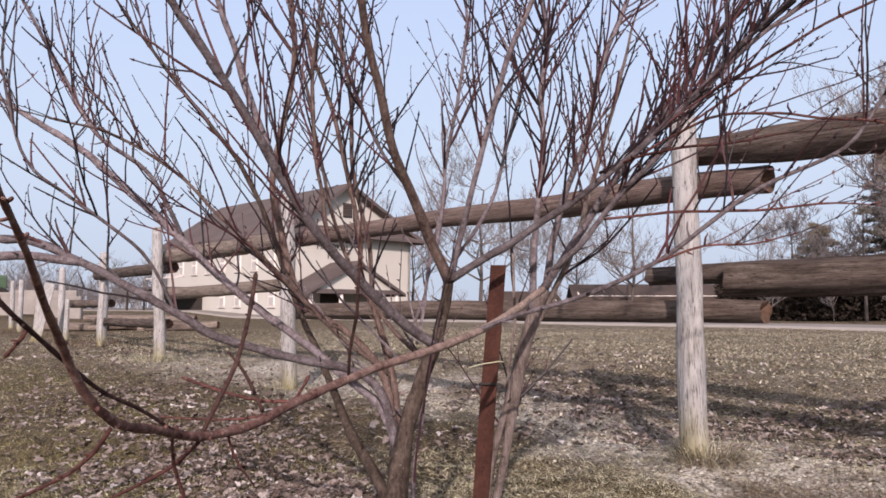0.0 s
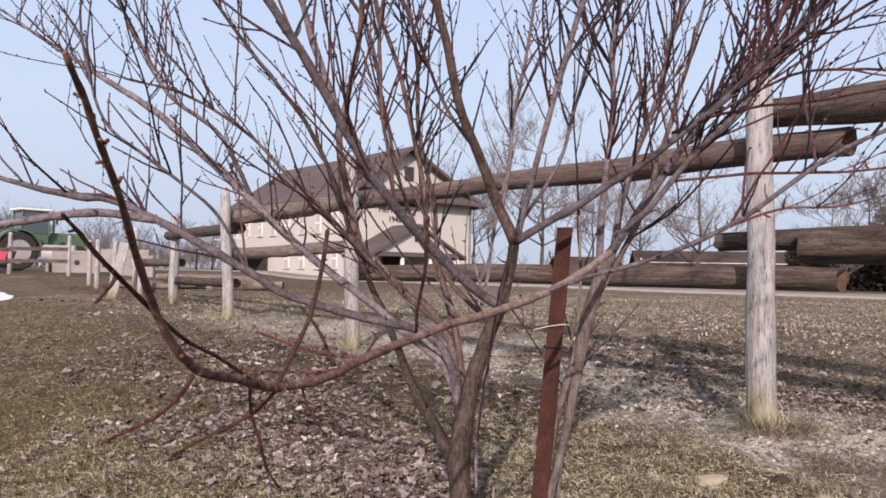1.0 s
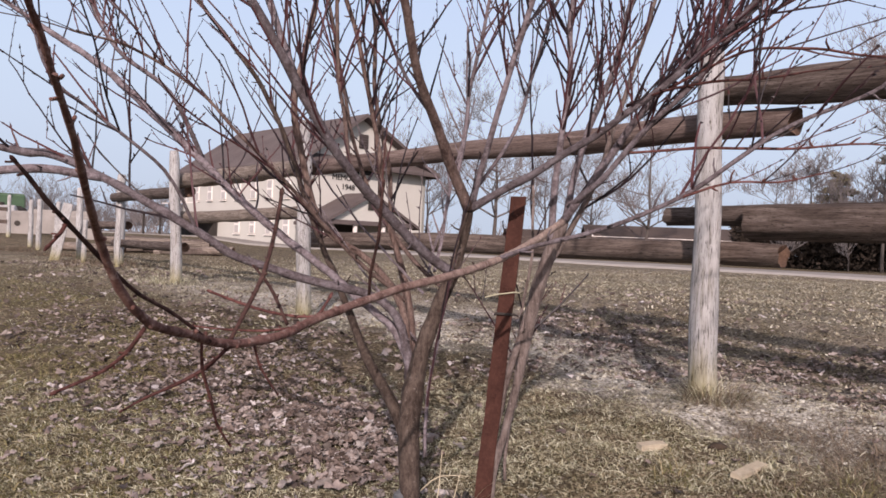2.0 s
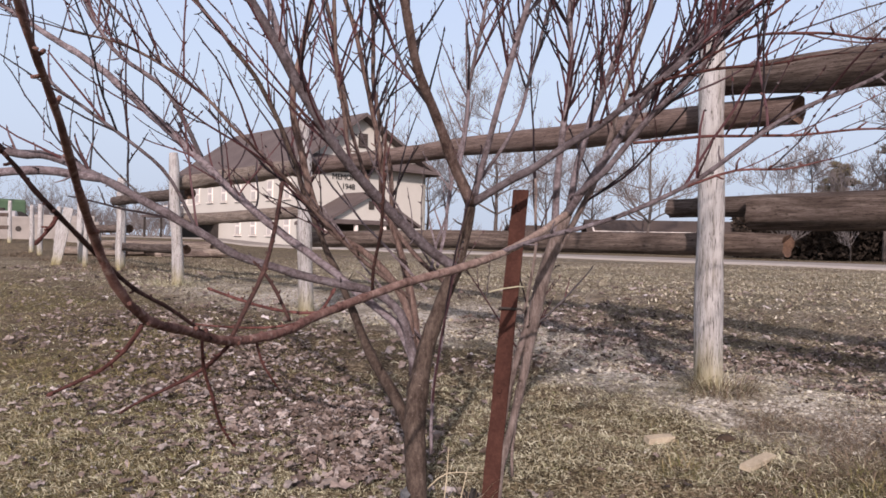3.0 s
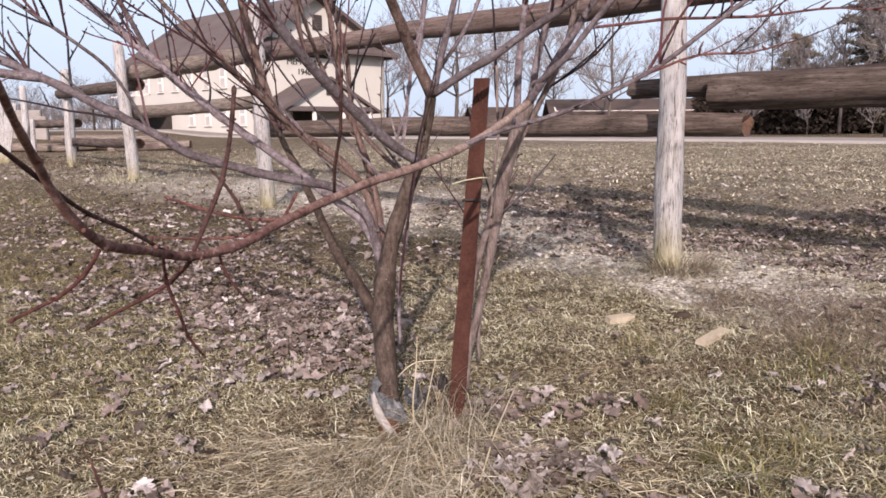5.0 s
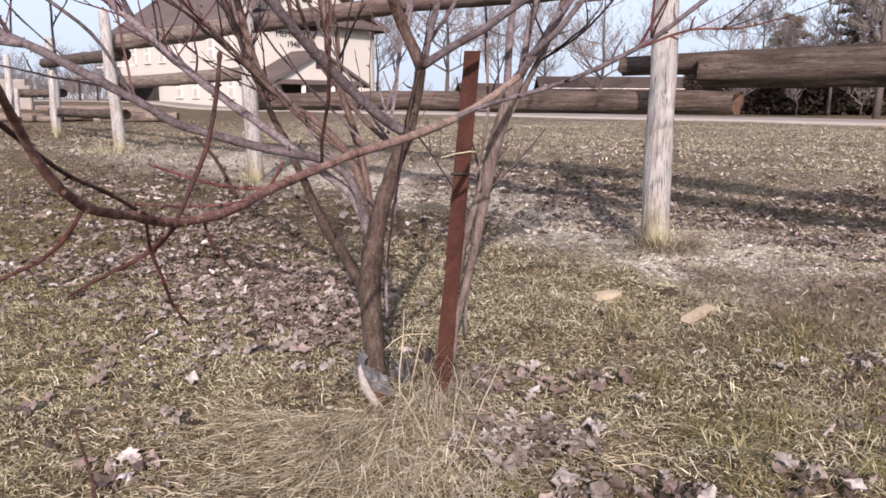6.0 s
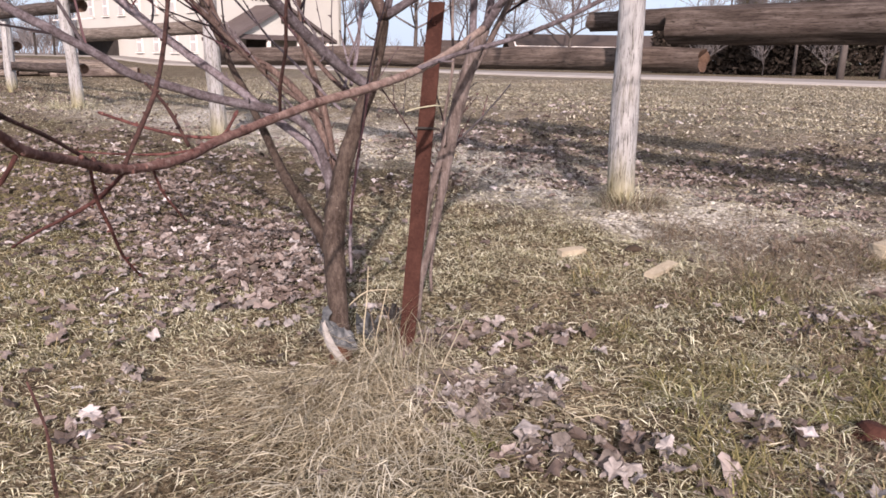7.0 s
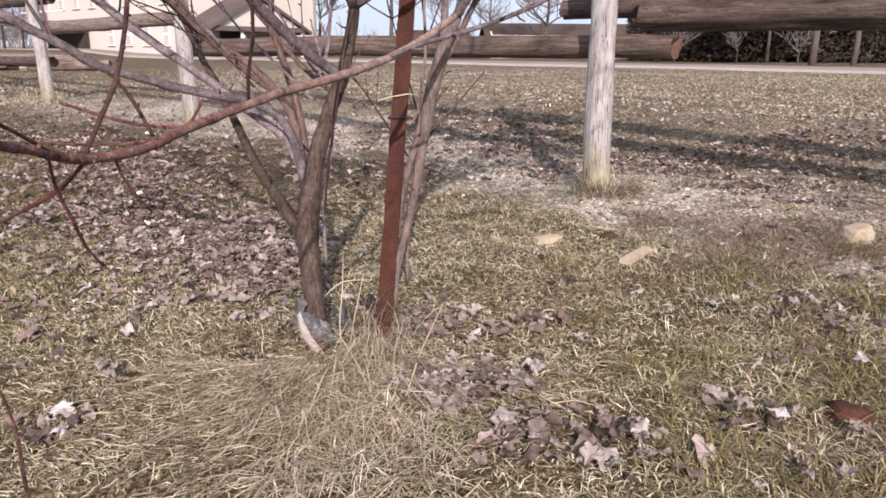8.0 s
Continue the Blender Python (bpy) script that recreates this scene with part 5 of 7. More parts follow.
def far_woods():
    """Bare woods along the skyline."""
    rng = random.Random(77)
    sh = Shape()
    for k in range(100):
        a = rng.uniform(-1.5, 1.5)
        dist = rng.uniform(130, 210)
        x, y = math.sin(a) * dist, math.cos(a) * dist
        h = rng.uniform(5, 10) * (0.75 if -0.5 < a < -0.1 else 1.0)
        base = Vector((x, y, ground_z(x, y)))
        for j in range(3):
            d = Vector((rng.uniform(-0.5, 0.5), rng.uniform(-0.5, 0.5), 1))
            grow(sh, rng, base + Vector((rng.uniform(-4, 4), rng.uniform(-4, 4), 0)), d, h * 0.5, 0.14, 2, 5, 0.02)
    for k in range(70):
        b = rng.uniform(-0.85, -0.27)
        dist = rng.uniform(75, 95)
        base = Vector((b * dist, dist, ground_z(b * dist, dist)))
        tall = 1 + 0.75 * max(0.0, math.sin(b * 34 + 1.2))
        for j in range(6):
            d = Vector((rng.uniform(-0.6, 0.6), rng.uniform(-0.5, 0.5), 1))
            grow(sh, rng, base + Vector((rng.uniform(-3, 3), rng.uniform(-3, 3), 0)), d, rng.uniform(1.5, 2.6) * tall, 0.035, 3, 4, 0.0)
    for k in range(26):
        b = rng.uniform(-0.8, -0.62)
        base = Vector((b * 80, 80 + rng.uniform(-4, 4), ground_z(b * 80, 80)))
        for j in range(4):
            grow(sh, rng, base + Vector((rng.uniform(-2, 2), rng.uniform(-2, 2), 0)), Vector((rng.uniform(-0.5, 0.5), rng.uniform(-0.5, 0.5), 1)), rng.uniform(3.0, 4.4), 0.05, 3, 5, 0.0)
    whole("far_woods", sh, M_HAZEWOOD, "line of distant bare woods with haze in their grey", "woods", kind="stuff")


far_woods()
# ---- ground cover ----
RNG = np.random.default_rng(5)


class Lie:
    """Heights of the ground on a fine net, for laying many small things at once."""

    def __init__(self, x0, x1, y0, y1, step):
        self.x0, self.y0, self.step = x0, y0, step
        nx, ny = int((x1 - x0) / step) + 2, int((y1 - y0) / step) + 2
        self.z = np.array([[ground_z(x0 + i * step, y0 + j * step) for i in range(nx)] for j in range(ny)])
        self.g = np.array([[grit_at(x0 + i * step, y0 + j * step) for i in range(nx)] for j in range(ny)])

    def pick(self, net, x, y):
        u = np.clip((x - self.x0) / self.step, 0, net.shape[1] - 2.001)
        v = np.clip((y - self.y0) / self.step, 0, net.shape[0] - 2.001)
        i, j = u.astype(int), v.astype(int)
        a, b = u - i, v - j
        return (net[j, i] * (1 - a) + net[j, i + 1] * a) * (1 - b) + (net[j + 1, i] * (1 - a) + net[j + 1, i + 1] * a) * b

    def height(self, x, y):
        return self.pick(self.z, x, y)

    def grit(self, x, y):
        return self.pick(self.g, x, y)


NEAR = Lie(-5.0, 5.5, 0.2, 8.0, 0.06)
WIDE = Lie(-16.0, 26.0, 1.0, 34.0, 0.3)


def lay_mesh(name, verts, faces, mat, label, category, smooth=False):
    me = bpy.data.meshes.new(name)
    me.from_pydata(verts, [], faces)
    me.materials.append(mat)
    me.update()
    return tagged(new(name, me), label, category, kind="stuff")


def blades(name, x, y, z, length, width, rise, mat, label, turn=None, droop=1.0):
    """Grass blades: ribbons of two lengths, the outer one bent over."""
    n = len(x)
    a = RNG.uniform(0, 2 * np.pi, n) if turn is None else turn
    ca, sa = np.cos(a), np.sin(a)
    e1 = rise
    e2 = rise * RNG.uniform(-0.3, 0.5, n) * droop
    l1, l2 = length * 0.5, length * 0.5
    kink = RNG.uniform(-0.5, 0.5, n)
    cb, sb = np.cos(a + kink), np.sin(a + kink)
    p0 = np.stack([x, y, z - 0.004], 1)
    p1 = p0 + np.stack([ca * np.cos(e1) * l1, sa * np.cos(e1) * l1, np.sin(e1) * l1 + 0.003], 1)
    p2 = p1 + np.stack([cb * np.cos(e2) * l2, sb * np.cos(e2) * l2, np.sin(e2) * l2], 1)
    roll = RNG.uniform(-0.9, 0.9, n)
    w = np.stack([-sa * np.cos(roll), ca * np.cos(roll), np.sin(roll)], 1) * (width / 2)[:, None]
    v = np.stack([p0 - w, p0 + w, p1 + w * 0.9, p1 - w * 0.9, p2], 1).reshape(-1, 3)
    k = np.arange(n) * 5
    quads = np.stack([k, k + 1, k + 2, k + 3], 1).tolist()
    tris = np.stack([k + 3, k + 2, k + 4], 1).tolist()
    return lay_mesh(name, v.tolist(), quads + tris, mat, label, "grass")


def scatter(n, x0, x1, y0, y1):
    return RNG.uniform(x0, x1, n), RNG.uniform(y0, y1, n)


def clumpy(x, y, scale, seed):
    """Slow random weight, 0 to 1, for uneven growth."""
    return np.array([0.5 + 0.75 * noise.noise((a * scale, b * scale, seed)) for a, b in zip(x, y)])


def turf():
    # matted dead grass on the near bank
    x, y = scatter(260000, -2.8, 2.6, 0.8, 4.8)
    keep = RNG.uniform(0, 1, len(x)) < np.clip(1.15 - NEAR.grit(x, y) * 1.3, 0.05, 1) * np.clip(clumpy(x, y, 1.9, 3.0) + 0.35, 0.15, 1) * np.clip((5.6 - y) / 2.2, 0.25, 1)
    x, y = x[keep], y[keep]
    n = len(x)
    # the mat is combed downhill, in swirls
    swirl = np.array([noise.noise((a * 1.1, b * 1.1, 21.0)) for a, b in zip(x, y)]) * 3.0
    turn = -2.2 + swirl + RNG.normal(0, 1.7, n)
    blades("dead_turf", x, y, NEAR.height(x, y), RNG.uniform(0.012, 0.038, n) + 0.04 * RNG.uniform(0, 1, n) ** 6, RNG.uniform(0.0014, 0.004, n), RNG.uniform(0.05, 1.05, n) ** 1.2, M_STRAW,
           "matted straw-coloured dead grass on the bank", turn)
    # living green blades among it
    x, y = scatter(250000, -4.4, 2.8, 0.8, 5.6)
    right = np.clip((x - 0.15) * 0.6, 0.03, 0.7) * np.clip((3.9 - y) / 1.2, 0, 1)
    left = np.clip((-x - 0.45) * 0.9, 0, 0.95) * np.clip((3.4 - along(x, y)) / 1.2, 0, 1)
    keep = RNG.uniform(0, 1, len(x)) < np.clip(right + left, 0, 1) * np.clip(clumpy(x, y, 2.6, 13.0), 0, 1) * (1 - NEAR.grit(x, y))
    x, y = x[keep], y[keep]
    n = len(x)
    blades("green_grass", x, y, NEAR.height(x, y), RNG.uniform(0.015, 0.05, n), RNG.uniform(0.0014, 0.0032, n), RNG.uniform(0.3, 1.2, n), M_GREEN,
           "short olive-green grass coming through the dead turf")
    # thin turf of the field and the far bank
    x, y = scatter(135000, -12, 14, 3.5, 20)
    keep = RNG.uniform(0, 1, len(x)) < np.clip(1.3 - WIDE.grit(x, y) * 1.1, 0.1, 1) * np.clip(clumpy(x, y, 0.8, 17.0) + 0.3, 0.1, 1) * np.clip(14 / (y + 4), 0.2, 1)
    x, y = x[keep], y[keep]
    n = len(x)
    blades("field_turf", x, y, WIDE.height(x, y), RNG.uniform(0.02, 0.07, n), RNG.uniform(0.003, 0.007, n), RNG.uniform(0.05, 0.7, n), M_STRAW, "thin dead grass of the field")
    x, y = scatter(75000, -12, -0.8, 2.5, 17)
    keep = (along(x, y) < 3.2) & (RNG.uniform(0, 1, len(x)) < np.clip(clumpy(x, y, 0.7, 27.0) + 0.3, 0, 1))
    x, y = x[keep], y[keep]
    n = len(x)
    blades("bank_grass", x, y, WIDE.height(x, y), RNG.uniform(0.03, 0.09, n), RNG.uniform(0.003, 0.007, n), RNG.uniform(0.2, 1.0, n), M_GREEN, "short olive turf on the far bank")


turf()


def clump(name, cx, cy, spread, n, lo, hi, mat, label, width=(0.002, 0.0045), up=(0.5, 1.3), stray=0.5, lie=None, pile=0.0):
    """A tuft of long dry grass that falls outwards, or all one way where lie gives it."""
    a = RNG.uniform(0, 2 * np.pi, n)
    r = spread * np.sqrt(RNG.uniform(0, 1, n))
    x, y = cx + np.cos(a) * r, cy + np.sin(a) * r * 0.8
    z = np.array([ground_z(p, q) for p, q in zip(x, y)])
    verts, faces = [], []
    for i in range(n):
        ln, w = RNG.uniform(lo, hi), RNG.uniform(*width)
        d = (a[i] if lie is None else lie + 1.6 * (x[i] - cx)) + RNG.normal(0, stray)
        lift = 0.006 + pile * RNG.uniform(0, 1)
        e = RNG.uniform(*up)
        bend = RNG.uniform(0.25, 0.75)
        p = np.array([x[i], y[i], z[i] - 0.01])
        side = np.array([-np.sin(d), np.cos(d), 0]) * w / 2
        k = len(verts)
        m = 6
        for j in range(m + 1):
            ww = side * (1 - 0.85 * j / m)
            verts += [tuple(p - ww), tuple(p + ww)]
            step = ln / m
            p = p + np.array([np.cos(d) * np.cos(e), np.sin(d) * np.cos(e), np.sin(e)]) * step
            g = ground_z(p[0], p[1]) + lift
            p[2] = max(p[2], g)
            e = max(e - bend * 0.55, -0.9)
            d += RNG.normal(0, 0.12)
        faces += [(k + 2 * j, k + 2 * j + 1, k + 2 * j + 3, k + 2 * j + 2) for j in range(m)]
    ob = lay_mesh(name, verts, faces, mat, label, "grass tuft")
    return ob


DOWN = -math.pi / 2
clump("straw_tuft", 0.05, 2.36, 0.12, 90, 0.2, 0.5, M_STRAW_PALE, "long dry straw tuft round the foot of the tree", (0.002, 0.0045), (0.5, 1.4), 0.8, DOWN, 0.05)
clump("straw_tuft", 0.1, 2.4, 0.1, 60, 0.2, 0.45, M_STRAW_PALE, "long dry straw tuft round the foot of the stake", (0.002, 0.0045), (0.5, 1.45), 0.9, DOWN + 0.25, 0.05)
clump("straw_tuft", 0.02, 2.12, 0.28, 240, 0.1, 0.36, M_STRAW_PALE, "long dry straw combed down the bank below the stake", (0.002, 0.0042), (0.1, 0.8), 0.8, DOWN, 0.05)
clump("straw_tuft", -0.22, 2.1, 0.32, 220, 0.08, 0.28, M_THATCH, "dry straw tuft below the trunk", (0.002, 0.004), (0.1, 0.6), 0.9, DOWN - 0.35, 0.04)
clump("straw_tuft", 0.0, 1.78, 0.26, 330, 0.08, 0.3, M_STRAW_PALE, "long dry straw lying on the bank", (0.002, 0.0044), (0.0, 0.6), 1.2, DOWN + 0.3, 0.05)
clump("straw_tuft", 0.02, 2.46, 0.05, 26, 0.2, 0.34, M_WEED, "thin upright dry stalks between trunk and stake", (0.002, 0.003), (1.1, 1.5), 1.2)
clump("green_tuft", -0.13, 2.25, 0.06, 60, 0.1, 0.22, M_GREEN, "small yellow-green grass tuft at the trunk", up=(0.6, 1.2))


def thatch():
    """Long dead grass lying in a mat, combed outwards from the foot of the tree and down the bank."""
    n = 15000
    r = np.abs(RNG.normal(0, 0.5, n))
    a = RNG.uniform(-np.pi * 1.08, -0.12, n)
    x, y = 0.0 + np.cos(a) * r * 1.25 - 0.1, 2.32 + np.sin(a) * r
    keep = (y > 1.0) & (RNG.uniform(0, 1, n) < np.clip(clumpy(x, y, 3.0, 61.0) + 0.35, 0.15, 1)) & ((x < 0.35) | (RNG.uniform(0, 1, n) < 0.3))
    x, y = x[keep], y[keep]
    n = len(x)
    sway = np.array([noise.noise((p * 2.2, q * 2.2, 71.0)) for p, q in zip(x, y)])
    turn = -1.85 + 0.9 * (x + 0.1) + sway * 1.6 + RNG.normal(0, 0.55, n)
    pile = 0.035 * np.clip(clumpy(x, y, 5.0, 67.0), 0, 1) * RNG.uniform(0, 1, n)
    blades("thatch", x, y, NEAR.height(x, y) + 0.006 + pile, (0.03 + 0.15 * RNG.uniform(0, 1, n) ** 2) * np.clip(1.1 + 1.1 * (x + 0.1), 0.4, 1), RNG.uniform(0.0018, 0.0036, n), RNG.normal(0.2, 0.25, n), M_THATCH,
           "long dead grass lying in a combed mat below the tree", turn, 1.5)
    # loose longer grass thrown over the turf further off
    x, y = scatter(5000, -2.4, 2.2, 1.1, 4.2)
    keep = RNG.uniform(0, 1, len(x)) < np.clip(clumpy(x, y, 1.5, 81.0) * 1.2 - 0.2, 0, 1)
    x, y = x[keep], y[keep]
    n = len(x)
    sway = np.array([noise.noise((p * 1.3, q * 1.3, 91.0)) for p, q in zip(x, y)])
    blades("loose_thatch", x, y, NEAR.height(x, y) + 0.008, RNG.uniform(0.03, 0.1, n), RNG.uniform(0.0016, 0.0034, n), RNG.normal(0.06, 0.18, n), M_THATCH,
           "loose long dead grass over the turf", -1.9 + sway * 2.0 + RNG.normal(0, 0.5, n), 1.5)


thatch()
tuft_rng = random.Random(44)
for k in range(96):
    tx, ty = tuft_rng.uniform(0.75, 2.3), tuft_rng.uniform(1.35, 3.1)
    if k % 2:
        clump("coarse_tuft", tx, ty, tuft_rng.uniform(0.05, 0.12), tuft_rng.randint(50, 110), 0.06, 0.16, M_GREEN, "coarse olive-green grass tuft on the bank", (0.003, 0.006), (0.3, 1.2), 1.2)
    else:
        clump("dry_tuft", tx, ty, tuft_rng.uniform(0.06, 0.16), tuft_rng.randint(60, 120), 0.05, 0.14, M_WEED if k % 4 == 0 else M_STRAW, "coarse dry grass tuft on the bank", (0.003, 0.006), (0.15, 1.0), 1.4)
for tx, ty in ((1.39, 2.64), (0.86, 1.96), (1.33, 2.07), (1.48, 2.0), (1.24, 1.84), (0.26, 1.8), (0.79, 1.52)):
    clump("green_tuft", tx, ty, 0.05, 34, 0.06, 0.14, M_GREEN_FRESH, "small fresh green grass tuft in the dead turf", (0.003, 0.006), (0.5, 1.3), 1.0)
clump("post_tuft", 1.46, 4.28, 0.2, 450, 0.12, 0.34, M_WEED, "grey dry grass round the foot of the post")
clump("post_tuft", -1.6, 7.9, 0.25, 200, 0.12, 0.3, M_STRAW, "pale dry grass round the foot of the post")
clump("post_tuft", -4.35, 11.4, 0.5, 300, 0.15, 0.4, M_STRAW, "pale dry grass round the foot of the post", (0.004, 0.008))
bank_rng = random.Random(14)
for k in range(16):
    u = bank_rng.random()
    clump("bank_tuft", -6.2 - 8.5 * u + bank_rng.uniform(-0.8, 0.8), 14.6 + 11 * u + bank_rng.uniform(-1, 0.6), bank_rng.uniform(0.4, 0.9), 150, 0.12, 0.34, M_WEED, "brown dead grass along the foot of the far fence", (0.006, 0.012), (0.3, 1.3), 1.2)
for k in range(28):
    clump("dry_weeds", bank_rng.uniform(1.3, 2.4), bank_rng.uniform(2.8, 4.0), bank_rng.uniform(0.12, 0.28), 170, 0.06, 0.2, M_WEED, "tangled grey dry weeds on the grit", (0.002, 0.004), (0.1, 1.0), 1.6)
clump("post_tuft", 1.44, 4.3, 0.18, 300, 0.12, 0.34, M_STRAW, "dry grass round the foot of the post")
clump("post_tuft", 1.9, 3.2, 0.35, 220, 0.08, 0.24, M_WEED, "grey dry weeds on the bank", (0.002, 0.0036), (0.1, 0.9), 1.5)
clump("post_tuft", 1.75, 3.0, 0.3, 300, 0.08, 0.22, M_WEED, "grey dry weeds on the bank", (0.002, 0.0036), (0.1, 0.9), 1.5)


def stones():
    """Broken pale stone along the fence and thinly over the field."""
    def chips(n, area, lie, size, gate, name, label, mat):
        x, y = scatter(n, *area)
        keep = RNG.uniform(0, 1, n) < gate(x, y)
        x, y = x[keep], y[keep]
        n = len(x)
        z = lie.height(x, y)
        sz = size[0] + (size[1] - size[0]) * RNG.uniform(0, 1, n) ** 2.5
        cube = np.array([(-1, -1, -1), (1, -1, -1), (1, 1, -1), (-1, 1, -1), (-1, -1, 1), (1, -1, 1), (1, 1, 1), (-1, 1, 1)], float)
        a = RNG.uniform(0, 6.28, n)
        q = cube[None] * RNG.uniform(0.5, 1.0, (n, 8, 1)) * np.stack([np.ones(n), RNG.uniform(0.5, 1, n), RNG.uniform(0.3, 0.7, n)], 1)[:, None] * (sz / 2)[:, None, None]
        v = q.copy()
        v[..., 0] = q[..., 0] * np.cos(a)[:, None] - q[..., 1] * np.sin(a)[:, None] + x[:, None]
        v[..., 1] = q[..., 0] * np.sin(a)[:, None] + q[..., 1] * np.cos(a)[:, None] + y[:, None]
        v[..., 2] += (z + sz * 0.12)[:, None]
        f = np.array([(3, 2, 1, 0), (4, 5, 6, 7), (0, 1, 5, 4), (1, 2, 6, 5), (2, 3, 7, 6), (3, 0, 4, 7)])
        faces = (f[None] + (np.arange(n) * 8)[:, None, None]).reshape(-1, 4)
        lay_mesh(name, v.reshape(-1, 3).tolist(), faces.tolist(), mat, label, "stones")

    chips(60000, (-1.5, 4.5, 2.4, 7.6), NEAR, (0.004, 0.022), lambda x, y: NEAR.grit(x, y) ** 1.5, "grit_strip", "pale broken stone trodden in along the fence", M_STONE)
    chips(700, (-1.5, 2.5, 0.9, 4.0), NEAR, (0.006, 0.02), lambda x, y: np.full(len(x), 0.5), "scattered_grit", "few pale stone chips in the turf", M_STONE)
    chips(1500, (-1.5, 4.5, 2.4, 7.0), NEAR, (0.012, 0.034), lambda x, y: NEAR.grit(x, y), "grit_clods", "dusty pale clods among the grit", M_STONE)
    chips(1500, (-1.5, 4.5, 2.4, 7.0), NEAR, (0.006, 0.032), lambda x, y: NEAR.grit(x, y), "soil_crumbs", "dark damp crumbs of soil among the grit", M_SOIL)
    # thin flecks of straw and leaf over the field
    x, y = scatter(250000, -10, 16, 4.3, 25)
    keep = (along(x, y) < 25) & (along(x, y) > 4.2) & (RNG.uniform(0, 1, len(x)) < np.clip(9 / y, 0.3, 1) * np.clip(clumpy(x, y, 1.1, 51.0) + 0.35, 0.2, 1))
    x, y = x[keep], y[keep]
    n = len(x)
    c = np.stack([x, y, WIDE.height(x, y) + 0.008], 1)
    a, sz = RNG.uniform(0, 6.28, n), RNG.uniform(0.006, 0.024, n)
    u = np.stack([np.cos(a), np.sin(a), RNG.normal(0, 0.45, n)], 1) * sz[:, None]
    w = np.stack([-np.sin(a), np.cos(a), RNG.normal(0, 0.45, n)], 1) * (sz * RNG.uniform(0.15, 0.6, n))[:, None]
    v = np.stack([c - u, c + w, c + u, c - w], 1).reshape(-1, 3)
    lay_mesh("field_flecks", v.tolist(), (np.arange(n)[:, None] * 4 + np.arange(4)[None]).tolist(), M_FLECK, "pale flecks of straw and leaf over the field", "litter")
    # loose straws over the grit
    x, y = scatter(16000, -1.5, 4.2, 2.4, 6.6)
    keep = RNG.uniform(0, 1, len(x)) < np.clip(NEAR.grit(x, y) * 0.7, 0, 1)
    x, y = x[keep], y[keep]
    n = len(x)
    blades("loose_straw", x, y, NEAR.height(x, y) + 0.006, RNG.uniform(0.04, 0.14, n), RNG.uniform(0.002, 0.0045, n), RNG.uniform(0.0, 0.3, n), M_STRAW_PALE, "loose pale straws strewn over the grit")


stones()


# ---- fallen leaves ----
def leaf_shape(rng, size):
    """One dry lobed leaf about its middle: folded along the midrib, its rim curled and torn."""
    n, rings = 15, 3
    lobes, fold, curl = rng.choice((3, 5, 5)), rng.uniform(-0.3, 0.5), rng.uniform(-0.4, 0.6)
    wide, twist, turn = rng.uniform(0.6, 1.0), rng.uniform(-0.5, 0.5), rng.uniform(0, 6.28)
    v, f = [(0.0, 0.0, 0.0)], []
    rim = [0.66 + 0.34 * abs(math.cos(lobes * 0.5 * (2 * math.pi * k / n) + turn)) ** 1.3 + rng.uniform(-0.2, 0.1) for k in range(n)]
    wave = [rng.uniform(-0.3, 0.3) for k in range(n)]
    for r in range(1, rings + 1):
        u = r / rings
        for k in range(n):
            a = 2 * math.pi * k / n
            q = 0.5 * size * u * (1 + (rim[k] - 1) * u)
            x, y = q * math.cos(a), q * math.sin(a) * wide
            z = fold * abs(y) + size * (curl * 0.3 * u ** 3 * (0.4 + 0.6 * abs(math.sin(a * 1.5 + turn))) + 0.5 * wave[k] * u * u) + twist * x * y / size
            v.append((x, y, z))
    f += [(0, 1 + k, 1 + (k + 1) % n) for k in range(n)]
    for r in range(rings - 1):
        b = 1 + r * n
        f += [(b + k, b + n + k, b + n + (k + 1) % n, b + (k + 1) % n) for k in range(n)]
    return v, f


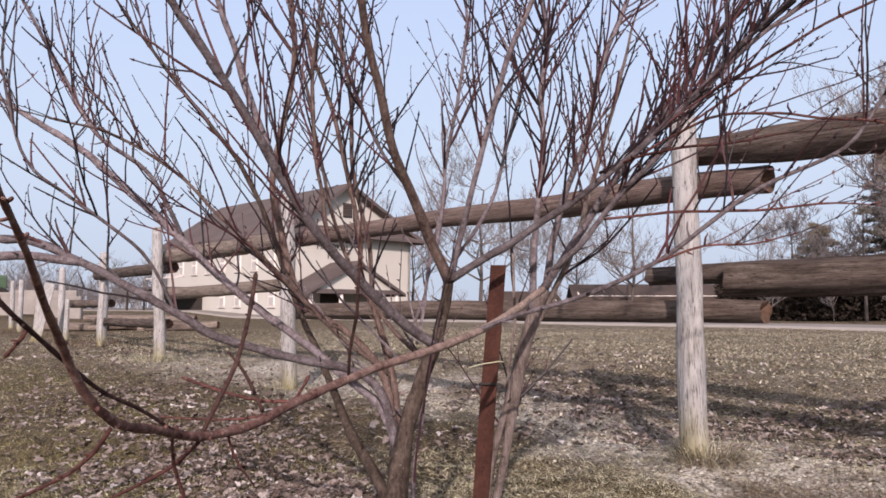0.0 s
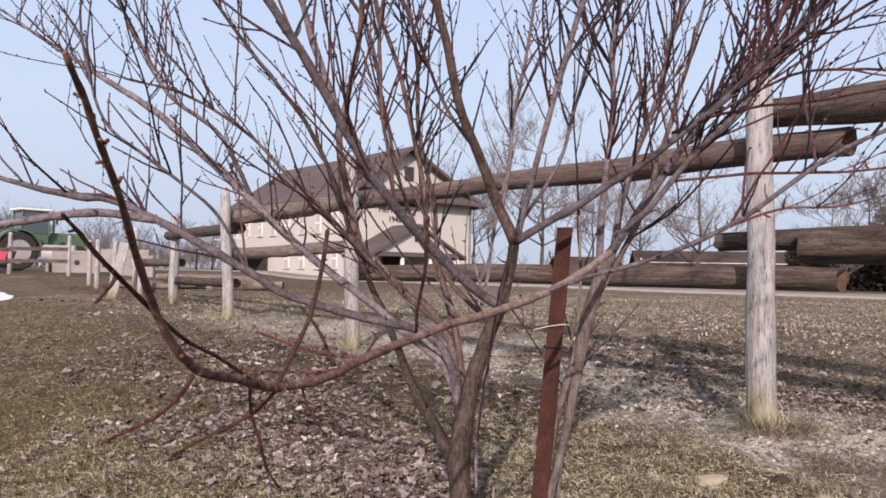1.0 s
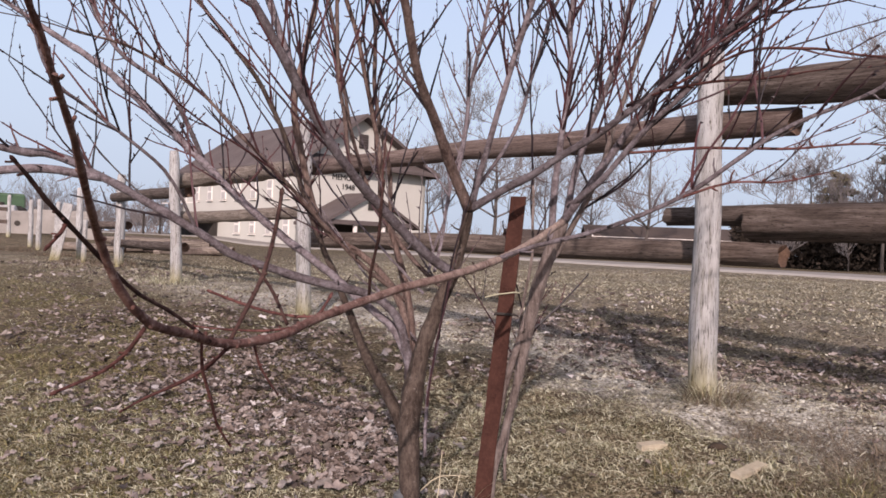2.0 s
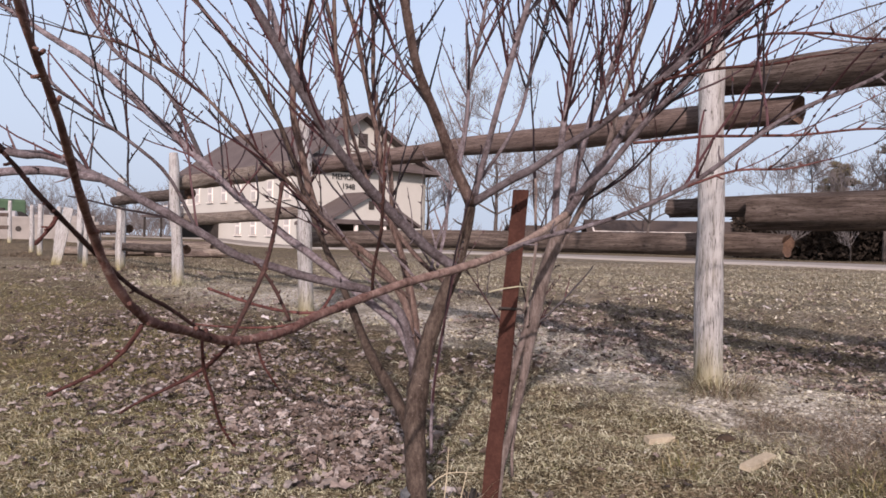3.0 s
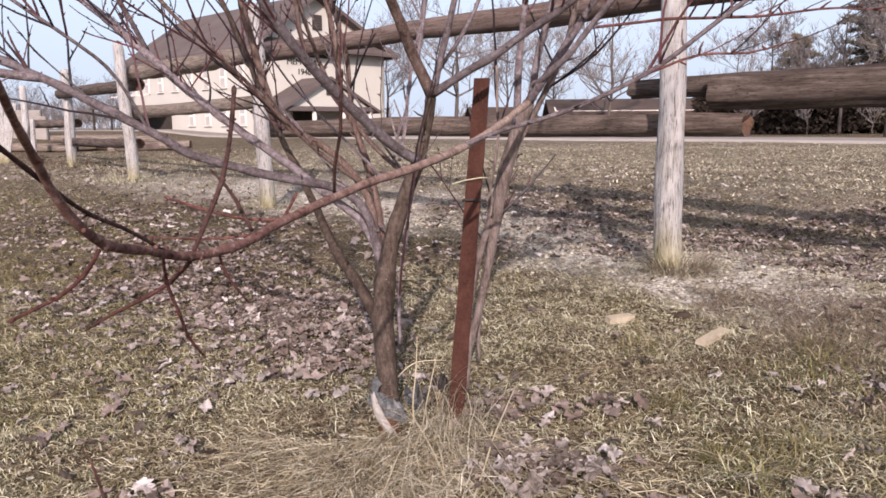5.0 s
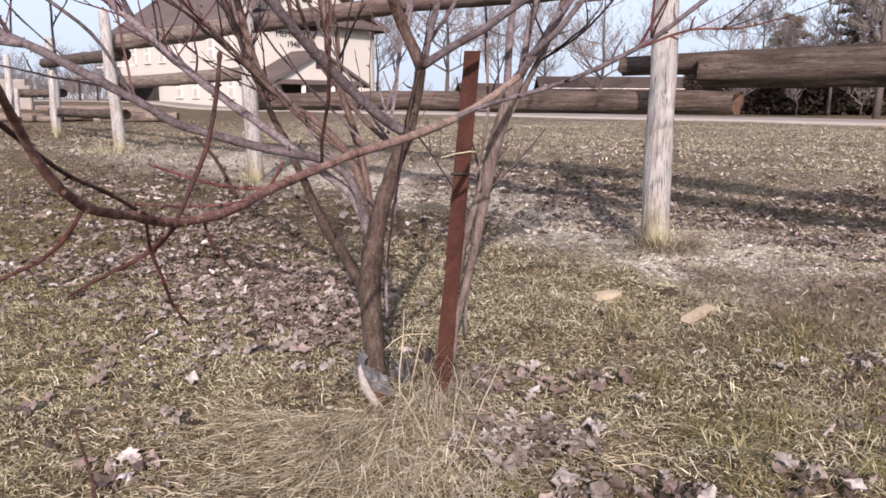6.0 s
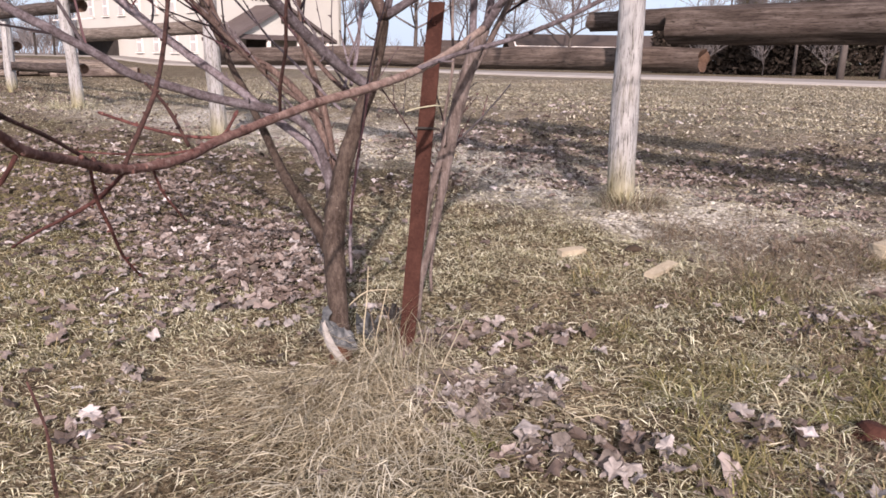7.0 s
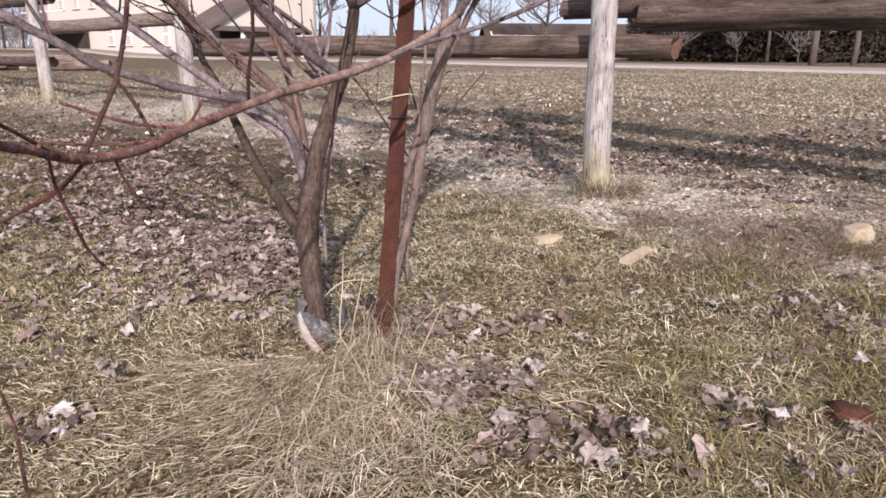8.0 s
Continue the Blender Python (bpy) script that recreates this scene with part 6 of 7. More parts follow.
def litter():
    rng = random.Random(31)
    kinds = [leaf_shape(rng, 1.0) for k in range(14)]
    sh = Shape()
    beds = ((-0.65, 3.75, 0.5, 0.45, 1300, 0.055), (-0.4, 3.25, 0.26, 0.2, 420, 0.06), (-1.3, 4.2, 0.6, 0.5, 1000, 0.055), (-0.42, 2.95, 0.2, 0.1, 150, 0.075), (-1.1, 3.2, 0.5, 0.4, 200, 0.055),
            (0.31, 2.08, 0.16, 0.12, 170, 0.085), (0.3, 2.5, 0.2, 0.09, 110, 0.075), (1.66, 2.42, 0.3, 0.18, 160, 0.06), (0.5, 1.73, 0.16, 0.1, 70, 0.085), (0.72, 1.62, 0.12, 0.1, 20, 0.085),
            (1.03, 1.78, 0.12, 0.08, 22, 0.08), (-0.78, 2.1, 0.14, 0.1, 36, 0.07), (0.63, 2.5, 0.06, 0.05, 16, 0.085), (0.0, 2.6, 2.0, 1.3, 260, 0.06), (2.2, 2.7, 0.5, 0.4, 120, 0.05))
    beds += ((-1.35, 4.6, 0.65, 0.6, 1500, 0.062), (-0.7, 3.9, 0.42, 0.42, 1300, 0.062), (-1.5, 5.6, 0.7, 0.9, 1500, 0.068), (-0.45, 3.4, 0.25, 0.28, 500, 0.065), (-2.9, 7.6, 1.2, 1.0, 700, 0.08), (-1.95, 4.5, 0.5, 0.3, 500, 0.062))
    # fallen leaves; the beds beyond the fence also darken the rails' shadow bands
    beds += ((0.3, 5.0, 0.7, 0.4, 420, 0.06), (1.7, 6.6, 0.9, 0.9, 1300, 0.06), (1.9, 5.5, 1.2, 0.4, 900, 0.06), (3.2, 5.2, 0.9, 0.4, 600, 0.06), (0.6, 7.4, 1.2, 0.8, 900, 0.065),
             (2.6, 4.6, 0.8, 0.3, 420, 0.06), (-1.6, 5.6, 0.9, 1.2, 1000, 0.07), (-3.0, 8.2, 1.4, 2.0, 800, 0.08), (2.0, 9.0, 3.5, 2.5, 800, 0.08), (-2.2, 4.0, 0.8, 1.0, 420, 0.06), (-4.9, 9.7, 1.0, 2.2, 500, 0.08), (-3.4, 7.4, 0.8, 1.2, 500, 0.08), (-2.3, 5.8, 0.6, 0.9, 350, 0.075), (-1.0, 2.9, 0.5, 0.5, 160, 0.06), (-6.0, 13.4, 1.6, 1.6, 700, 0.09), (-8.5, 16.4, 1.6, 1.2, 500, 0.1), (2.3, 3.6, 0.5, 0.5, 200, 0.05),
              (0.9, 7.2, 0.5, 0.6, 700, 0.07), (1.25, 6.3, 0.35, 0.35, 600, 0.06), (1.3, 5.0, 0.25, 0.2, 260, 0.055), (2.2, 5.3, 0.5, 0.25, 500, 0.06), (2.5, 4.6, 0.4, 0.18, 380, 0.055), (2.75, 4.1, 0.3, 0.15, 300, 0.055), (3.4, 5.6, 0.7, 0.3, 500, 0.06))
    for cx, cy, sx, sy, n, size in beds:
        for k in range(n):
            x, y = rng.gauss(cx, sx * 0.6), rng.gauss(cy, sy * 0.6)
            if y < 1.0:
                continue
            if rng.random() < 0.58:
                continue
            v, f = rng.choice(kinds)
            sc = size * rng.choice((0.45, 0.7, 0.95, 1.3)) * rng.uniform(0.85, 1.15)
            m = Matrix.Translation((x, y, ground_z(x, y) + 0.024)) @ Euler((rng.gauss(0, 0.25), rng.gauss(0, 0.25) + (3.14 if rng.random() < 0.4 else 0), rng.uniform(0, 6.28))).to_matrix().to_4x4() @ Matrix.Diagonal((sc, sc * rng.uniform(0.5, 1.0), sc * 0.75, 1))
            sh.add([m @ Vector(p) for p in v], f)
    whole("leaf_litter", sh, M_LEAF, "brown and grey fallen leaves lying in drifts", "leaves", kind="stuff")
    # the larger ones below the tree lie singly
    m_one, t, b = material("single_dead_leaf", 0.8, 0, 0.2)
    col = ramp(t, per_object(t), [(0.0, (0.07, 0.058, 0.05)), (0.3, (0.16, 0.14, 0.128)), (0.65, (0.26, 0.24, 0.23)), (1.0, (0.34, 0.32, 0.312))])
    n2 = noise_tex(t, coords(t), 30, 5)
    t.links.new(mix(t, 0.5, col, ramp(t, n2, [(0.35, (0.1, 0.09, 0.085)), (0.65, (0.75, 0.73, 0.71))]), "SOFT_LIGHT"), b.inputs["Base Color"])
    meshes = []
    for k in range(14):
        s2 = Shape()
        s2.add(*leaf_shape(rng, 0.11))
        meshes.append(s2.mesh("fallen_leaf", m_one))
    piles = ((0.29, 2.09, 0.1, 0.07, 34), (0.42, 2.02, 0.08, 0.05, 20), (0.22, 1.95, 0.05, 0.04, 7), (0.46, 1.84, 0.06, 0.04, 8), (0.48, 1.74, 0.06, 0.05, 10), (0.6, 1.68, 0.07, 0.05, 8),
             (0.69, 1.77, 0.04, 0.03, 5), (0.63, 2.54, 0.05, 0.04, 6), (1.0, 1.78, 0.06, 0.04, 5), (1.55, 2.43, 0.16, 0.09, 13), (1.7, 2.58, 0.14, 0.07, 10), (1.8, 2.43, 0.12, 0.1, 9),
             (-0.36, 2.71, 0.05, 0.04, 6), (-0.8, 2.35, 0.09, 0.06, 6), (-0.72, 2.94, 0.12, 0.08, 7), (-0.35, 3.36, 0.12, 0.14, 16), (0.25, 2.6, 0.09, 0.05, 14), (1.08, 1.53, 0.07, 0.05, 6),
             (-0.02, 2.74, 0.08, 0.05, 10), (0.1, 2.6, 0.05, 0.04, 6), (-0.48, 3.0, 0.3, 0.3, 26), (-0.92, 3.4, 0.4, 0.35, 26), (0.9, 1.9, 0.5, 0.3, 7), (1.3, 1.7, 0.2, 0.2, 8))
    spots = [(rng.gauss(cx, sx), rng.gauss(cy, sy)) for cx, cy, sx, sy, n in piles for k in range(n)]
    for x, y in spots:
        if y < 1.2:
            continue
        ob = new("fallen_leaf", rng.choice(meshes))
        sc = rng.choice((0.3, 0.42, 0.5, 0.7)) * rng.uniform(0.8, 1.15)
        ob.matrix_world = Matrix.Translation((x, y, ground_z(x, y) + (0.055 if math.hypot(x - 0.34, y - 2.05) < 0.2 else 0.032))) @ Euler((rng.gauss(0, 0.32), rng.gauss(0, 0.32), rng.uniform(0, 6.28))).to_matrix().to_4x4() @ Matrix.Diagonal((sc, sc, sc, 1))
        tagged(ob, "curled dry brown-grey leaf on the turf", "leaf", "fallen leaves")


litter()
# ---- small things by the tree ----
def tree_guard():
    """Torn guard hanging on the foot of the trunk: a crumpled grey collar, pale where it is torn, and a loose hanging strip."""
    t = thing("tree_guard", "torn blue-grey plastic tree guard with a pale loose strip", "tree guard", m=Matrix.Translation((-0.12, 2.378, 0.0)))
    rng = random.Random(8)

    def sheet(name, rows, mat, label):
        """A thin crumpled sheet through rows of points, given some thickness."""
        w, v, f = len(rows[0]), [q for row in rows for q in row], []
        for r in range(len(rows) - 1):
            f += [(r * w + k, r * w + k + 1, (r + 1) * w + k + 1, (r + 1) * w + k) for k in range(w - 1)]
        n = len(v)
        sh = Shape()
        sh.add(v + [(x * 0.97, y * 0.97 + 0.003, z) for x, y, z in v], f + [tuple(n + q for q in reversed(g)) for g in f])
        part(name, sh, mat, t, label)

    def around(deg, r, z):
        a = radians(deg)
        return (math.cos(a) * r, math.sin(a) * r, z)

    # two folded flaps, one above the other, sag from the back of the trunk round to its front
    for name, top, low, r0, tilt, label in (("upper_flap", 0.288, 0.256, 0.045, 0.06, "crumpled blue-grey upper flap"), ("lower_flap", 0.262, 0.23, 0.05, 0.055, "crumpled blue-grey lower flap")):
        n, rows = 12, []
        for j in range(5):
            u = j / 4
            rows.append([around(186 + 128 * k / n, r0 + 0.012 * u + 0.011 * abs(math.sin(k * 0.8 + top * 40)) + rng.uniform(-0.003, 0.003), top + (low - top) * u - tilt * k / n + rng.uniform(-0.003, 0.003)) for k in range(n + 1)])
        sheet(name, rows, M_FABRIC, label)
        rim = [[around(190 + 122 * k / n, r0 + 0.017 + 0.009 * abs(math.sin(k * 0.8 + top * 40)) + d * 0.004, low + d * 0.0035 - tilt * k / n + 0.003 * math.sin(k * 1.7)) for k in range(n + 1)] for d in (1, 0, -1)]
        sheet("torn_edge", rim, M_WHITEPAPER, "pale torn lower edge")
    curl = [[around(196 + 9 * k, 0.05 + 0.014 * math.sin(j * 1.2), 0.276 + 0.011 * j - 0.004 * k + rng.uniform(-0.002, 0.002)) for k in range(5)] for j in range(4)]
    sheet("curled_corner", curl, M_FABRIC, "upturned corner of the guard")
    rows = []
    for k in range(11):
        u = k / 10
        x, y, z = -0.056 + 0.03 * u + 0.06 * u * u, -0.046 - 0.03 * math.sin(u * 2.4), 0.262 - 0.15 * u
        w = 0.003 + 0.0075 * math.sin(0.25 + u * 2.75) ** 1.5
        rows.append([(x + d * w, y + 0.007 * (d * d - 0.4) + rng.uniform(-0.003, 0.003), z + 0.008 * d) for d in (-1, -0.3, 0.4, 1)])
    sheet("loose_strip", rows, M_WHITEPAPER, "pale torn strip")


tree_guard()


def stripped_foot():
    inv = TREE.matrix_world.inverted()
    sh = Shape()
    sh.tube([inv @ Vector(p) for p in ((-0.12, 2.285, -0.02), (-0.12, 2.315, 0.06), (-0.122, 2.345, 0.13), (-0.127, 2.37, 0.205))], [0.046, 0.04, 0.038, 0.038], 16, False, 0.07, 3)
    part("stripped_foot", sh, M_CUT, TREE, "orange-brown foot stripped of bark", True)


stripped_foot()


def stalk(start, mid, end, r, mat, label):
    sh = Shape()
    q = curve_points([(*start, r), (*mid, r * 0.85), (*end, r * 0.5)], 0.03)
    sh.tube([wiggle(Vector(p[:3]), 0.006, r * 900) for p in q], [p[3] for p in q], 5)
    whole("dry_stalk", sh, mat, label, "grass stalk", "dry stalks by the stake", smooth=True)


for start, mid, end, r in (((0.09, 1.87, 0.075), (0.2, 2.2, 0.19), (0.3, 2.5, 0.235), 0.0032), ((0.075, 1.95, 0.085), (0.0, 2.2, 0.15), (-0.06, 2.36, 0.2), 0.003), ((-0.05, 2.36, 0.1), (-0.045, 2.33, 0.26), (-0.035, 2.36, 0.44), 0.0026),
                           ((-0.1, 2.43, 0.28), (-0.04, 2.4, 0.345), (0.06, 2.42, 0.34), 0.0024), ((-0.03, 2.4, 0.1), (0.0, 2.36, 0.25), (0.03, 2.4, 0.37), 0.0022), ((0.09, 2.42, 0.1), (0.2, 2.28, 0.14), (0.33, 2.2, 0.11), 0.0026),
                           ((0.02, 2.3, 0.1), (0.03, 2.16, 0.15), (0.05, 1.98, 0.09), 0.0028), ((-0.06, 2.3, 0.1), (-0.09, 2.14, 0.15), (-0.14, 1.97, 0.08), 0.0026)):
    stalk(start, mid, end, r, M_STALK, "long pale dry grass stalk leaning by the stake")


def plastic_scrap(x, y, z, w, h, mat, label, seed):
    """A crumpled torn piece of sheet standing on edge in the grass."""
    rng = random.Random(seed)
    n, m = 7, 5
    v = [((i / (n - 1) - 0.5) * w + rng.uniform(-1, 1) * w * 0.06, 0.25 * w * math.sin(i * 1.4 + j * 0.7) + rng.uniform(-1, 1) * 0.006, (j / (m - 1)) * h * (0.6 + 0.4 * math.sin(i * 2.1 + seed) ** 2)) for j in range(m) for i in range(n)]
    f = [(j * n + i, j * n + i + 1, (j + 1) * n + i + 1, (j + 1) * n + i) for j in range(m - 1) for i in range(n - 1)]
    k = len(v)
    sh = Shape()
    sh.add(v + [(p, q + 0.0025, r) for p, q, r in v], f + [tuple(k + q for q in reversed(g)) for g in f])
    whole("plastic_scrap", sh, mat, label, "scrap", m=pose(x, y, z))


plastic_scrap(0.05, 2.72, ground_z(0.05, 2.72) - 0.005, 0.07, 0.075, M_TYRE, "crumpled dark scrap of plastic in the grass by the stake", 2)
plastic_scrap(-0.04, 2.58, ground_z(-0.04, 2.58) - 0.005, 0.08, 0.1, M_FABRIC, "shredded pale grey scrap of tree guard in the grass", 5)


def lump(name, x, y, size, turn, mat, label, category, seed, sink=0.25, n=2, square=False):
    bm = bmesh.new()
    bmesh.ops.create_icosphere(bm, subdivisions=n, radius=0.5)
    for q in bm.verts:
        k = 1 + 0.35 * noise.noise((q.co.x * 2.2 + seed, q.co.y * 2.2, q.co.z * 2.2))
        if square:
            q.co = Vector([math.copysign(abs(2 * c) ** 0.55 / 2, c) for c in q.co])
        q.co = Vector((q.co.x * size[0], q.co.y * size[1], q.co.z * size[2])) * k
    me = bpy.data.meshes.new(name)
    bm.to_mesh(me)
    bm.free()
    me.materials.append(mat)
    ob = new(name, me)
    ob.matrix_world = pose(x, y, ground_z(x, y) + size[2] * (0.5 - sink), 0, 0, turn)
    return tagged(ob, label, category)


def wood_chip(x, y, ln, w, h, turn, tilt, label):
    sh = Shape()
    sh.prism([(-ln / 2, 0), (ln / 2 * 0.96, -0.004), (ln / 2, h * 0.85), (ln * 0.2, h), (-ln / 2 * 0.97, h * 0.95)], -w / 2, w / 2)
    whole("wood_chip", sh, M_CHIP, label, "wood", m=pose(x, y, ground_z(x, y) + 0.006, 6, tilt, turn))


wood_chip(0.905, 3.46, 0.135, 0.045, 0.028, 18, -2, "pale split piece of firewood on the grass")
wood_chip(1.215, 3.13, 0.22, 0.045, 0.02, 42, -4, "pale weathered wood splinter on the grass")
lump("dark_clod", 1.2, 3.46, (0.09, 0.05, 0.035), 10, M_SOIL, "dark clod of wet leaves in the grass", "clod", 2)
lump("field_stone", 2.3, 3.23, (0.15, 0.12, 0.1), 25, M_SANDSTONE, "tan rough squarish stone at the edge of the grit", "stone", 5, n=3, square=True)
lump("rusty_lump", 1.3, 1.78, (0.13, 0.09, 0.07), -12, M_RUST, "rounded rust-brown lump half hidden in the grass", "lump", 9, 0.5, n=3)
lump("cut_stub", -0.07, 1.6, (0.1, 0.06, 0.05), 5, M_CUT, "brown cut stub in the straw", "stub", 11, 0.3)


def lone_twig():
    sh = Shape()
    base = Vector((-0.55, 1.28, ground_z(-0.55, 1.28) - 0.03))
    pts = [base, Vector((-0.563, 1.3, 0.2)), Vector((-0.569, 1.3, 0.36)), Vector((-0.585, 1.33, 0.43)), Vector((-0.617, 1.35, 0.51))]
    q = curve_points([(*p, 0.0042 - 0.0005 * i) for i, p in enumerate(pts)], 0.03)
    sh.tube([p[:3] for p in q], [p[3] * (1.25 if i % 2 else 0.95) for i, p in enumerate(q)], 6)
    whole("lone_shoot", sh, M_DARKTWIG, "single dark bare shoot standing in the grass", "twig")


lone_twig()


# ---- snow, tractor and yard ----
def snow_patch():
    v, f, n, rings = [], [], 40, 6
    cx, cy = -14.0, 17.6
    for r in range(rings + 1):
        for i in range(n):
            a = 2 * math.pi * i / n
            edge = 1 + 0.22 * noise.noise((math.cos(a) * 2, math.sin(a) * 2, 3.0)) + 0.1 * noise.noise((math.cos(a) * 7, math.sin(a) * 7, 5.0))
            u = r / rings
            x = cx + math.cos(a) * 2.3 * u * edge - math.sin(a) * 1.0 * u * edge
            y = cy + math.sin(a) * 3.6 * u * edge - math.cos(a) * 0.6 * u * edge
            v.append((x, y, ground_z(x, y) - 0.05 + 0.16 * (1 - u ** 4)))
    for r in range(rings):
        for i in range(n):
            j = (i + 1) % n
            f.append((r * n + i, (r + 1) * n + i, (r + 1) * n + j, r * n + j))
    sh = Shape()
    sh.add(v, f)
    whole("snow_patch", sh, M_SNOW, "last patch of old snow on the turf", "snow", smooth=True)


snow_patch()


def wheel(parent, x, y, r, w):
    hub = new("wheel")
    hub.parent = parent
    hub.matrix_local = pose(x, y, r)
    ty = Shape()
    n, prof = 28, ((0.62, -0.5), (0.9, -0.5), (1.0, -0.35), (1.0, 0.35), (0.9, 0.5), (0.62, 0.5))
    v, f = [], []
    for i in range(n):
        a = 2 * math.pi * i / n
        for q, s in prof:
            k = q * (1 - (0.035 if q == 1.0 and i % 2 else 0))
            v.append((math.cos(a) * r * k, s * w, math.sin(a) * r * k))
    m = len(prof)
    for i in range(n):
        for j in range(m):
            f.append((i * m + j, i * m + (j + 1) % m, ((i + 1) % n) * m + (j + 1) % m, ((i + 1) % n) * m + j))
    ty.add(v, f)
    part("tyre", ty, M_TYRE, hub)
    ri = Shape()
    ri.tube([(0, -0.42 * w, 0), (0, -0.15 * w, 0), (0, 0.42 * w, 0)], [r * 0.62, r * 0.4, r * 0.62], 20)
    part("rim", ri, M_GREYPAINT, hub, "grey rim")


def tractor():
    t = thing("tractor", "green farm tractor with a glazed cab and white roof", "tractor", m=pose(-26.3, 40.3, ground_z(-26.3, 40.3), 0, 0, 52))
    for y in (-0.85, 0.85):
        wheel(t, -0.95, y, 1.06, 0.55)
        wheel(t, 2.15, y, 0.74, 0.42)
    sh = Shape()
    sh.box(pose(1.75, 0, 1.72), (2.2, 0.85, 0.85), 0.12)
    part("hood", sh, M_GREENPAINT, t, "green engine hood")
    sh = Shape()
    sh.box(pose(0.5, 0, 1.08), (3.9, 0.55, 0.55), 0.05)
    part("chassis", sh, M_GREYPAINT, t)
    sh = Shape()
    sh.box(pose(0.0, 0, 1.68), (1.5, 1.45, 0.75), 0.08)
    part("cab_floor", sh, M_GREENPAINT, t)
    for x, y, tx in ((-0.75, -0.72, 0.1), (-0.75, 0.72, 0.1), (0.75, -0.72, -0.1), (0.75, 0.72, -0.1)):
        p = Shape()
        p.tube([(x, y, 1.95), (x + tx * 0.5, y * 0.98, 2.65), (x + tx, y * 0.93, 3.3)], [0.055, 0.05, 0.05], 6)
        part("cab_pillar", p, M_GREENPAINT, t)
    for a, b in (((-0.7, -0.7), (0.7, -0.7)), ((0.72, -0.68), (0.72, 0.68)), ((-0.7, 0.7), (0.7, 0.7)), ((-0.72, -0.68), (-0.72, 0.68))):
        g = Shape()
        g.add([(a[0], a[1], 2.06), (b[0], b[1], 2.06), (b[0] * 0.88, b[1] * 0.94, 3.28), (a[0] * 0.88, a[1] * 0.94, 3.28)], [(0, 1, 2, 3)])
        part("cab_glass", g, M_GLASS, t)
    sh = Shape()
    sh.box(pose(0, 0, 3.37), (1.75, 1.6, 0.13), 0.05)
    part("cab_roof", sh, M_TRIM, t, "white cab roof")
    for y in (-0.85, 0.85):
        fe = Shape()
        v, f = [], []
        for i in range(11):
            a = radians(10 + 160 * i / 10)
            for r in (1.14, 1.22):
                for w in (-0.34, 0.34):
                    v.append((-0.95 + math.cos(a) * r, y + w, 1.06 + math.sin(a) * r))
        for i in range(10):
            k = i * 4
            f += [(k, k + 1, k + 5, k + 4), (k + 2, k + 6, k + 7, k + 3), (k, k + 4, k + 6, k + 2), (k + 1, k + 3, k + 7, k + 5)]
        fe.add(v, f)
        part("fender", fe, M_GREENPAINT, t, "green rear fender")
    ex = Shape()
    ex.tube([(1.0, -0.55, 2.0), (1.0, -0.6, 2.8), (0.98, -0.6, 3.35)], [0.06, 0.06, 0.045], 8)
    part("exhaust", ex, M_DARK, t)
    for y in (-1.15, 1.15):
        mi = Shape()
        mi.box(pose(0.95, y, 2.8), (0.06, 0.22, 0.4), 0.02)
        part("mirror", mi, M_DARK, t)
    im = Shape()
    im.box(pose(-2.0, 0, 0.75), (0.5, 1.8, 0.9), 0.06)
    part("hitch_frame", im, M_GREYPAINT, t)


tractor()


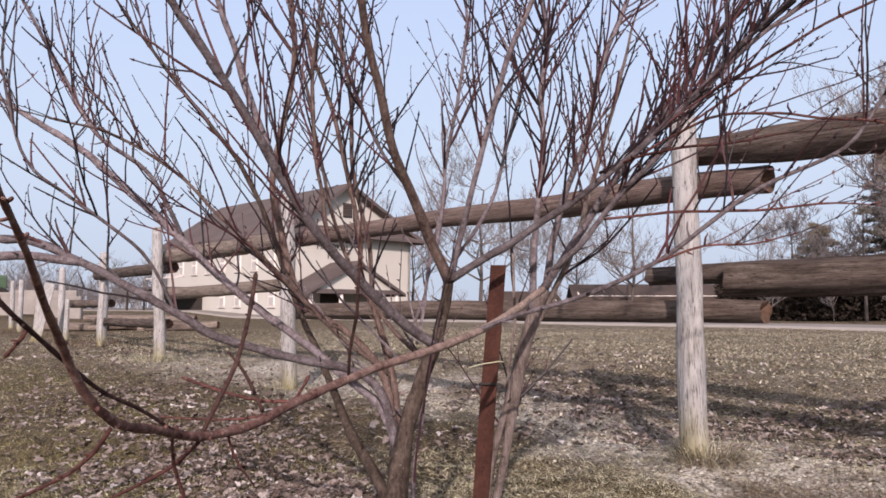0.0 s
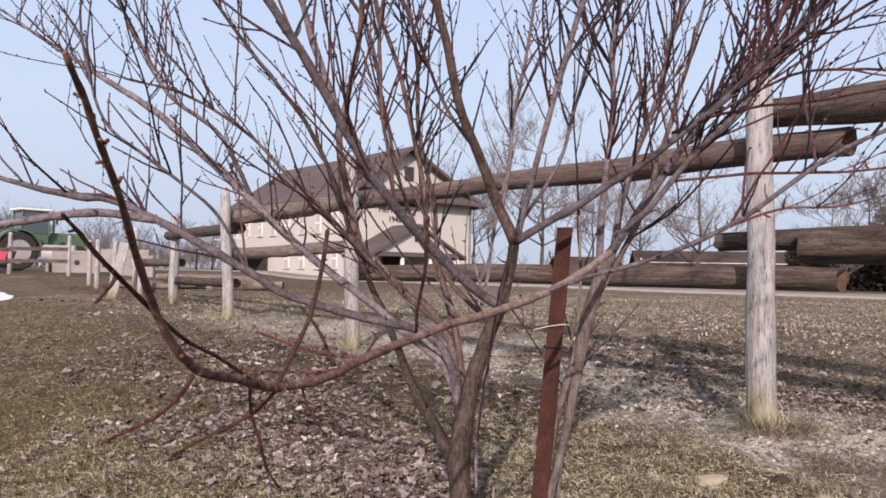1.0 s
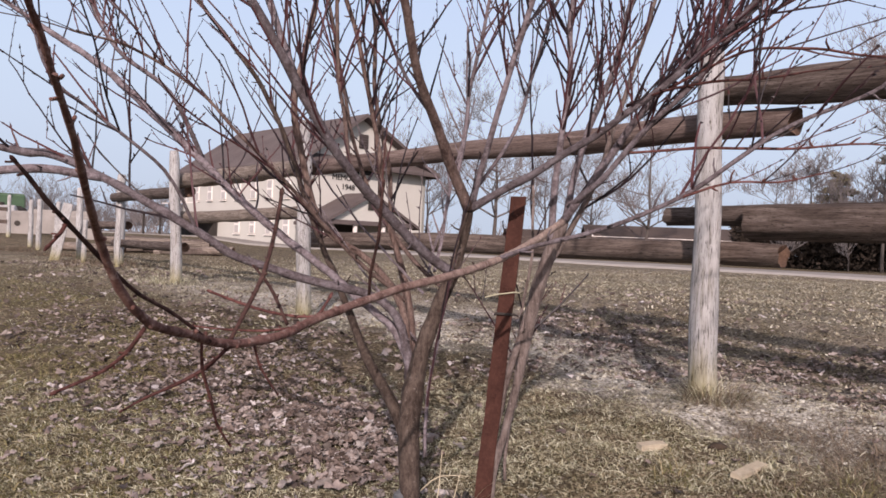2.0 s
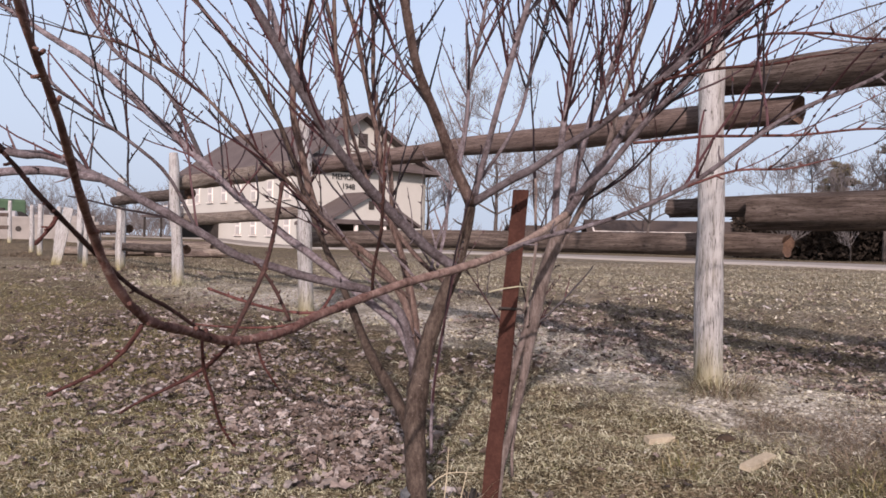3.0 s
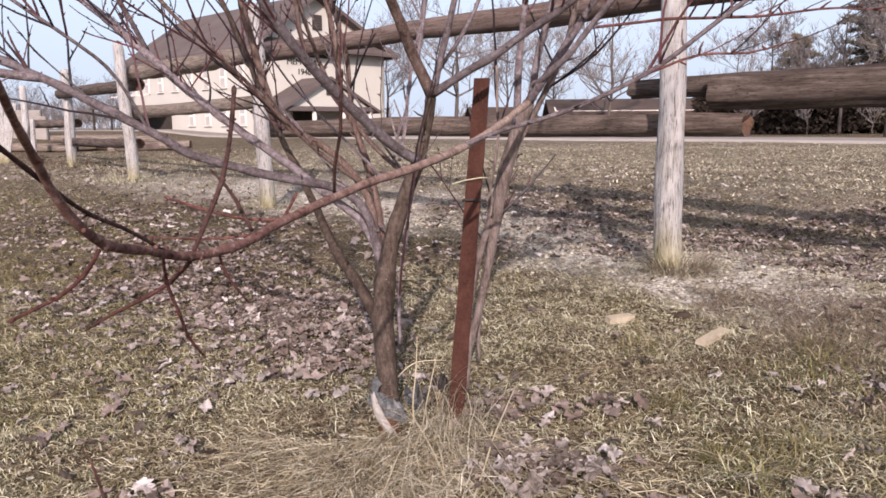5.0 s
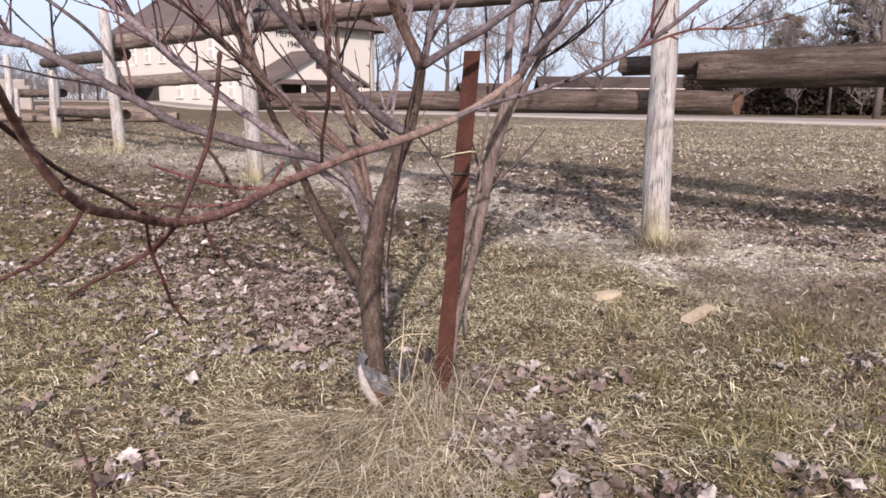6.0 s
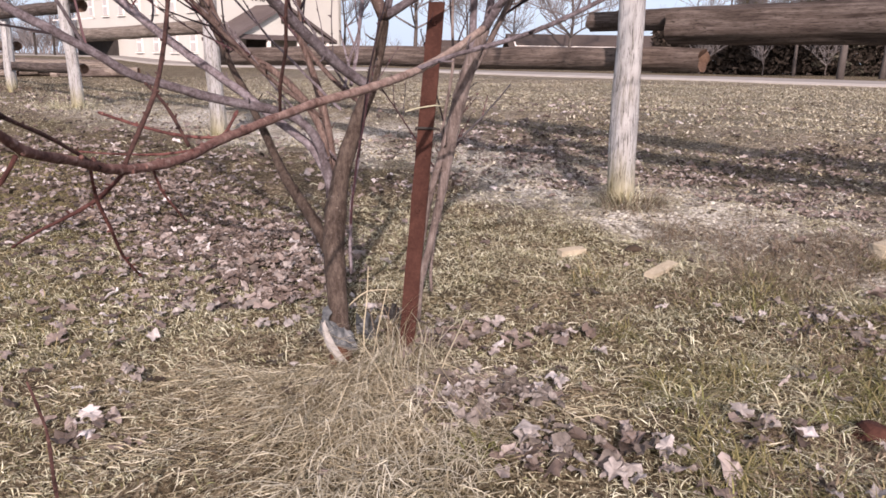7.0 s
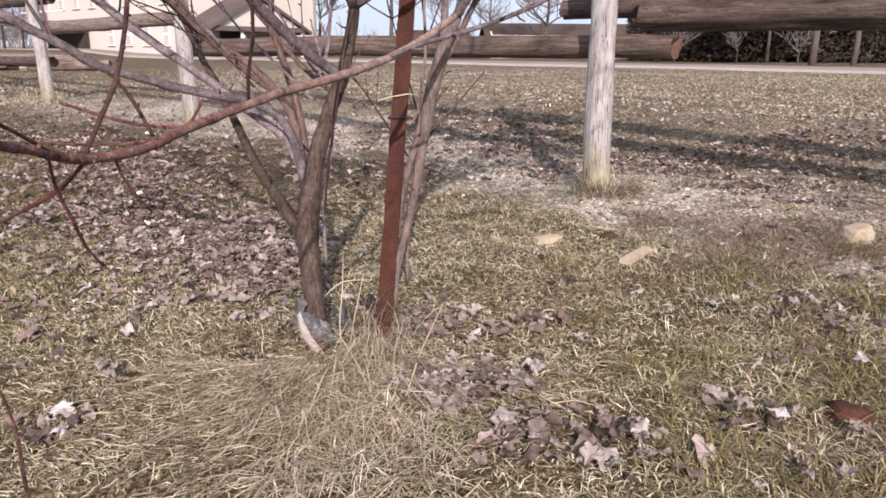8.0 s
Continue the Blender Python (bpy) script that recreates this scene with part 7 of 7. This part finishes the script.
def yard():
    # red implement standing before the tractor
    t = thing("farm_implement", "red farm implement parked in the yard", "implement", m=pose(-22.1, 31.8, ground_z(-22.1, 31.8), 0, 0, 10))
    sh = Shape()
    sh.prism([(-0.4, 0.3), (0.3, 0.3), (0.5, 0.95), (-0.45, 1.0)], -0.4, 0.4)
    part("hopper", sh, M_REDPAINT, t)
    for x in (-0.25, 0.25):
        w = Shape()
        w.tube([(x, -0.46, 0.26), (x, -0.4, 0.26)], [0.26, 0.26], 16)
        part("wheel", w, M_TYRE, t)
    # board fence of the yard
    posts = ((-25.5, 30.4), (-22.9, 30.2), (-20.5, 30.1))
    for x, y in posts:
        post_at(x, y, 1.75, (0, 0), 0.09, int(-x * 10), group="yard posts", label="grey weathered post of the yard fence")
    for (x0, y0), (x1, y1) in zip(posts + ((-17.88, 30.0),), (posts + ((-17.88, 30.0),))[1:]):
        for z in (0.55, 1.05):
            b = Shape()
            ln = math.hypot(x1 - x0, y1 - y0)
            b.box(pose(0, 0, 0), (ln, 0.04, 0.15), 0.008)
            whole("yard_board", b, M_RAIL, "grey weathered board of the yard fence", "board", "yard boards",
                  m=pose((x0 + x1) / 2, (y0 + y1) / 2 - 0.12, ground_z(x0, y0) + z, 0, 0, math.degrees(math.atan2(y1 - y0, x1 - x0))))
    # pale blocks and a grey tank beside the posts
    for k, (x, y, sx, sz) in enumerate(((-19.6, 33.5, 1.9, 1.0), (-17.4, 34.5, 1.9, 0.95))):
        b = Shape()
        b.box(pose(0, 0, sz / 2 - 0.05), (sx, 0.8, sz + 0.1), 0.05)
        t = thing("concrete_block", "pale grey concrete yard block with a lifting hole", "block", "concrete blocks", m=pose(x, y, ground_z(x, y), 0, 0, 20))
        part("body", b, M_STONE_BLOCK, t)
        # dark disc on the face stands for the shade inside the hole
        h = Shape()
        h.tube([(0.1, -0.43, sz * 0.45), (0.1, -0.39, sz * 0.45)], [0.12, 0.12], 12)
        part("lifting_hole_shade", h, M_DARK, t)
    # low pale wall and a grey steel tank behind the board fence
    w = Shape()
    w.box(pose(0, 0, 0.55), (3.2, 0.3, 1.3), 0.04)
    whole("yard_wall", w, M_STONE_BLOCK, "low pale concrete wall at the back of the yard", "wall", m=pose(-20.2, 38.5, ground_z(-20.2, 38.5), 0, 0, 8))
    t = thing("steel_tank", "pale grey steel tank standing in the yard", "tank", m=pose(-21.1, 34.6, ground_z(-21.1, 34.6), 0, 0, 24))
    b = Shape()
    b.tube([(-0.72, 0, 0.78), (-0.66, 0, 0.78), (0.66, 0, 0.78), (0.72, 0, 0.78)], [0.42, 0.5, 0.5, 0.42], 20)
    part("shell", b, M_GREYPAINT, t)
    for x in (-0.45, 0.45):
        b = Shape()
        b.box(pose(x, 0, 0.2), (0.14, 0.8, 0.46), 0.02)
        part("cradle", b, M_STONE_BLOCK, t)
    b = Shape()
    b.tube([(0.1, 0, 1.24), (0.1, 0, 1.4)], [0.13, 0.13], 12)
    part("filler_cap", b, M_DARK, t)
    # long logs heaped behind the far posts
    rng = random.Random(9)
    for k in range(13):
        row = (0, 0, 0, 0, 0, 0, 0, 0, 0, 1, 1, 1, 1)[k]
        x = -12.6 + rng.uniform(0, 4.6)
        y = 24.8 + rng.uniform(-0.5, 1.2) + 0.15 * row - 0.12 * (x + 10)
        r = rng.uniform(0.1, 0.15)
        z = ground_z(x, y) + 0.12 + 0.24 * row
        a = rng.uniform(-0.22, 0.16)
        ln = rng.uniform(1.8, 3.4)
        rise = rng.uniform(-0.03, 0.06) * ln
        log_rail([(x - ln / 2 * math.cos(a), y - ln / 2 * math.sin(a), z - rise / 2, r), (x, y, z, r * 1.05), (x + ln / 2 * math.cos(a), y + ln / 2 * math.sin(a), z + rise / 2, r * 0.92)], 60 + k,
                 "grey-brown cut log lying in a loose heap", 0.08, category="log", mat=M_RAIL_GREY if k % 3 else M_RAIL)


yard()
